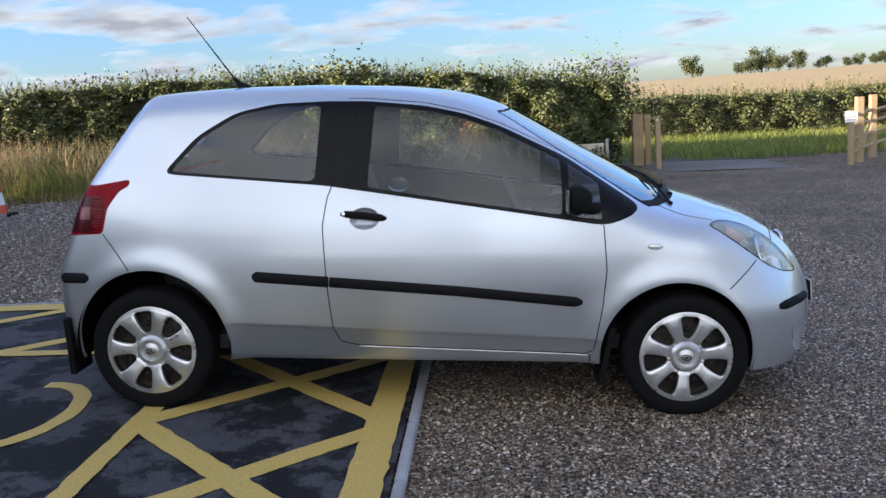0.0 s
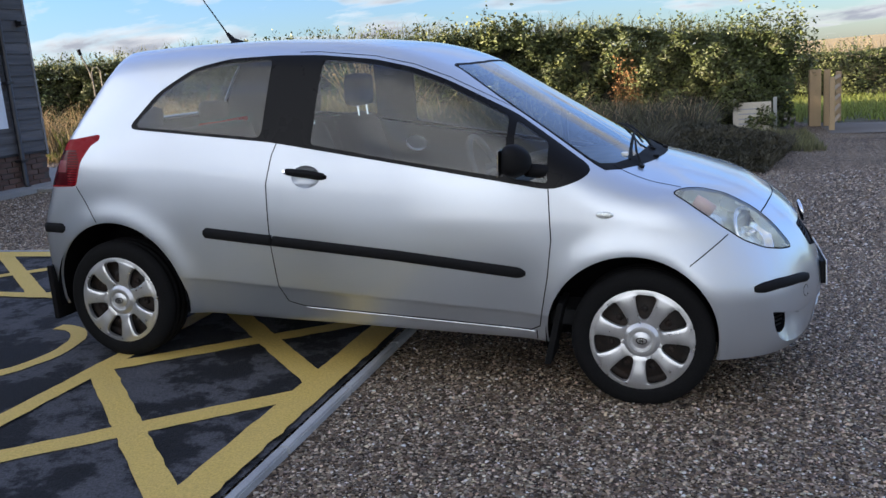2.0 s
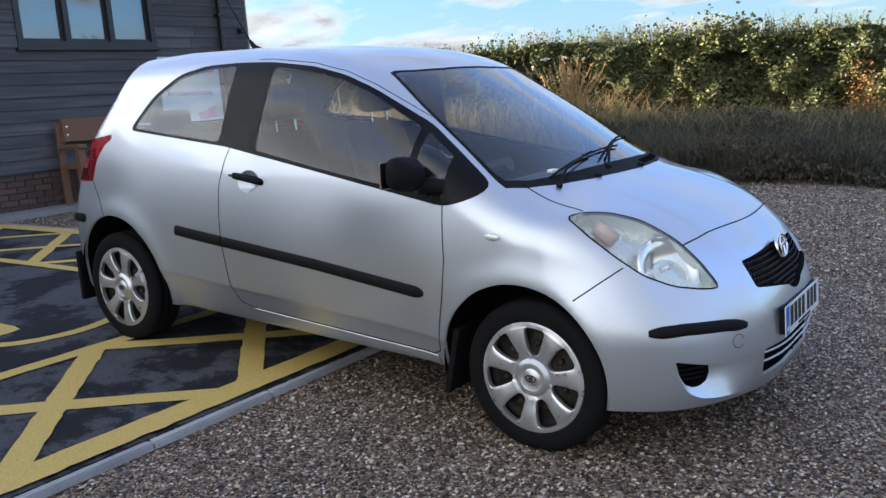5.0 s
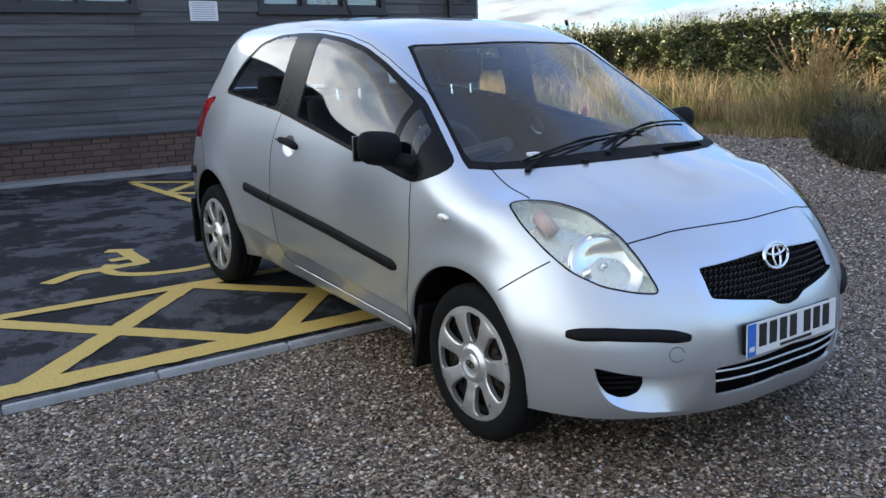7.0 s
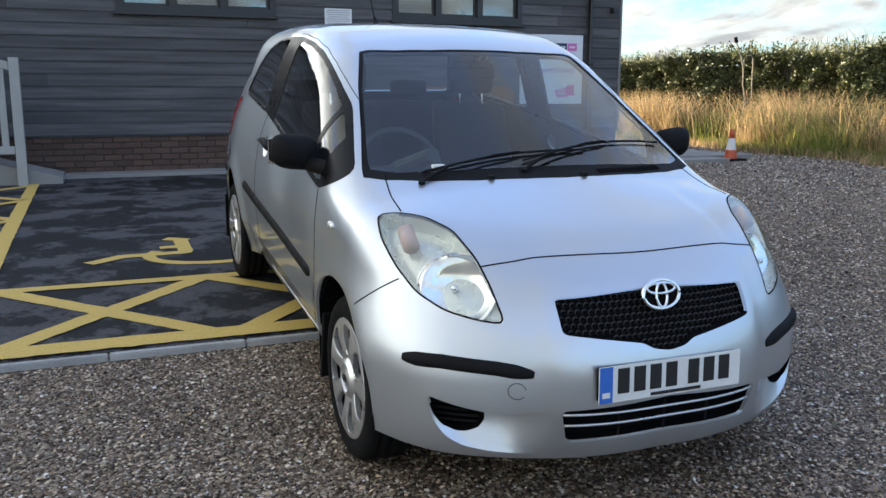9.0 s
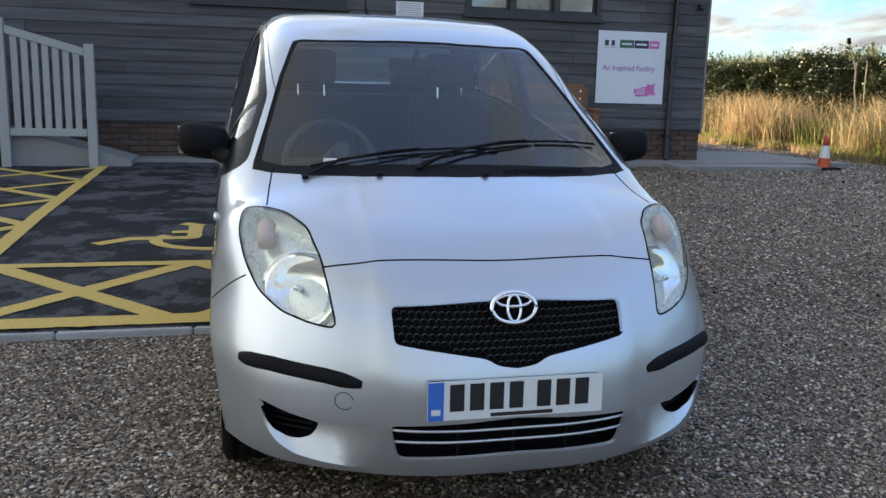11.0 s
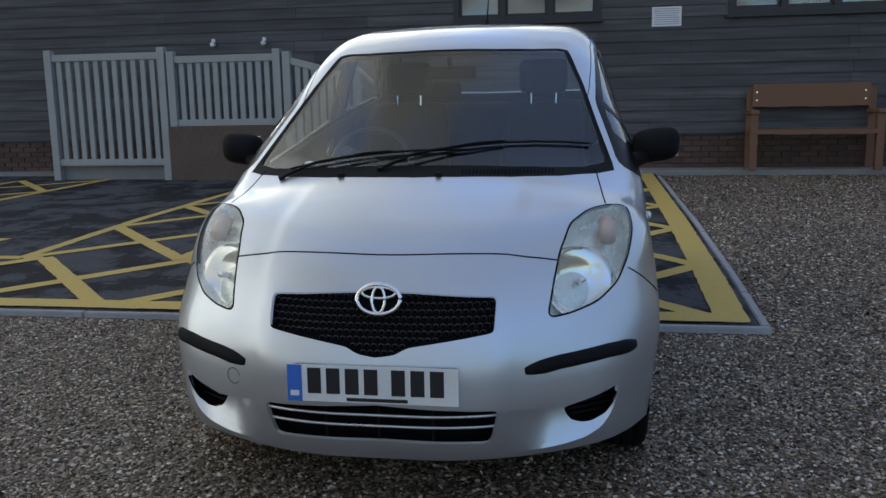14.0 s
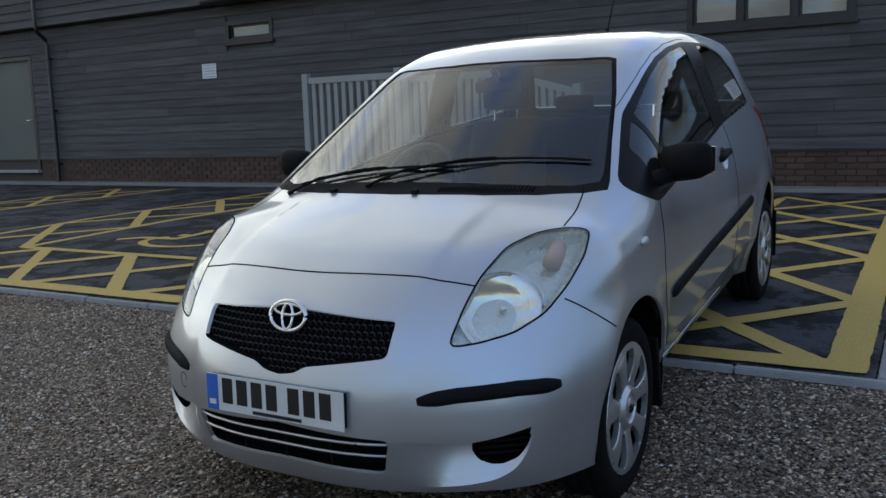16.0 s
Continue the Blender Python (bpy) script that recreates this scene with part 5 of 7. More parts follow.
def recess(bm, depth):
    """A dark pocket: the cut faces pushed back, with walls."""
    keep = bm.verts[:]
    bmesh.ops.extrude_edge_only(bm, edges=[e for e in bm.edges if e.is_boundary and max(abs(v.co.y) for v in e.verts) > 1e-3])
    for v in keep:
        v.co.x -= depth
    return bm


pocket = recess(grille_skin, 0.035)
part("grille_backing", whole(pocket), SEAM, car, "dark grille opening")
pocket = recess(intake_skin, 0.06)
part("intake_backing", whole(pocket), SEAM, car, "dark lower intake")
fog_face = set(fog_skin.verts)
pocket = recess(fog_skin, 0.10)
fog_rim = set(pocket.verts) - fog_face
def sunk(p):
    """Where the scooped shelf lies behind the bumper's face."""
    low = float(np.interp(p.y, [q[0] for q in tray_low], [q[1] for q in tray_low]))
    ramp = min(max((p.z - low) / max(0.338 - low, 0.02), 0.0), 1.0)
    fade = min(max((-p.y - 0.37) / 0.13, 0.0), 1.0) * min(max((0.698 + p.y) / 0.09, 0.0), 1.0)
    ramp = 1 - (1 - ramp) ** 2
    return Vector((p.x - 0.055 * ramp * fade * fade * (3 - 2 * fade), p.y, p.z))


for v in pocket.verts:
    if v in fog_rim and v.co.y > -0.69 and v.co.z < 0.3325:
        v.co = sunk(v.co)
both("fog_recess", pocket, SEAM, car, "black blanking in the bumper corner", False)
for z in (0.285, 0.303, 0.321, 0.339):
    span = [y for y in np.linspace(-0.69, -0.54, 31) if in_poly(y, z, fog_poly)]
    line = [p for p, _ in on_skin([(y, z) for y in (span[1], (span[1] + span[-2]) / 2, span[-2])], "front")]
    both("fog_slat", tube(bmesh.new(), [p - Vector((0.06, 0, 0)) for p in line], 0.004, 6), BLACK, car, "", False)


def tray(bm):
    """The scooped shelf under the bumper that runs from the pocket to the intake."""
    bmesh.ops.triangulate(bm, faces=bm.faces[:])
    bmesh.ops.subdivide_edges(bm, edges=bm.edges[:], cuts=3, use_grid_fill=True)
    wall = bmesh.new()
    edge = [(e.verts[0].co.copy(), e.verts[1].co.copy()) for e in bm.edges if e.is_boundary]

    for a, b in edge:
        a2, b2 = sunk(a), sunk(b)
        shared = all(q.y < -0.532 and q.z > 0.2565 and q.z < 0.333 for q in (a, b))
        if (a2 - a).length + (b2 - b).length > 1e-3 and not shared:
            wall.faces.new([wall.verts.new(q) for q in ((a, b, b2, a2) if (a2 - a).length > 1e-4 and (b2 - b).length > 1e-4 else ((a, b, b2) if (a2 - a).length <= 1e-4 else (a, b, a2)))])
    for v in bm.verts:
        v.co = sunk(v.co)
    bm.normal_update()
    both("bumper_tray", bm, PAINT, car, "silver scooped shelf of the bumper")
    both("tray_edge", wall, PAINT, car, "", False)


tray(tray_skin)

# seams as fine dark gaps
seams = [([(-0.365, 1.04), (-0.385, 0.99), (-0.406, 0.868), (-0.392, 0.6), (-0.375, 0.40), (-0.345, 0.325), (-0.27, 0.305), (0.775, 0.262), (0.815, 0.285), (0.85, 0.5), (0.865, 0.66), (0.85, 0.862)], "side"),
         ([(1.407, 0.574), (1.545, 0.685)], "side"), ([(-1.302, 0.671), (-1.425, 0.835)], "side"), ([(0.80, 0.262), (0.80, 0.222)], "side"),]
for line, pr in seams:
    both("panel_gap", ribbon(line, pr, 0.0048, 0.0008), SEAM, car)
both("panel_gap", ribbon([(-0.3, 1.430), (-0.2, 1.429), (0.06, 1.405), (0.24, 1.366), (0.4, 1.308), (0.55, 1.237), (0.69, 1.168), (0.86, 1.058), (0.99, 0.972)], "side", 0.003, 0.0006), SEAM, car)
both("panel_gap", ribbon([(1.092, -0.617), (1.12, -0.626), (1.218, -0.640), (1.36, -0.653)], "plan", 0.005, 0.0008), SEAM, car)
part("panel_gap", ribbon(FRONT_SEAM + [(x, -y) for x, y in FRONT_SEAM[::-1][1:]], "plan", 0.0055, 0.0008), SEAM, car)

# mouldings
taper_ends = lambda t: min(1.0, min(t, 1 - t) / 0.025) ** 0.5 if 0 < t < 1 else 0.0
both("side_moulding", ribbon([(-0.735, 0.640), (-0.385, 0.614)], "side", 0.052, 0.014, rise=lambda t: min(1.0, t / 0.05) ** 0.5), BLACK, car, "black rubbing strip")
both("side_moulding", ribbon([(-0.378, 0.6135), (0.2, 0.569), (0.76, 0.513)], "side", 0.05, 0.014, rise=lambda t: min(1.0, (1 - t) / 0.03) ** 0.5), BLACK, car, "black rubbing strip")
both("bumper_strip", ribbon([(-0.748, 0.474), (-0.66, 0.480), (-0.52, 0.472), (-0.423, 0.458)], "front", 0.044, 0.013, rise=lambda t: max(0.02, min(1.0, t / 0.09, (1 - t) / 0.16)) ** 0.5, step=0.006), BLACK, car, "black bumper strip")
both("bumper_strip", ribbon([(-1.50, 0.632), (-1.60, 0.632), (-1.65, 0.628)], "side", 0.05, 0.012, rise=taper_ends), BLACK, car, "black bumper strip")
both("sill_strip", ribbon([(-0.26, 0.298), (0.2, 0.279), (0.79, 0.254)], "side", 0.008, 0.004), COVER, car, "bright sill edge")
# arch lips
for cx, cz, r in ARCHES:
    bm = bmesh.new()
    n = 40
    rows_ = [[bm.verts.new((cx + (r + 0.004) * math.cos(a), y, cz + (r + 0.004) * math.sin(a))) for a in np.linspace(-0.2, math.pi + 0.2, n)] for y in (-0.80, -0.70, -0.48)]
    for a, b in zip(rows_, rows_[1:]):
        for k in range(n - 1):
            bm.faces.new((a[k], b[k], b[k + 1], a[k + 1]))
    c_ = bm.verts.new((cx, -0.48, cz))
    for k in range(n - 1):
        bm.faces.new((rows_[2][k + 1], rows_[2][k], c_))
    both("wheel_arch", bm, SEAM, car, "dark wheel arch liner", False)
part("underbody", boxed(-1.6, -0.62, 0.20, 1.62, 0.62, 0.27, 0.03), SEAM, car, "dark underbody")
both("underbody_side", boxed(-0.84, -0.70, 0.225, 0.82, -0.60, 0.29, 0.01), SEAM, car)

# door handle and dished cup
bmesh.ops.subdivide_edges(cup_skin, edges=cup_skin.edges[:], cuts=3, use_grid_fill=True)
for v in cup_skin.verts:
    r2 = ((v.co.x + 0.215) / 0.068) ** 2 + ((v.co.z - 0.898) / 0.049) ** 2
    v.co.y += 0.018 * max(0.0, 1 - r2) ** 0.6
both("handle_cup", cup_skin, PAINT, car, "dished silver cup behind the handle")
both("door_handle", ribbon([(-0.325, 0.917), (-0.30, 0.918), (-0.2, 0.909), (-0.115, 0.897)], "side", 0.034, 0.026, rise=lambda t: min(1.0, min(t, 1 - t) / 0.12) ** 0.4 if 0 < t < 1 else 0.0), BLACK, car, "black pull handle")
lk_ = on_skin([(-0.306, 0.917)], "side", 0.026)[0]
part("door_lock", tube(bmesh.new(), [lk_[0], lk_[0] + lk_[1] * 0.004], 0.007, 10), CHROME, car)

# side repeaters
bm = bmesh.new()
bmesh.ops.create_uvsphere(bm, u_segments=20, v_segments=10, radius=1.0)
pc, pn = on_skin([(1.076, 0.765)], "side", 0.003)[0]
for v in bm.verts:
    v.co = pc + Vector((v.co.x * 0.034, v.co.y * 0.010, v.co.z * 0.014))
both("side_repeater", bm, HOUSING, car, "small clear indicator lens")


def mirror_parts():
    """The black door mirror: housing, arm, foot."""
    bm = bmesh.new()
    bmesh.ops.create_cube(bm, size=1.0)
    bmesh.ops.subdivide_edges(bm, edges=bm.edges[:], cuts=5, use_grid_fill=True)
    for v in bm.verts:
        p = v.co * 2
        q = Vector(p)
        l4 = (abs(q.x) ** 3.4 + abs(q.y) ** 3.4 + abs(q.z) ** 3.4) ** (1 / 3.4)
        q = q / max(l4, 1e-6) * max(abs(q.x), abs(q.y), abs(q.z))
        nose = 1 - 0.38 * max(0.0, q.x)
        v.co = Vector((0.735 + 0.055 * q.x, -0.857 + 0.091 * q.y * nose, 0.982 + 0.066 * q.z * nose + 0.010 * q.y * -1))
    b2 = tube(bmesh.new(), [(0.86, -0.72, 0.93), (0.82, -0.765, 0.93), (0.765, -0.81, 0.94)], 0.034, 10, 0.8)
    return bm, b2


hm, am = mirror_parts()
both("mirror_housing", hm, BLACK, car, "black door mirror")
both("mirror_arm", am, BLACK, car)
both("mirror_glass", boxed(0.676, -0.95, 0.93, 0.682, -0.795, 1.03, 0.002), CHROME, car, "mirror glass", False)

# head lamp: reflector bowl, indicator, bulb, lens
def lamp():
    inner = lamp_skin.copy()
    b2 = lamp_skin.copy()
    nn = skin_normal(np.array([v.co for v in inner.verts]))
    for v, n in zip(inner.verts, nn):
        v.co -= Vector(n) * 0.062
    other = flip(inner)
    part("lamp_backing", inner, HOUSING, car, "pale lamp inside", True)
    part("lamp_backing", other, HOUSING, car, "pale lamp inside", True)
    wall = lamp_skin.copy()
    es = [e for e in wall.edges if e.is_boundary]
    fs = wall.faces[:]
    r = bmesh.ops.extrude_edge_only(wall, edges=es)
    vs = [g for g in r["geom"] if isinstance(g, bmesh.types.BMVert)]
    nn = skin_normal(np.array([v.co for v in vs]))
    for v, n in zip(vs, nn):
        v.co -= Vector(n) * 0.063
    bmesh.ops.delete(wall, geom=fs, context="FACES")
    both("lamp_rim", wall, HOUSING, car, "", False)
    bowl = bmesh.new()
    mid_p = Vector((1.672, -0.598, 0.688))
    nn_ = Vector(skin_normal(np.array([mid_p]))[0])
    sd_ = float(shell(np.array([mid_p.x]), np.array([mid_p.y]), np.array([mid_p.z]))[0])
    c0 = mid_p - nn_ * (sd_ + 0.030)
    ax = (nn_ * 0.75 + Vector((0.3, 0, 0))).normalized()
    a = ax.orthogonal().normalized()
    b = ax.cross(a)
    rings = []
    for rr, dd in ((0.130, 0.014), (0.122, 0.012), (0.118, 0.000), (0.096, -0.016), (0.066, -0.030), (0.034, -0.040), (0.014, -0.041)):
        rings.append([bowl.verts.new(c0 + ax * dd + rr * (math.cos(k * math.tau / 32) * a + math.sin(k * math.tau / 32) * b)) for k in range(32)])
    co_ = np.array([v.co for v in bowl.verts])
    over = np.maximum(shell(co_[:, 0], co_[:, 1], co_[:, 2]) + 0.014, 0)
    for v, q, n in zip(bowl.verts, over, skin_normal(co_)):
        v.co -= Vector(n) * q
    for r0, r1 in zip(rings, rings[1:]):
        for k in range(32):
            bowl.faces.new((r0[k], r0[(k + 1) % 32], r1[(k + 1) % 32], r1[k]))
    bowl.faces.new(rings[-1][::-1])
    both("lamp_reflector", bowl, REFLECTOR, car, "bright reflector bowl")
    both("lamp_bulb", tube(bmesh.new(), [c0 + ax * -0.035, c0 + ax * 0.0, c0 + ax * 0.008], 0.012, 12, 0.8), CHROME, car)
    both("indicator_bulb", tube(bmesh.new(), [(1.415, -0.655, 0.805), (1.45, -0.660, 0.787), (1.485, -0.660, 0.763)], 0.027, 14), AMBER, car, "faded amber indicator")
    o2 = flip(b2)
    panel("head_lamp_lens", b2, LENS, car, "clear hazed lens", 0, -0.001)
    panel("head_lamp_lens", o2, LENS, car, "clear hazed lens", 0, -0.001)
    both("lamp_gap", ribbon_loop(lamp_poly, "lamp", 0.006), SEAM, car)


def ribbon_loop(poly, proj, width):
    return ribbon(list(poly) + [poly[0], poly[1]], proj, width, 0.0008)


lamp()

# grille mesh, badge, plate, intake bars
def front_x(y, z, back=0.0):
    t = np.linspace(1.4, 2.1, 700)
    v = shell(t, np.full_like(t, y), np.full_like(t, z))
    k = int(np.argmax(v > 0))
    return float(t[k]) - back


bm = bmesh.new()
hexw = 0.021
for i in range(-17, 18):
    for j in range(0, 10):
        y, z = i * hexw + (hexw / 2 if j % 2 else 0), 0.515 + j * hexw * 0.86
        if not in_poly(-abs(y), z, grille_poly):
            continue
        x = front_x(y, z, 0.022)
        ring = []
        for rr, dx in ((0.0105, 0.0), (0.0075, 0.004)):
            ring.append([bm.verts.new((x + dx, y + rr * math.sin(k * math.tau / 6), z + rr * math.cos(k * math.tau / 6))) for k in range(6)])
        for k in range(6):
            bm.faces.new((ring[0][k], ring[0][(k + 1) % 6], ring[1][(k + 1) % 6], ring[1][k]))
part("grille_mesh", bm, MESHBLACK, car, "black honeycomb mesh")
badge = Vector((front_x(0, 0.66) + 0.004, 0.0, 0.66))
tilt_b = Matrix.Translation(badge) @ Matrix.Rotation(radians(-16), 4, "Y")


def ellipse(ry, rz, dx=0.0, dz=0.0, n=40, dy=0.0):
    return [tilt_b @ Vector((dx, dy + ry * math.cos(a), dz + rz * math.sin(a))) for a in np.linspace(0, math.tau, n)]


part("badge_ring", tube(bmesh.new(), ellipse(0.064, 0.043, 0.012), 0.007, 8), CHROME, car, "chrome oval badge", True)
part("badge_oval", tube(bmesh.new(), ellipse(0.019, 0.037, 0.014, -0.002), 0.005, 8), CHROME, car, "", True)
part("badge_arc", tube(bmesh.new(), ellipse(0.050, 0.016, 0.013, 0.019), 0.005, 8), CHROME, car, "", True)
bm = bmesh.new()
pp = ellipse(0.062, 0.041, 0.006)
bm.faces.new([bm.verts.new(p) for p in pp[:-1]])
part("badge_field", bm, SEAM, car)

px = front_x(0.0, 0.435) + 0.006
pm = pose(px, -0.008, 0.435, 0, -4, 0)
plate = part("number_plate", boxed(0.002, -0.252, -0.055, 0.006, 0.252, 0.055, 0.001), PLATE_WHITE, car, "white number plate with a blue band")
plate.matrix_basis = pm
part("plate_plinth", boxed(-0.02, -0.246, -0.050, 0.0018, 0.246, 0.050, 0.004), BLACK, plate, "black plastic plinth")
for a, b, c, d, mt, nm in [(-0.251, -0.207, -0.054, 0.054, PLATE_BLUE, "blue_band")]:
    ob = part(nm, boxed(0.0062, a, c, 0.0072, b, d), mt, plate)
for k in range(7):
    y0 = -0.190 + k * 0.056 + (0.024 if k > 3 else 0)
    part("plate_bar", boxed(0.0062, y0, -0.03, 0.0072, y0 + 0.040, 0.046), INK, plate)
part("print_bar", boxed(0.0062, -0.075, -0.050, 0.0072, 0.105, -0.040), INK, plate)
part("print_bar", boxed(0.0074, -0.242, -0.038, 0.0080, -0.216, -0.022), PLATE_WHITE, plate)
for z, w in ((0.338, 0.343), (0.302, 0.336)):
    bm = tube(bmesh.new(), [(front_x(y, z, 0.006), y, z) for y in np.linspace(-w, w, 25)], 0.0042, 8)
    part("intake_bar", bm, COVER, car, "thin silver bar", True)
for y in (-0.16, 0.0, 0.16):
    part("intake_rib", tube(bmesh.new(), [(front_x(y, 0.3, 0.02), y, 0.255), (front_x(y, 0.3, 0.02), y, 0.365)], 0.004, 6), BLACK, car)

ring_ = [(-0.470 + 0.024 * math.cos(a), 0.408 + 0.024 * math.sin(a)) for a in np.linspace(0.2, 5.6, 22)]
part("tow_eye_cover", ribbon(ring_, "front", 0.0022, 0.0006, step=0.006), SEAM, car, "round tow eye cover outline")

# wipers, washer jets, aerial
def on_top(x, y, lift):
    p, n = on_skin([(x, y)], "plan", lift)[0]
    return p


for a, b, c in (((1.145, -0.50), (1.15, -0.2), (1.115, 0.17)), ((1.17, -0.12), (1.09, 0.3), (0.965, 0.60))):
    line = [on_top(*[p + (q - p) * t for p, q in zip(a, c)], 0.008) for t in np.linspace(0, 1, 8)]
    wb = part("wiper_blade", tube(bmesh.new(), line, 0.0046, 6), BLACK, car, "black wiper")
    part("wiper_arm", tube(bmesh.new(), [on_top(a[0] + 0.05, a[1] - 0.02, 0.006), line[1] + Vector((0.022, 0, 0.004)), line[3] + Vector((0.010, 0, 0.007)), line[4] + Vector((0.004, 0, 0.006))], 0.0062, 6, 0.55), BLACK, wb)
    part("wiper_pivot", tube(bmesh.new(), [on_top(a[0] + 0.05, a[1] - 0.02, -0.01), on_top(a[0] + 0.05, a[1] - 0.02, 0.012)], 0.012, 10), BLACK, wb)
part("wiper_clip", boxed(1.105, -0.452, 0.958, 1.135, -0.405, 0.972, 0.004), PLATE_WHITE, car, "white scrap under the wiper")
for y in (-0.28, 0.08):
    p = on_top(1.244 if y < -0.1 else 1.268, y, 0.002)
    part("washer_jet", boxed(p.x - 0.014, y - 0.010, p.z - 0.005, p.x + 0.012, y + 0.010, p.z + 0.010, 0.004), BLACK, car)
bm = bmesh.new()
for k in range(26):
    y = 0.16 + k * 0.0125
    edge = float(np.interp(y, [-b for a, b in SCREEN_LOW], [a for a, b in SCREEN_LOW]))
    p, q = on_top(edge - 0.05, y, 0.002), on_top(edge - 0.02, y, 0.002)
    tube(bm, [p, q], 0.002, 4)
part("cowl_vent", bm, SEAM, car, "ribbed air vent")
ab = Vector((-0.968, 0.0, 1.489))
part("aerial_base", tube(bmesh.new(), [ab + Vector((0.05, 0, -0.004)), ab + Vector((0.0, 0, 0.02)), ab + Vector((-0.03, 0, 0.055))], 0.022, 10, 0.4), BLACK, car, "black aerial foot")
part("aerial_mast", tube(bmesh.new(), [ab + Vector((-0.028, 0, 0.05)), ab + Vector((-0.085, 0.0, 0.13)), ab + Vector((-0.262, 0, 0.372))], 0.0048, 8, 0.5), BLACK, car, "thin raked aerial")

# mud flaps
for x, z in ((0.845, 0.12), (-1.615, 0.17)):
    bm = bmesh.new()
    box(bm, x - 0.012, -0.80, z, x + 0.016, -0.62, z + 0.27, 0.006)
    for v in bm.verts:
        v.co.x += (v.co.z - z) * (0.20 if x > 0 else -0.05)
    both("mud_flap", bm, RUBBER, car, "black mud flap", False)

# tail lamp bands
for k in range(13):
    z = 0.846 + 0.0122 * k
    both("lens_rib", ribbon([(-1.474 - 0.01 * k / 12, z), (-1.433 + 0.014 * min(k / 9, 1) - 0.012 * max(k - 9, 0) / 3, z)], "side", 0.0062, 0.0022), RED, car, "red moulded rib")

# ---- wheels ----
def revolve(profile, n=56):
    """A profile of (radius, y) turned about the y axis."""
    bm, rings = bmesh.new(), []
    for r, y in profile:
        rings.append([bm.verts.new((r * math.cos(k * math.tau / n), y, r * math.sin(k * math.tau / n))) for k in range(n)])
    for a, b in zip(rings, rings[1:]):
        for k in range(n):
            bm.faces.new((a[k], b[k], b[(k + 1) % n], a[(k + 1) % n]))
    bmesh.ops.recalc_face_normals(bm, faces=bm.faces[:])
    return bm


R = 0.288


def tyre_mesh():
    bm = revolve([(0.196, -0.055), (0.206, -0.082), (0.225, -0.089), (0.25, -0.0905), (0.268, -0.086), (0.28, -0.076), (0.2865, -0.062), (R, -0.05), (R - 0.007, -0.048), (R - 0.007, -0.040), (R, -0.038), (R, -0.01), (R - 0.007, -0.008),
                  (R - 0.007, 0.0), (R, 0.002), (R, 0.03), (R - 0.007, 0.032), (R - 0.007, 0.042), (R, 0.044), (0.285, 0.064), (0.26, 0.085), (0.20, 0.085), (0.196, 0.06)])
    return bm


def cover_mesh():
    """The wheel cover: one dished disc with a hub, seven broad spokes and the openings between them."""
    radii = ((0.004, -0.0945, 0), (0.030, -0.092, 0), (0.036, -0.087, 0), (0.045, -0.088, 0), (0.048, -0.0945, 0), (0.058, -0.094, 0), (0.067, -0.086, 0), (0.072, -0.081, 0), (0.084, -0.083, 0.034),
             (0.090, -0.084, 0.0265), (0.100, -0.0855, 0.0245), (0.12, -0.089, 0.026), (0.14, -0.0915, 0.029), (0.155, -0.0925, 0.032), (0.17, -0.092, 0.0355), (0.180, -0.091, 0.039), (0.187, -0.090, 0.045), (0.191, -0.089, 0.056),
             (0.196, -0.088, 0), (0.203, -0.088, 0), (0.209, -0.086, 0), (0.2125, -0.077, 0))
    bm, rings = bmesh.new(), []
    for r, y, half in radii:
        ring = []
        for k in range(7):
            a0 = math.pi / 2 + (k + 0.5) * math.tau / 7
            h = (half or (0.034 if r < 0.1 else 0.056) * (1 if r > 0.08 else 0.6)) / max(r, 0.05)
            h = min(h, 0.38)
            for s_ in (-1, -0.9, -0.5, 0, 0.5, 0.9):
                crown = -0.0025 * (1 - s_ * s_) if half else 0.0
                edge = 0.002 if half and abs(s_) == 1 else 0.0
                ring.append((a0 + s_ * h, y + crown + edge))
            for u in (0.0, 0.25, 0.5, 0.75):
                ring.append((a0 + h + u * (math.tau / 7 - 2 * h), y + (0.002 if half and u == 0 else 0)))
        rings.append([bm.verts.new((r * math.cos(a), yy, r * math.sin(a))) for a, yy in ring])
    n = len(rings[0])
    for i, (p, q) in enumerate(zip(rings, rings[1:])):
        for j in range(n):
            if radii[i][2] and radii[i + 1][2] and j % 10 >= 6:
                continue
            bm.faces.new((p[j], q[j], q[(j + 1) % n], p[(j + 1) % n]))
    bmesh.ops.delete(bm, geom=[v for v in bm.verts if not v.link_faces], context="VERTS")
    bmesh.ops.recalc_face_normals(bm, faces=bm.faces[:])
    rim = [e for e in bm.edges if e.is_boundary and 0.08 < math.hypot(e.verts[0].co.x, e.verts[0].co.z) < 0.2]
    r = bmesh.ops.extrude_edge_only(bm, edges=rim)
    for v in r["geom"]:
        if isinstance(v, bmesh.types.BMVert):
            v.co.y += 0.018
    return bm


def steel_mesh():
    bm = revolve([(0.195, -0.05), (0.19, -0.03), (0.17, -0.035), (0.12, -0.052), (0.07, -0.056), (0.004, -0.05)], 48)
    for k in range(7):
        a0 = math.pi / 2 + k * math.tau / 7
        tube(bm, [(0.125 * math.cos(a0), -0.05, 0.125 * math.sin(a0)), (0.125 * math.cos(a0), -0.064, 0.125 * math.sin(a0))], 0.014, 8)
    return bm


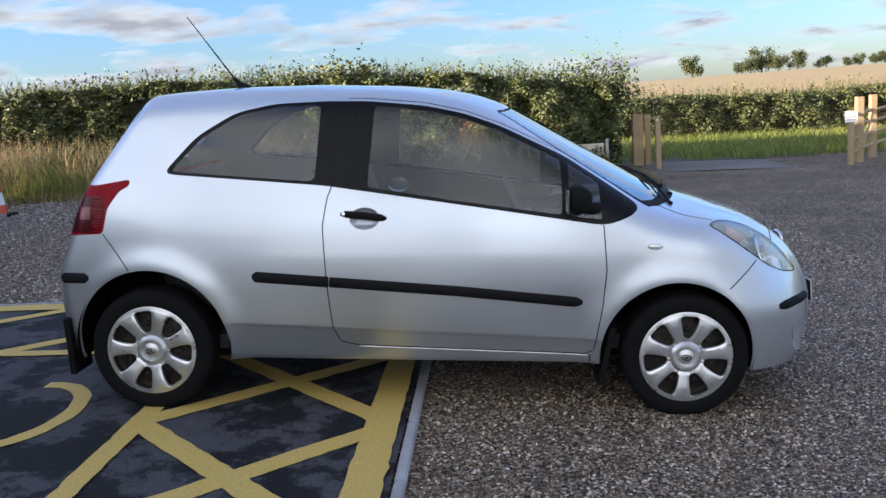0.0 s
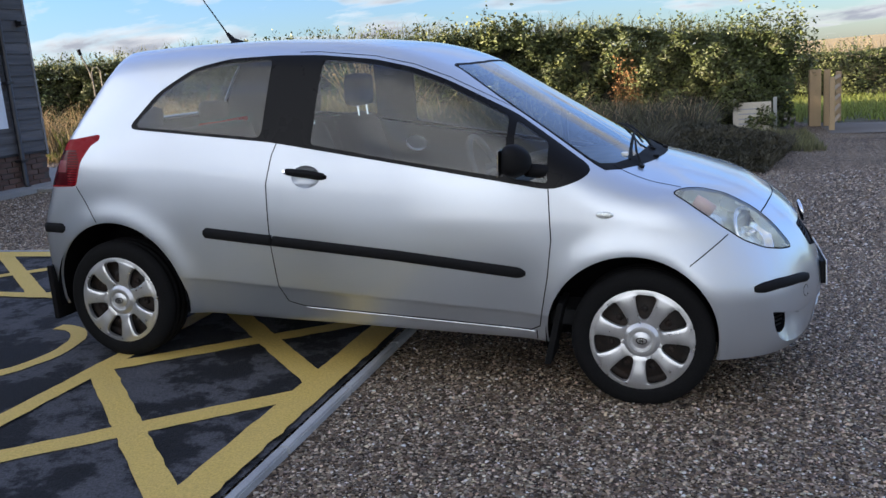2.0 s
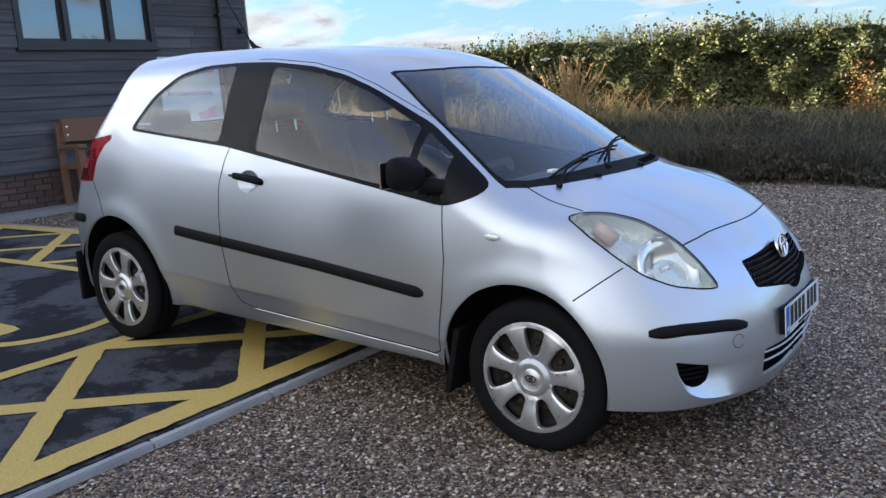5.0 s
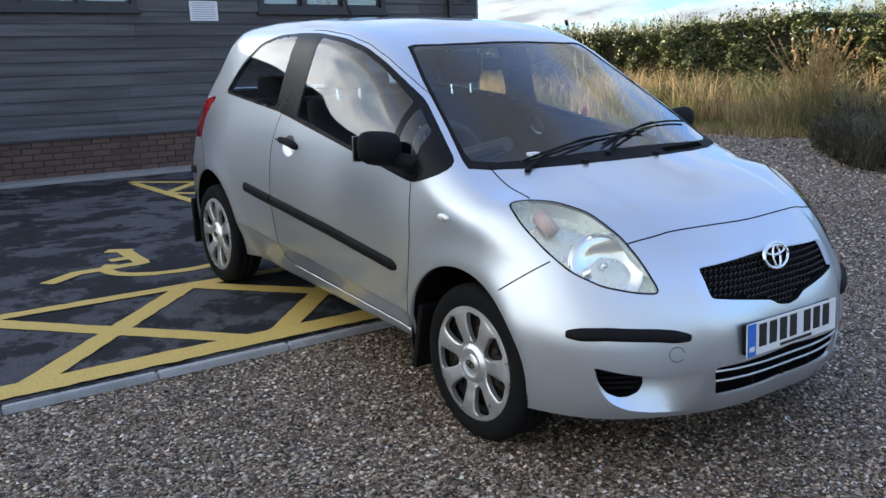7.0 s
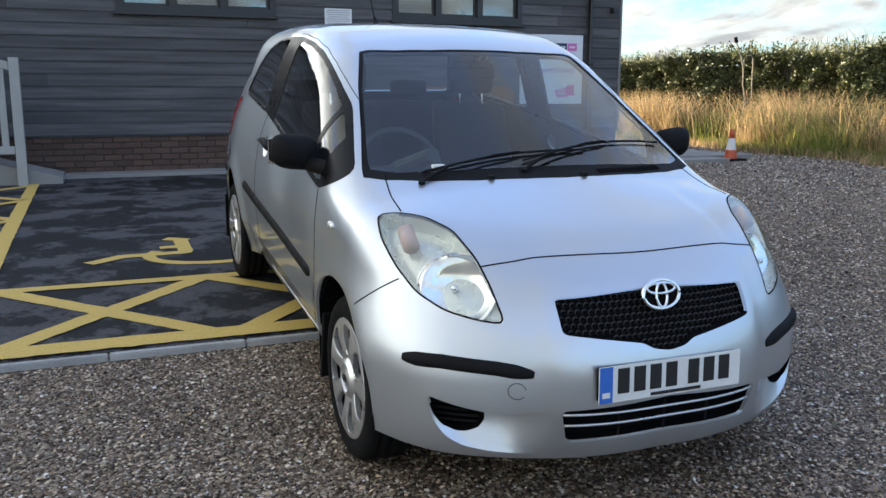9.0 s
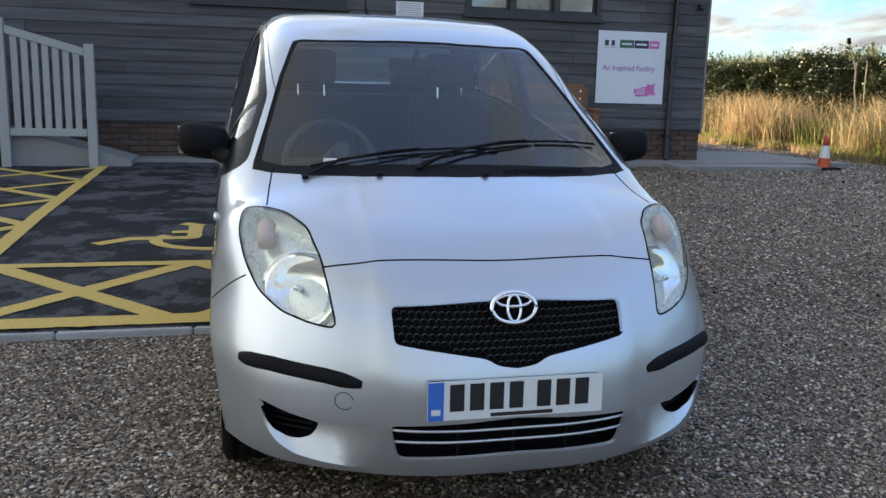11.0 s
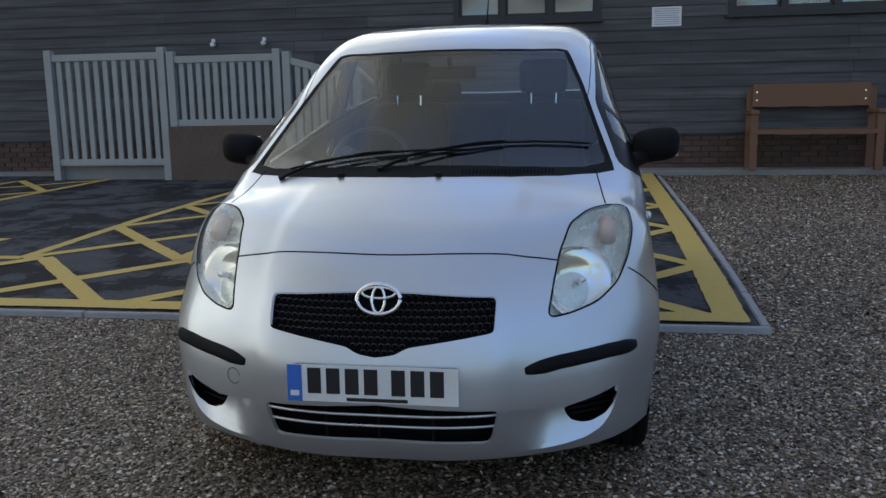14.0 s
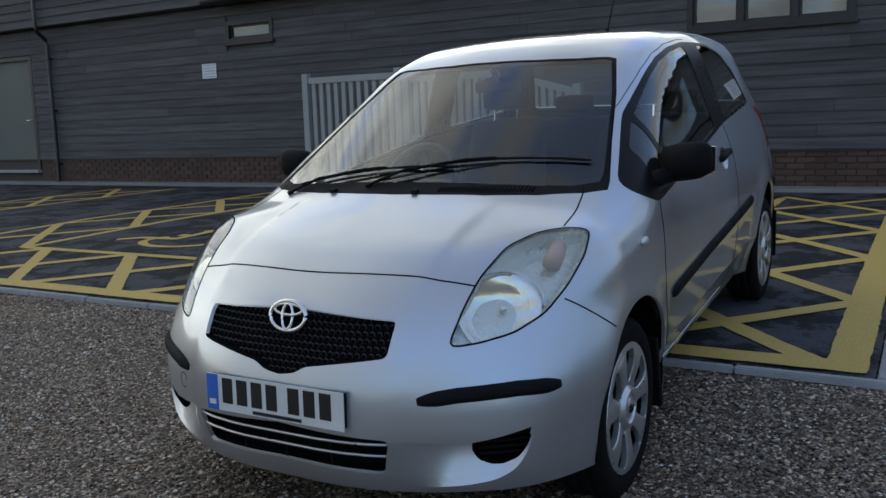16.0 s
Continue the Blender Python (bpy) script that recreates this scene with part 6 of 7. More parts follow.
meshes = [("tyre", link("tyre", tyre_mesh(), RUBBER, True), "black tyre"), ("wheel_cover", link("wheel_cover", cover_mesh(), COVER, True), "silver seven spoke wheel cover"), ("wheel_disc", link("wheel_disc", steel_mesh(), STEEL, True), "dark rusty wheel disc")]
for me in (meshes[1][1],):
    me.set_sharp_from_angle(angle=radians(38))
for cx, cz, spin in ((1.23, 0.254, 4), (-1.23, 0.288, -9)):
    for sgn in (-1, 1):
        w = new("wheel")
        w.parent = car
        w.matrix_basis = pose(cx, sgn * 0.714, cz, 0, spin, 0 if sgn < 0 else 180)
        tagged(w, "road wheel with silver cover")
        for nm, me, lb in meshes:
            ob = new(nm, me)
            ob.parent = w
            tagged(ob, lb)
        bm = bmesh.new()
        tube(bm, [(0.021 * math.cos(a), -0.0955, 0.012 * math.sin(a)) for a in np.linspace(0, math.tau, 18)], 0.0022, 5)
        tube(bm, [(0.006 * math.cos(a), -0.0955, 0.012 * math.sin(a)) for a in np.linspace(0, math.tau, 14)], 0.0018, 5)
        ob = part("hub_badge", bm, STEEL, w)

# ---- inside the car ----
part("cabin_floor", boxed(-1.5, -0.68, 0.26, 1.15, 0.68, 0.33, 0.01), CABIN, car, "dark carpet")
bm = boxed(0.72, -0.66, 0.62, 1.12, 0.66, 0.90, 0.06)
for v in bm.verts:
    if v.co.z > 0.8 and v.co.x < 0.85:
        v.co.z -= 0.02
    if v.co.z > 0.75:
        v.co.z += 0.03 * (1 - (v.co.y / 0.66) ** 2)
part("dashboard", bm, CABIN_PLASTIC, car, "dark moulded dashboard", True)
part("centre_console", boxed(0.55, -0.13, 0.34, 0.80, 0.13, 0.80, 0.03), CABIN_PLASTIC, car)


def seat(y, front=True):
    x0 = -0.18
    s = []
    bm = boxed(x0 - 0.05, y - 0.24, 0.42, x0 + 0.46, y + 0.24, 0.57, 0.05)
    s.append(("seat_cushion", bm))
    bm = boxed(x0 - 0.14, y - 0.235, 0.52, x0 + 0.0, y + 0.235, 1.10, 0.055)
    for v in bm.verts:
        v.co.x -= (v.co.z - 0.52) * 0.34
        if v.co.z > 0.95:
            v.co.y = y + (v.co.y - y) * 0.86
    s.append(("seat_back", bm))
    bm = boxed(-0.46, y - 0.125, 1.14, -0.36, y + 0.125, 1.315, 0.04)
    s.append(("headrest", bm))
    for nm, b in s:
        part(nm, b, CABIN, car, "dark cloth", True)
    for dy in (-0.065, 0.065):
        part("headrest_post", tube(bmesh.new(), [(-0.385, y + dy, 1.05), (-0.40, y + dy, 1.16)], 0.006, 8), CHROME, car, "bright headrest post")


seat(-0.36)
seat(0.36)
bm = boxed(-1.12, -0.6, 0.42, -0.68, 0.6, 0.58, 0.05)
part("rear_cushion", bm, CABIN, car, "dark cloth", True)
bm = boxed(-1.22, -0.6, 0.52, -1.08, 0.6, 1.05, 0.05)
for v in bm.verts:
    v.co.x -= (v.co.z - 0.52) * 0.25
part("rear_backrest", bm, CABIN, car, "dark cloth", True)
for y in (-0.33, 0.33):
    part("headrest", boxed(-1.36, y - 0.12, 1.07, -1.28, y + 0.12, 1.18, 0.035), CABIN, car, "", True)
wc = Vector((0.50, -0.36, 0.86))
wt = Matrix.Translation(wc) @ Matrix.Rotation(radians(-24), 4, "Y")
part("steering_wheel", tube(bmesh.new(), [wt @ Vector((0, 0.185 * math.cos(a), 0.185 * math.sin(a))) for a in np.linspace(0, math.tau, 36)], 0.015, 8), CABIN_PLASTIC, car, "dark steering wheel", True)
bm = bmesh.new()
tube(bm, [wt @ Vector((0.03, -0.18, 0.0)), wt @ Vector((0.035, 0.0, 0.0)), wt @ Vector((0.03, 0.18, 0.0))], 0.02, 8)
tube(bm, [wt @ Vector((0.035, 0, 0)), wt @ Vector((0.03, 0, -0.18))], 0.02, 8)
tube(bm, [wt @ Vector((0.01, 0, 0)), wt @ Vector((0.05, 0, 0)), wt @ Vector((0.4, 0, -0.05))], 0.05, 10, 0.6)
part("steering_column", bm, CABIN_PLASTIC, car)
part("rear_view_mirror", boxed(0.40, -0.11, 1.245, 0.425, 0.11, 1.30, 0.012), BLACK, car)
part("mirror_stalk", tube(bmesh.new(), [(0.42, 0, 1.29), (0.47, 0, 1.335)], 0.01, 6), BLACK, car)

# ---- far side: lane, verge, hedges, field ----
def strip_sheet(name, x0, x1, y0, y1, n, mat, dz, label, cat):
    ob = sheet(name, np.linspace(x0, x1, n), np.linspace(y0, y1, 6), mat, dz)
    return tagged(ob, label, cat, kind="structure")


lane = sheet("lane", spread(3.3, (60, 3.0)), np.linspace(11.4, 13.5, 4), ROAD, -0.026)
tagged(lane, "narrow worn grey lane beyond the gate", "road", kind="structure")
verge = sheet("verge_soil", spread(-40, (3.2, 4.0), (40, 4.0)), spread(13.5, (26, 2.0)), EARTH, -0.024)
tagged(verge, "rough green verge beyond the lane", "verge", kind="structure")
bed = sheet("planting_soil", spread(-30, (3.3, 1.0)), spread(8.2, (16.2, 1.0)), EARTH, -0.03)
tagged(bed, "rough soil under the hedge", "soil", kind="structure")

fx, fy = spread(-260, (300, 14)), spread(24, (320, 12))
X, Y = np.meshgrid(fx, fy, indexing="ij")
Z = -0.35 + 1.65 * np.clip((Y - 24) / 150, 0, 1) ** 0.8 + 0.15 * np.sin(X / 30) * np.clip((Y - 24) / 60, 0, 1) + 0.012 * np.clip(X - 30, 0, 80) * np.clip((Y - 24) / 150, 0, 1)
idx = np.arange(X.size).reshape(X.shape)
field = raw("stubble_field", np.stack([X, Y, Z], -1).reshape(-1, 3), np.stack([idx[:-1, :-1], idx[1:, :-1], idx[1:, 1:], idx[:-1, 1:]], -1).reshape(-1, 4), FIELD, True)
tagged(field, "rising field of pale golden stubble", "field", kind="structure")


def leaves(name, centres, size, mat, label, cat, rng, flat=0.5, long=1.5):
    """Many bent leaf blades at the centres."""
    n = len(centres)
    d = rng.standard_normal((n, 3))
    d[:, 2] *= flat
    d /= np.linalg.norm(d, axis=1)[:, None]
    e = np.cross(d, rng.standard_normal((n, 3)))
    e /= np.linalg.norm(e, axis=1)[:, None]
    s = (size * rng.uniform(0.6, 1.35, n))[:, None]
    up = np.cross(d, e) * s * 0.18
    a, b = centres - d * s * 0.5 * long, centres + d * s * 0.5 * long
    l, r = centres - e * s * 0.42 + up, centres + e * s * 0.42 + up
    v = np.stack([a, l, b, r], 1).reshape(-1, 3)
    k = np.arange(n)[:, None] * 4
    f = np.concatenate([k + [[0, 1, 2]], k + [[0, 2, 3]]], 1).reshape(-1, 3)
    ob = raw(name, v, f, mat)
    return tagged(ob, label, cat, kind="stuff")


def blades(name, bases, height, lean, width, mat, label, cat, rng, head=0.0):
    """Upright tapering blades, each of two bent pieces."""
    n = len(bases)
    h = (height * rng.uniform(0.5, 1.25, n))[:, None]
    a = rng.uniform(0, math.tau, n)
    out = np.stack([np.cos(a), np.sin(a), np.zeros(n)], 1) * (lean * rng.uniform(0.2, 1.3, n))[:, None] * h
    side = np.stack([-np.sin(a + 0.6), np.cos(a + 0.6), np.zeros(n)], 1) * width
    z = np.array([[0, 0, 1.0]])
    mid = bases + out * 0.35 + z * h * 0.6
    tip = bases + out + z * h
    v = np.stack([bases - side, bases + side, mid + side * 0.8 * (1 + head), mid - side * 0.8 * (1 + head), tip], 1).reshape(-1, 3)
    k = np.arange(n)[:, None] * 5
    f = [tuple(q) for q in (k + [[0, 1, 2, 3]]).tolist()] + [tuple(q) for q in (k + [[3, 2, 4]]).tolist()]
    ob = raw(name, v, f, mat)
    return tagged(ob, label, cat, kind="stuff")


def hedge_points(n, x0, x1, y0, y1, h, rng, seed):
    """Points in the outer shell of a hedge with an uneven top and face."""
    x = rng.uniform(x0, x1, n)
    bump = 0.5 * np.sin(x * 0.9 + seed) + 0.3 * np.sin(x * 2.3 + 2 * seed) + 0.2 * np.sin(x * 5.1 + seed)
    top = h * (1 + 0.07 * bump) - 0.05 * np.clip(x + 2.0, 0, 5) * (y0 < 20)
    u = rng.uniform(0, 1, n)
    on_top = u < 0.3
    z = np.where(on_top, top - np.abs(rng.normal(0, 0.12, n)), top * rng.uniform(0.02, 1, n) ** 0.85)
    face = y0 + 0.2 * np.sin(x * 1.3 + 1.7 * z + seed) + 0.17 * np.sin(x * 4.3 + 3.1 * z) + 0.13 * np.sin(7.1 * x - 6.3 * z + seed) + 0.08 * np.sin(13.0 * x + 9.0 * z) + 0.25 * (z / h) ** 2
    y = np.where(on_top, rng.uniform(y0 + 0.2, y1, n), face + np.abs(rng.normal(0, 0.10, n)))
    return np.stack([x, y, lie(x) - 0.03 + z], 1)


rng = np.random.default_rng(11)
HEDGES = [("hedge", -27.0, 3.0, 12.2, 13.7, 1.88, 1.0, 170000), ("hedge", 2.0, 34.0, 20.6, 22.2, 1.22, 3.0, 60000)]
for nm, x0, x1, y0, y1, h, sd, n in HEDGES:
    hd = thing(nm, (x0 + x1) / 2, y0, float(lie((x0 + x1) / 2)) - 0.03, "dense clipped field hedge of dark and olive leaves", "hedge", "field hedges")
    hd["kind"] = "stuff"
    inv = hd.matrix_world.inverted()
    pts = hedge_points(n, x0, x1, y0, y1, h, rng, sd)
    half = rng.uniform(0, 1, n) < 0.5
    for sel, mt, lb in ((half, LEAF, "olive green leaves"), (~half, LEAFDARK, "dark green leaves")):
        ob = leaves("foliage", pts[sel], 0.055, mt, lb, "foliage", rng)
        ob.parent = hd
        ob.matrix_parent_inverse = inv
        del ob["category"]
    # solid core behind the leaves, its dark colour standing in for inner shade
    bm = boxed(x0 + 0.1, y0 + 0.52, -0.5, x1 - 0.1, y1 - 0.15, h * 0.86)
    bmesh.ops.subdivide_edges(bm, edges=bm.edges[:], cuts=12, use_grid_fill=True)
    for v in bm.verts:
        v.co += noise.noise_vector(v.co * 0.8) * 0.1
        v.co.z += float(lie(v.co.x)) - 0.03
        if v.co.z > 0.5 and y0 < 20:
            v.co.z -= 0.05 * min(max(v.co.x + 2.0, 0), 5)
    core = part("shade_core", bm, HEDGE_SHADE, hd, "solid dark core standing in for the shade inside the hedge")
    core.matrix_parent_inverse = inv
    # long shoots above the clipped top
    m_ = 2600 if sd == 1.0 else 1500
    bx = rng.uniform(x0, x1, m_)
    bases = np.stack([bx, rng.uniform(y0 + 0.2, y1, m_), lie(bx) + (h - 0.05 * np.clip(bx + 2.0, 0, 5) * (y0 < 20)) * 0.92], 1)
    sh = blades("shoots", bases, 0.30, 0.6, 0.003, SHOOT, "thin dry stalks standing above the hedge", "stalks", rng, head=1.2)
    sh.parent = hd
    sh.matrix_parent_inverse = inv
    del sh["category"]
    m_ = 1900 if sd == 1.0 else 1100
    bx = rng.uniform(x0, x1, m_)
    bx = bx[np.sin(1.1 * bx + sd) + 0.6 * np.sin(2.7 * bx) > -0.5]
    bases = np.stack([bx, rng.uniform(y0 + 0.3, y1, len(bx)), lie(bx) + (h - 0.05 * np.clip(bx + 2.0, 0, 5) * (y0 < 20)) * 0.92], 1)
    sh = blades("seed_stalks", bases, 0.46, 0.75, 0.0022, SHOOT if sd == 1.0 else STRAW, "tall pale seeding grass standing through the hedge", "stalks", rng, head=2.2)
    sh.parent = hd
    sh.matrix_parent_inverse = inv
    del sh["category"]
    # leafy sprigs that break the outline
    m_ = 1500 if sd == 1.0 else 700
    bx = rng.uniform(x0, x1, m_)
    by = rng.uniform(y0 + 0.2, y1, m_)
    k_ = np.repeat(np.arange(m_), 16)
    hz = (0.10 + 0.34 * rng.uniform(0, 1, m_) ** 2)[k_] * np.tile(np.linspace(0, 1, 16), m_)
    top = (h * (1 + 0.03 * np.sin(bx * 0.9 + sd)) - 0.05 * np.clip(bx + 2.0, 0, 5) * (y0 < 20)) * 0.95
    sp_ = np.stack([bx[k_], by[k_], (lie(bx) - 0.03 + top)[k_] + hz], 1) + rng.normal(0, 0.028, (len(k_), 3))
    sg_ = leaves("sprigs", sp_, 0.042, LEAF, "loose leafy sprigs above the hedge", "foliage", rng, flat=1.2)
    sg_.parent = hd
    sg_.matrix_parent_inverse = inv
    del sg_["category"]

# taller leafy growth in the hedge
n = 6500
c = rng.uniform(0, 1, (16, 3)) * [2.4, 0.7, 0.4] + [-4.0, 12.3, 1.45]
pts = c[rng.integers(0, 16, n)] + rng.standard_normal((n, 3)) * [0.11, 0.1, 0.22]
pts = pts[pts[:, 2] > 1.6]
leaves("tall_hedge_growth", pts, 0.06, LEAF, "taller leafy shoots growing out of the hedge top", "shrub", rng)
n = 3000
c = rng.uniform(0, 1, (14, 3)) * [1.3, 0.8, 0.5] + [2.1, 12.4, 1.05]
pts = c[rng.integers(0, 14, n)] + rng.standard_normal((n, 3)) * [0.10, 0.1, 0.26]
leaves("tall_hedge_growth", pts, 0.05, LEAF, "thin grey green shoots growing by the gate", "shrub", rng)

# dry grass in front of the hedge
def patch(n, x0, x1, y0, y1, edge=0.3):
    x = rng.uniform(x0, x1, n)
    y = rng.uniform(y0, y1, n) + edge * np.sin(x * 1.7) + 0.12 * np.sin(x * 6.1)
    return np.stack([x, y, lie(x) - 0.03], 1)


blades("dry_grass", patch(36000, -30, -3.2, 9.7, 12.4), 0.54, 0.9, 0.0042, STRAW, "rough band of tall dry grass before the hedge", "grass", rng, head=0.4)
for mt, many, tall, nm, lb in ((STRAW, 26, 0.95, "dry_grass", "taller clumps of tan dry grass"), (GRASS, 22, 0.6, "grass_clumps", "yellow green clumps among the dry grass"), (SHOOT, 26, 0.85, "weed_stalks", "grey green weed stalks among the dry grass"), (SCRUB, 14, 0.7, "dark_weeds", "dark weeds among the dry grass")):
    mids = np.stack([rng.uniform(-17, -3.6, many), rng.uniform(9.7, 11.6, many), np.zeros(many)], 1)
    spots = mids[rng.integers(0, many, many * 170)] + rng.standard_normal((many * 170, 3)) * [0.38, 0.25, 0]
    spots[:, 2] = lie(spots[:, 0]) - 0.03
    blades(nm, spots, tall, 0.75, 0.0045, mt, lb, "grass", rng, head=0.5)
blades("dry_grass_edge", patch(5000, -20, -3.2, 9.0, 9.7, 0.25), 0.17, 0.9, 0.006, STRAW, "short tan grass where the gravel ends", "grass", rng)
for mt, cnt, hgt in ((SHOOT, 3000, 0.6), (SCRUB, 15000, 0.52), (STRAW, 1200, 0.66)):
    blades("dusky_grass", patch(cnt, -3.4, 1.5, 9.0, 11.9), hgt, 0.95, 0.0038, mt, "rough band of tall dusky grass before the hedge", "grass", rng, head=0.4)
x = rng.uniform(-3.4, 1.5, 9000)
y = rng.uniform(8.9, 11.9, 9000)
leaves("tangled_weeds", np.stack([x, y, lie(x) + 0.62 * (0.6 + 0.4 * np.sin(2.1 * x + y)) * rng.uniform(0, 1, 9000)], 1), 0.05, SCRUB, "tangled dusky weeds before the hedge", "weeds", rng, flat=1.4, long=2.0)
blades("dusky_grass", patch(5000, 1.6, 3.1, 9.0, 11.7), 0.12, 0.5, 0.006, SHOOT, "short dusky grass in front of the white board", "grass", rng)
blades("grass_edge", patch(16000, -30, -3.0, 9.25, 9.9, 0.22), 0.19, 1.0, 0.005, GRASS, "green grass along the gravel's edge", "grass", rng)
blades("verge_grass", patch(30000, 3.2, 30.0, 13.6, 20.8, 0.1), 0.22, 0.7, 0.012, GRASS, "green grass verge beyond the lane", "grass", rng)


def plume_clump(x, y, n):
    """Arching straw stalks from one root, each with a feathery head."""
    a = rng.uniform(0, math.tau, n)
    lean = np.abs(rng.normal(0, 0.30, n)) + 0.03
    h = rng.uniform(1.05, 1.62, n)
    root_ = np.stack([x + 0.10 * rng.standard_normal(n), y + 0.10 * rng.standard_normal(n), np.full(n, float(lie(x)) - 0.03)], 1)
    out = np.stack([np.cos(a), np.sin(a), np.zeros(n)], 1) * lean[:, None]
    bm = bmesh.new()
    tips = []
    for k in range(n):
        pts = [root_[k] + out[k] * t ** 1.6 * h[k] + np.array([0, 0, h[k] * (t - 0.12 * lean[k] * t * t)]) for t in (0, 0.35, 0.7, 1.0)]
        tube(bm, pts, 0.0075, 3, 0.45)
        d = pts[3] - pts[2]
        t = rng.uniform(0.3, 1.1, 13)[:, None]
        tips.append(pts[2] + d * t + rng.standard_normal((13, 3)) * 0.018 * (1.3 - t))
    stalks = new("plume_grass", link("plume_grass", bm, REED))
    tagged(stalks, "tall straw coloured plume grass clump", "grass", kind="stuff")
    leaves("grass_plumes", np.concatenate(tips), 0.026, PLUME, "feathery tan seed heads of the plume grass", "grass", rng, flat=1.6, long=2.6)


plume_clump(-4.12, 10.0, 80)

c = rng.uniform(0, 1, (10, 3)) * [0.5, 0.4, 0.85] + [-0.1, 11.6, 0.35]
pts = c[rng.integers(0, 10, 800)] + rng.standard_normal((800, 3)) * [0.07, 0.1, 0.16]
leaves("rust_shrub", pts, 0.035, RUST, "small shrub of rusty orange leaves before the hedge", "shrub", rng)

# low dark shrubs in the bed nearest the gravel
n = 48000
x = rng.uniform(-3.0, 3.0, n)
y = rng.uniform(6.5, 9.4, n) + 0.25 * np.sin(2.1 * x)
hh = 0.42 * (0.7 + 0.3 * np.sin(2.6 * x + 1.2 * y)) * np.clip((y - 6.2) / 0.7, 0.25, 1)
pts = np.stack([x, y, lie(x) - 0.03 + hh * rng.uniform(0, 1, n) ** 0.6], 1)
pts = pts[(pts[:, 0] < 2.2 + 0.2 * (pts[:, 1] - 6.5)) & (pts[:, 0] > -4.2 + 0.9 * (9.4 - pts[:, 1]))]
leaves("low_shrubs", pts, 0.031, SCRUB, "bed of low dusky grey green shrubs", "shrub", rng, flat=1.5, long=2.2)
st_ = patch(15000, -3.0, 2.9, 6.7, 9.4)
st_ = st_[(st_[:, 0] < 2.2 + 0.2 * (st_[:, 1] - 6.5)) & (st_[:, 0] > -4.2 + 0.9 * (9.4 - st_[:, 1]))]
for sel, hgt, mt in ((st_[:, 0] < 1.0, 0.5, SCRUB), (st_[:, 0] >= 1.0, 0.3, SCRUB), ((st_[:, 0] < 1.0) & (st_[:, 1] > 7.6) & (np.arange(len(st_)) % 4 == 0), 0.5, SHOOT)):
    blades("shrub_stalks", st_[sel], hgt * 0.9, 0.9, 0.0034, mt, "thin dusky stalks among the low shrubs", "shrub", rng, head=0.5)


# skyline trees
def tree(x, y, h, seed):
    r2 = np.random.default_rng(seed)
    z0 = float(np.interp(y, fy, Z[np.abs(fx - x).argmin()]))
    t = thing("tree", x, y, z0 - 0.2, "dark round headed tree on the skyline of the field", "tree", "skyline trees")
    bm = tube(bmesh.new(), [(0, 0, 0), (0.1, 0, h * 0.25), (0, 0.1, h * 0.55)], h * 0.035, 8, 0.5)
    for k in range(5):
        a = k * 1.3
        tube(bm, [(0, 0, h * 0.3), (h * 0.13 * math.cos(a), h * 0.13 * math.sin(a), h * 0.5), (h * 0.24 * math.cos(a), h * 0.24 * math.sin(a), h * 0.66)], h * 0.012, 6, 0.4)
    part("trunk", bm, BARK, t)
    c = r2.uniform(-1, 1, (14, 3)) * [h * 0.36, h * 0.3, h * 0.26] + [0, 0, h * 0.52]
    p = c[r2.integers(0, 14, 2200)] + r2.standard_normal((2200, 3)) * h * 0.095
    p = p[p[:, 2] > 0.05 * h]
    ob = leaves("crown", p, h * 0.05, LEAFDARK, "uneven crown of dark leaves", "foliage", r2, flat=1.0)
    ob.parent = t
    del ob["category"]


for i, (x, y, h) in enumerate(((46, 190, 5.4), (56, 191, 3.0), (58.5, 190, 3.8), (61.5, 192, 6.0), (64.5, 190, 4.2), (68.5, 190, 4.6), (73, 190, 2.6), (75, 191, 2.9), (79, 190, 2.4), (82, 191, 3.0), (85, 190, 2.8), (87, 190, 3.4), (90, 191, 3.0))):
    tree(x, y, h, 40 + i)

# ---- gate, fence, boards ----
gp = thing("gate_post", 3.42, 12.9, float(lie(3.4)) - 0.03, "square sawn timber gate post", "post")
part("shaft", boxed(-0.12, -0.1, -0.2, 0.08, 0.1, 1.02, 0.012), POSTWOOD, gp)
part("back_plank", boxed(0.13, -0.03, 0.0, 0.24, 0.03, 1.0, 0.01), POSTWOOD, gp)
gt = thing("field_gate", 3.75, 12.9, float(lie(3.8)) - 0.03, "weathered timber gate standing open beside its post", "gate")
part("hanging_stile", boxed(0.0, -0.04, 0.1, 0.09, 0.04, 0.98, 0.006), POSTWOOD, gt)
part("closing_stile", boxed(-0.32, -1.78, 0.1, -0.24, -1.70, 0.95, 0.006), POSTWOOD, gt)
for z in (0.2, 0.38, 0.56, 0.74, 0.9):
    bm = bmesh.new()
    tube(bm, [(0.05, -0.04, z), (-0.28, -1.74, z)], 0.035, 4)
    part("rail", bm, POSTWOOD, gt)
fc = thing("timber_fence", 6.95, 11.4, float(lie(7.0)) - 0.03, "pale timber post and rail fence with a braced end", "fence")
for x, y, h, r in ((0, 0, 0.98, 0.045), (0.32, 0.42, 1.2, 0.065), (0.9, 1.2, 1.2, 0.06), (1.8, 2.4, 1.15, 0.06), (2.7, 3.6, 1.15, 0.06)):
    part("post", boxed(x - r, y - r, -0.2, x + r, y + r, h, 0.01), POSTWOOD, fc)
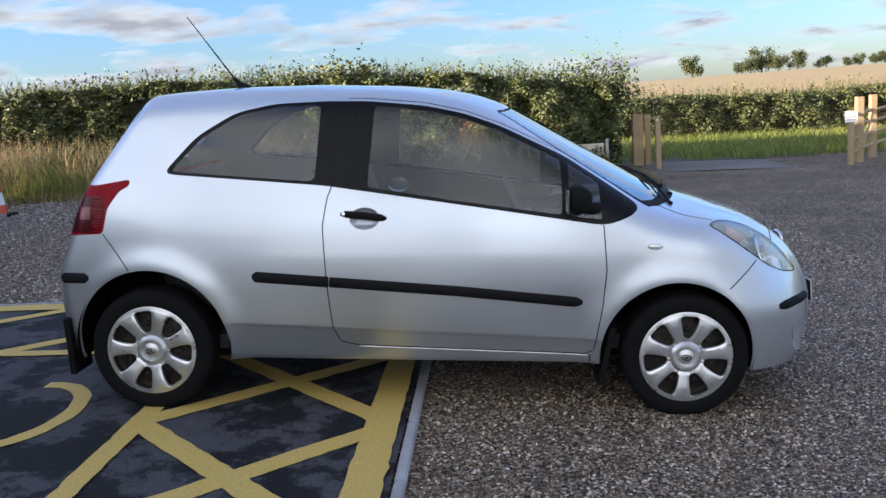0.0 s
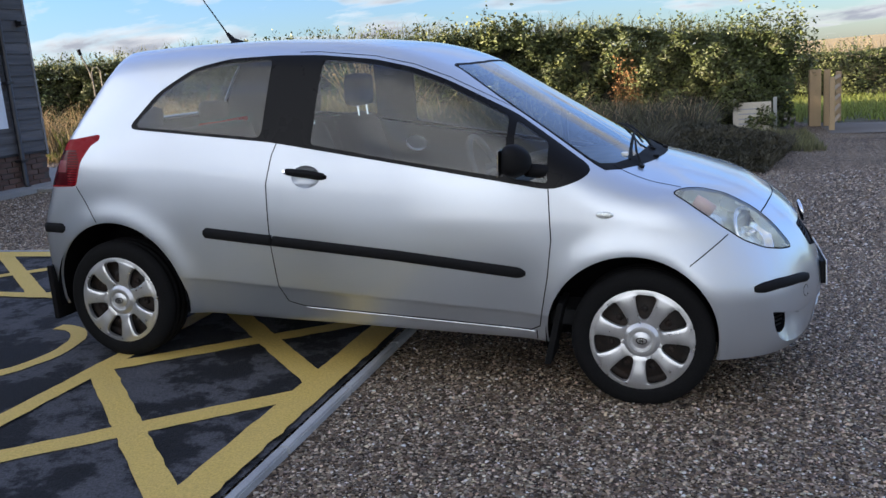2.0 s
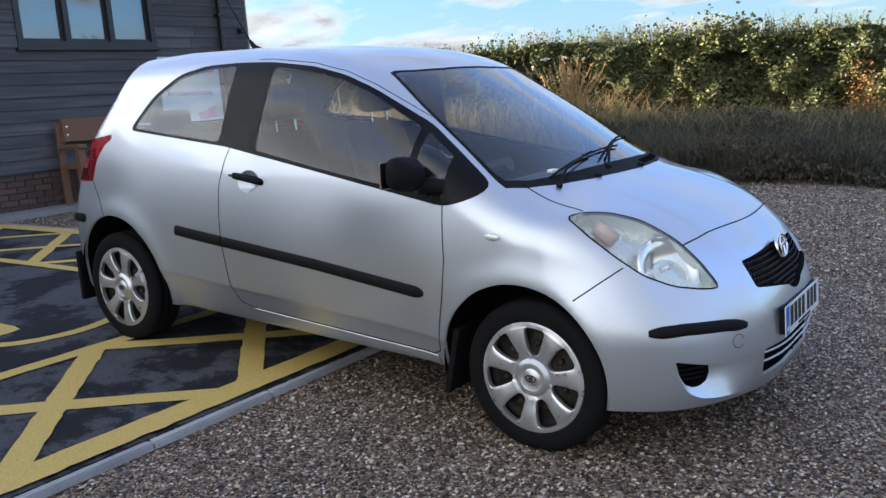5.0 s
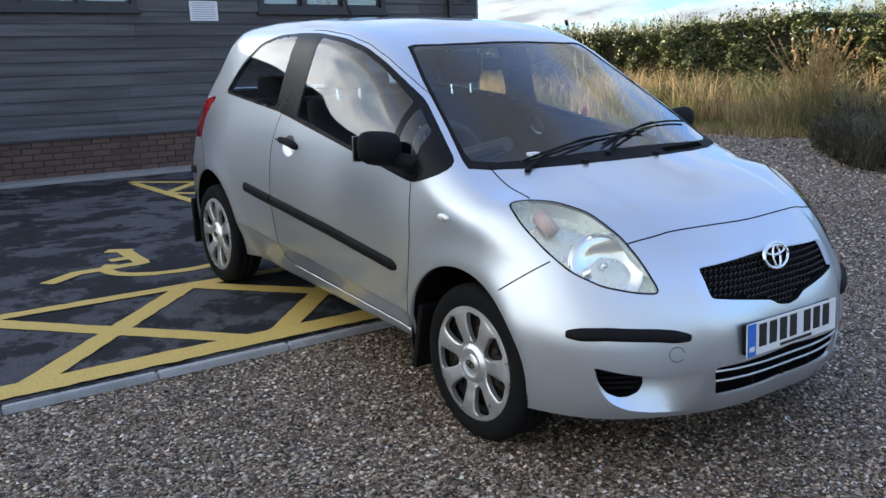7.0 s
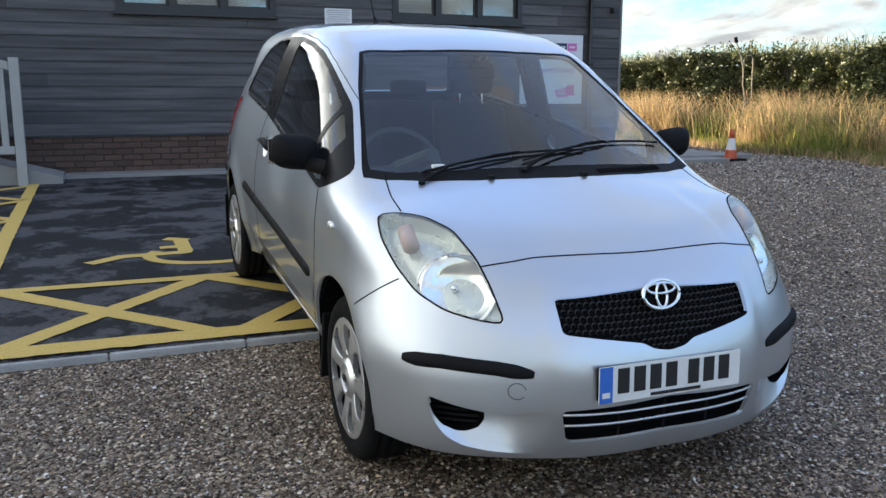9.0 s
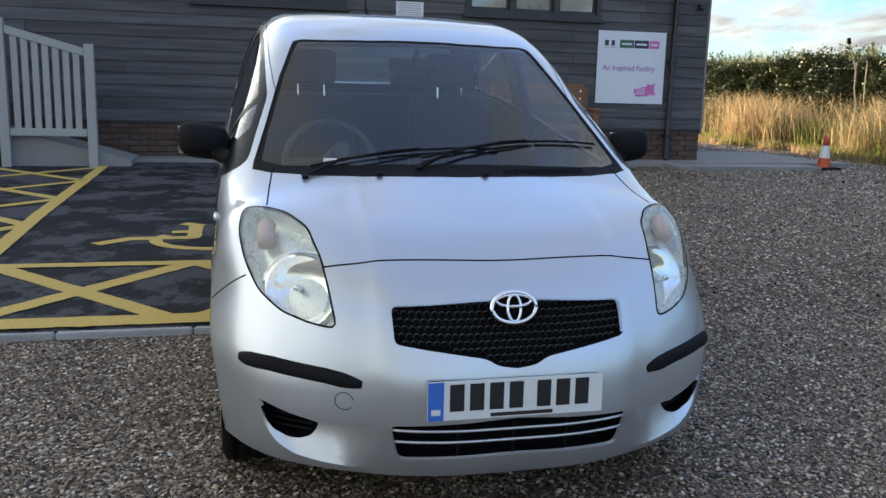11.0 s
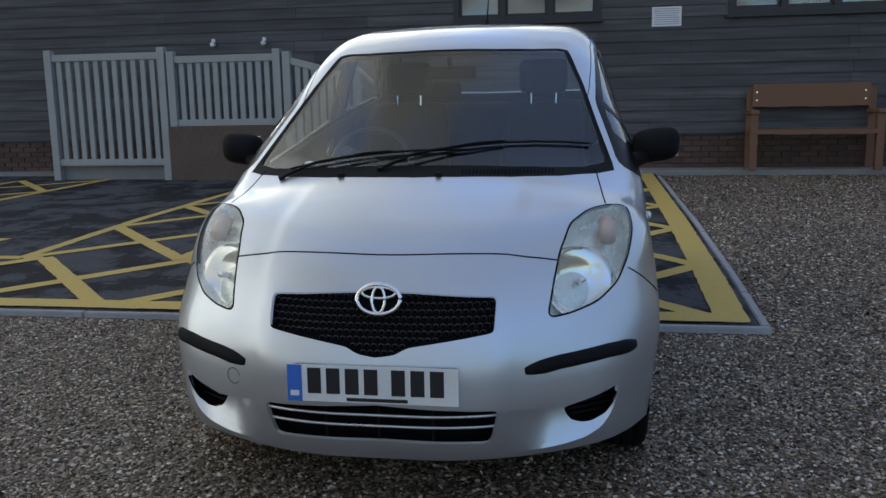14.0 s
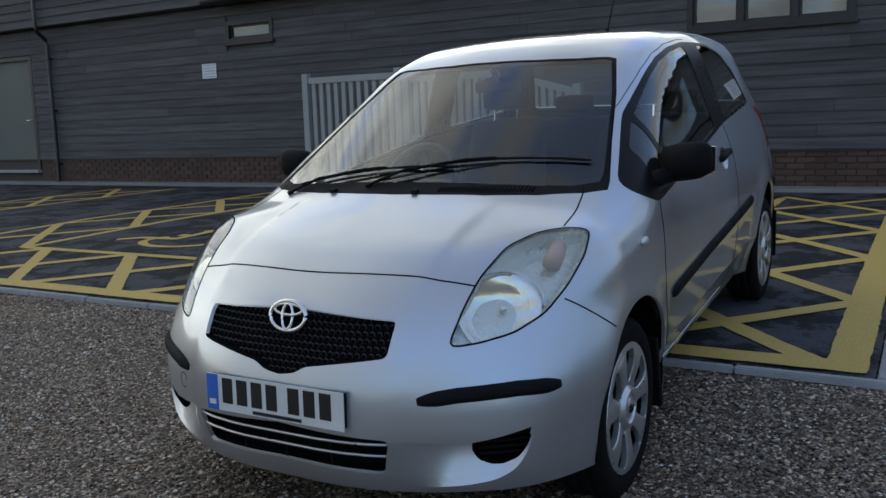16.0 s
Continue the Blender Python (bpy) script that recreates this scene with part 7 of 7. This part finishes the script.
for z in (0.22, 0.45, 0.68, 0.88):
    part("rail", tube(bmesh.new(), [(0, 0, z), (0.32, 0.42, z + 0.01)], 0.032, 4), POSTWOOD, fc)
    part("rail", tube(bmesh.new(), [(0.32, 0.42, z + 0.03), (2.7, 3.6, z + 0.03)], 0.036, 4), POSTWOOD, fc)
part("brace", tube(bmesh.new(), [(0.34, 0.36, 0.25), (0.88, 1.14, 0.9)], 0.03, 4), POSTWOOD, fc)
fn = thing("fence_notice", 6.93, 11.345, float(lie(7.0)) + 0.74, "small white notice fixed to the fence post", "notice")
part("sheet", boxed(-0.11, -0.01, 0, 0.11, 0.0, 0.2), PAPER, fn)
for k in range(3):
    part("print_bar", boxed(-0.08, -0.013, 0.04 + 0.05 * k, 0.08, -0.0104, 0.06 + 0.05 * k), GREY_INK, fn)
hb = thing("roadside_board", 2.3, 11.95, float(lie(2.2)) - 0.03, "weathered white board with faded print by the hedge", "sign", turn=-8)
part("board", boxed(-0.33, -0.012, -0.12, 0.30, 0.012, 0.50, 0.004), BOARDWHITE, hb)
for x in (-0.31, 0.36):
    part("stake", boxed(x - 0.03, 0.014, -0.25, x + 0.03, 0.06, 0.57, 0.004), RAILPAINT, hb)
for k in range(4):
    part("print_bar", boxed(-0.24, -0.0152, 0.12 + 0.085 * k, 0.18 - 0.09 * (k % 2), -0.0124, 0.14 + 0.085 * k), GREY_INK, hb)


def cone(x, y):
    c = thing("traffic_cone", x, y, float(lie(x)) - 0.03, "faded red traffic cone with a white band and black base", "cone")
    part("base", boxed(-0.17, -0.17, 0, 0.17, 0.17, 0.05, 0.01), BLACK, c)
    prof = ((0.1, 0.05), (0.078, 0.18), (0.05, 0.36), (0.028, 0.5))
    for i, mt, nm in ((0, CONE_RED, "skirt"), (1, CONE_WHITE, "band"), (2, CONE_RED, "tip")):
        bm = bmesh.new()
        bmesh.ops.create_cone(bm, cap_ends=i == 2, segments=24, radius1=prof[i][0], radius2=prof[i + 1][0], depth=prof[i + 1][1] - prof[i][1], matrix=Matrix.Translation((0, 0, (prof[i][1] + prof[i + 1][1]) / 2)))
        part(nm, bm, mt, c, smooth=True)


cone(-6.75, 7.6)
st = thing("standpipe", -10.35, 10.9, 0.17, "thin pale bent pole with a dark head and a hose loop", "pipe", turn=62)


def bent(points, r, n=8):
    return tube(bmesh.new(), [(u, 0, z) for u, z in points], r, n)


part("pole", bent(((0.0, 0.0), (0.0, 0.62), (0.03, 0.9), (-0.03, 1.2), (-0.03, 1.48), (-0.08, 1.7), (-0.2, 2.05)), 0.014), POLEWOOD, st)
part("head", bent(((-0.195, 2.03), (-0.215, 2.08), (-0.225, 2.14)), 0.038), BLACK, st, "dark rounded head")
part("hose", bent(((-0.04, 1.46), (-0.03, 1.68), (0.02, 1.77), (0.1, 1.78), (0.15, 1.7), (0.15, 1.3), (0.16, 0.92), (0.1, 0.85), (0.02, 0.8)), 0.011, 6), POLEWOOD, st)

# ---- loose gravel, nearest the car ----
def pebbles(name, n, x0, x1, y0, y1, size, seed, label):
    r = np.random.default_rng(seed)
    base = np.array([[1, 0, -0.1], [0.31, 0.95, -0.05], [-0.81, 0.59, -0.15], [-0.81, -0.59, -0.05], [0.31, -0.95, -0.15], [0.1, 0.05, 0.8]])
    tri = np.array([[0, 1, 5], [1, 2, 5], [2, 3, 5], [3, 4, 5], [4, 0, 5]])
    x, y = r.uniform(x0, x1, n), r.uniform(y0, y1, n)
    keep = ~((x < 0.05) & (y < 1.52) & (x > -7.1))
    x, y = x[keep], y[keep]
    n = len(x)
    s = size * np.minimum(np.exp(r.normal(0, 0.36, n)), 1.75)
    sc = np.stack([s * r.uniform(0.8, 1.4, n), s * r.uniform(0.7, 1.1, n), s * r.uniform(0.45, 0.8, n)], 1)
    v = base[None] * (1 + 0.18 * r.standard_normal((n, 6, 1))) * sc[:, None]
    a, b = r.uniform(0, math.tau, n), r.normal(0, 0.35, n)
    ca, sa, cb, sb = np.cos(a), np.sin(a), np.cos(b), np.sin(b)
    vx, vy, vz = v[..., 0], v[..., 1], v[..., 2]
    vx, vz = vx * cb[:, None] - vz * sb[:, None], vx * sb[:, None] + vz * cb[:, None]
    vx, vy = vx * ca[:, None] - vy * sa[:, None], vx * sa[:, None] + vy * ca[:, None]
    v = np.stack([vx + x[:, None], vy + y[:, None], vz + (lie(x) - 0.022 + s * r.uniform(0.05, 0.6, n))[:, None]], -1).reshape(-1, 3)
    f = (tri[None] + 6 * np.arange(n)[:, None, None]).reshape(-1, 3)
    return tagged(raw(name, v, f, PEBBLE, True), label, "gravel", kind="stuff")


pebbles("loose_gravel", 215000, 0.0, 4.0, -3.3, 2.4, 0.0056, 5, "loose brown and grey pebbles before the parking bay")
pebbles("loose_gravel", 50000, 0.0, 3.6, 2.4, 6.6, 0.0078, 6, "loose brown and grey pebbles beyond the car")
pebbles("loose_gravel", 60000, -12.0, 0.0, 6.0, 9.6, 0.0115, 8, "loose brown and grey pebbles towards the grass")
pebbles("loose_gravel", 80000, -7.0, 0.0, 1.52, 6.0, 0.0076, 7, "loose brown and grey pebbles beside the hatched strip")
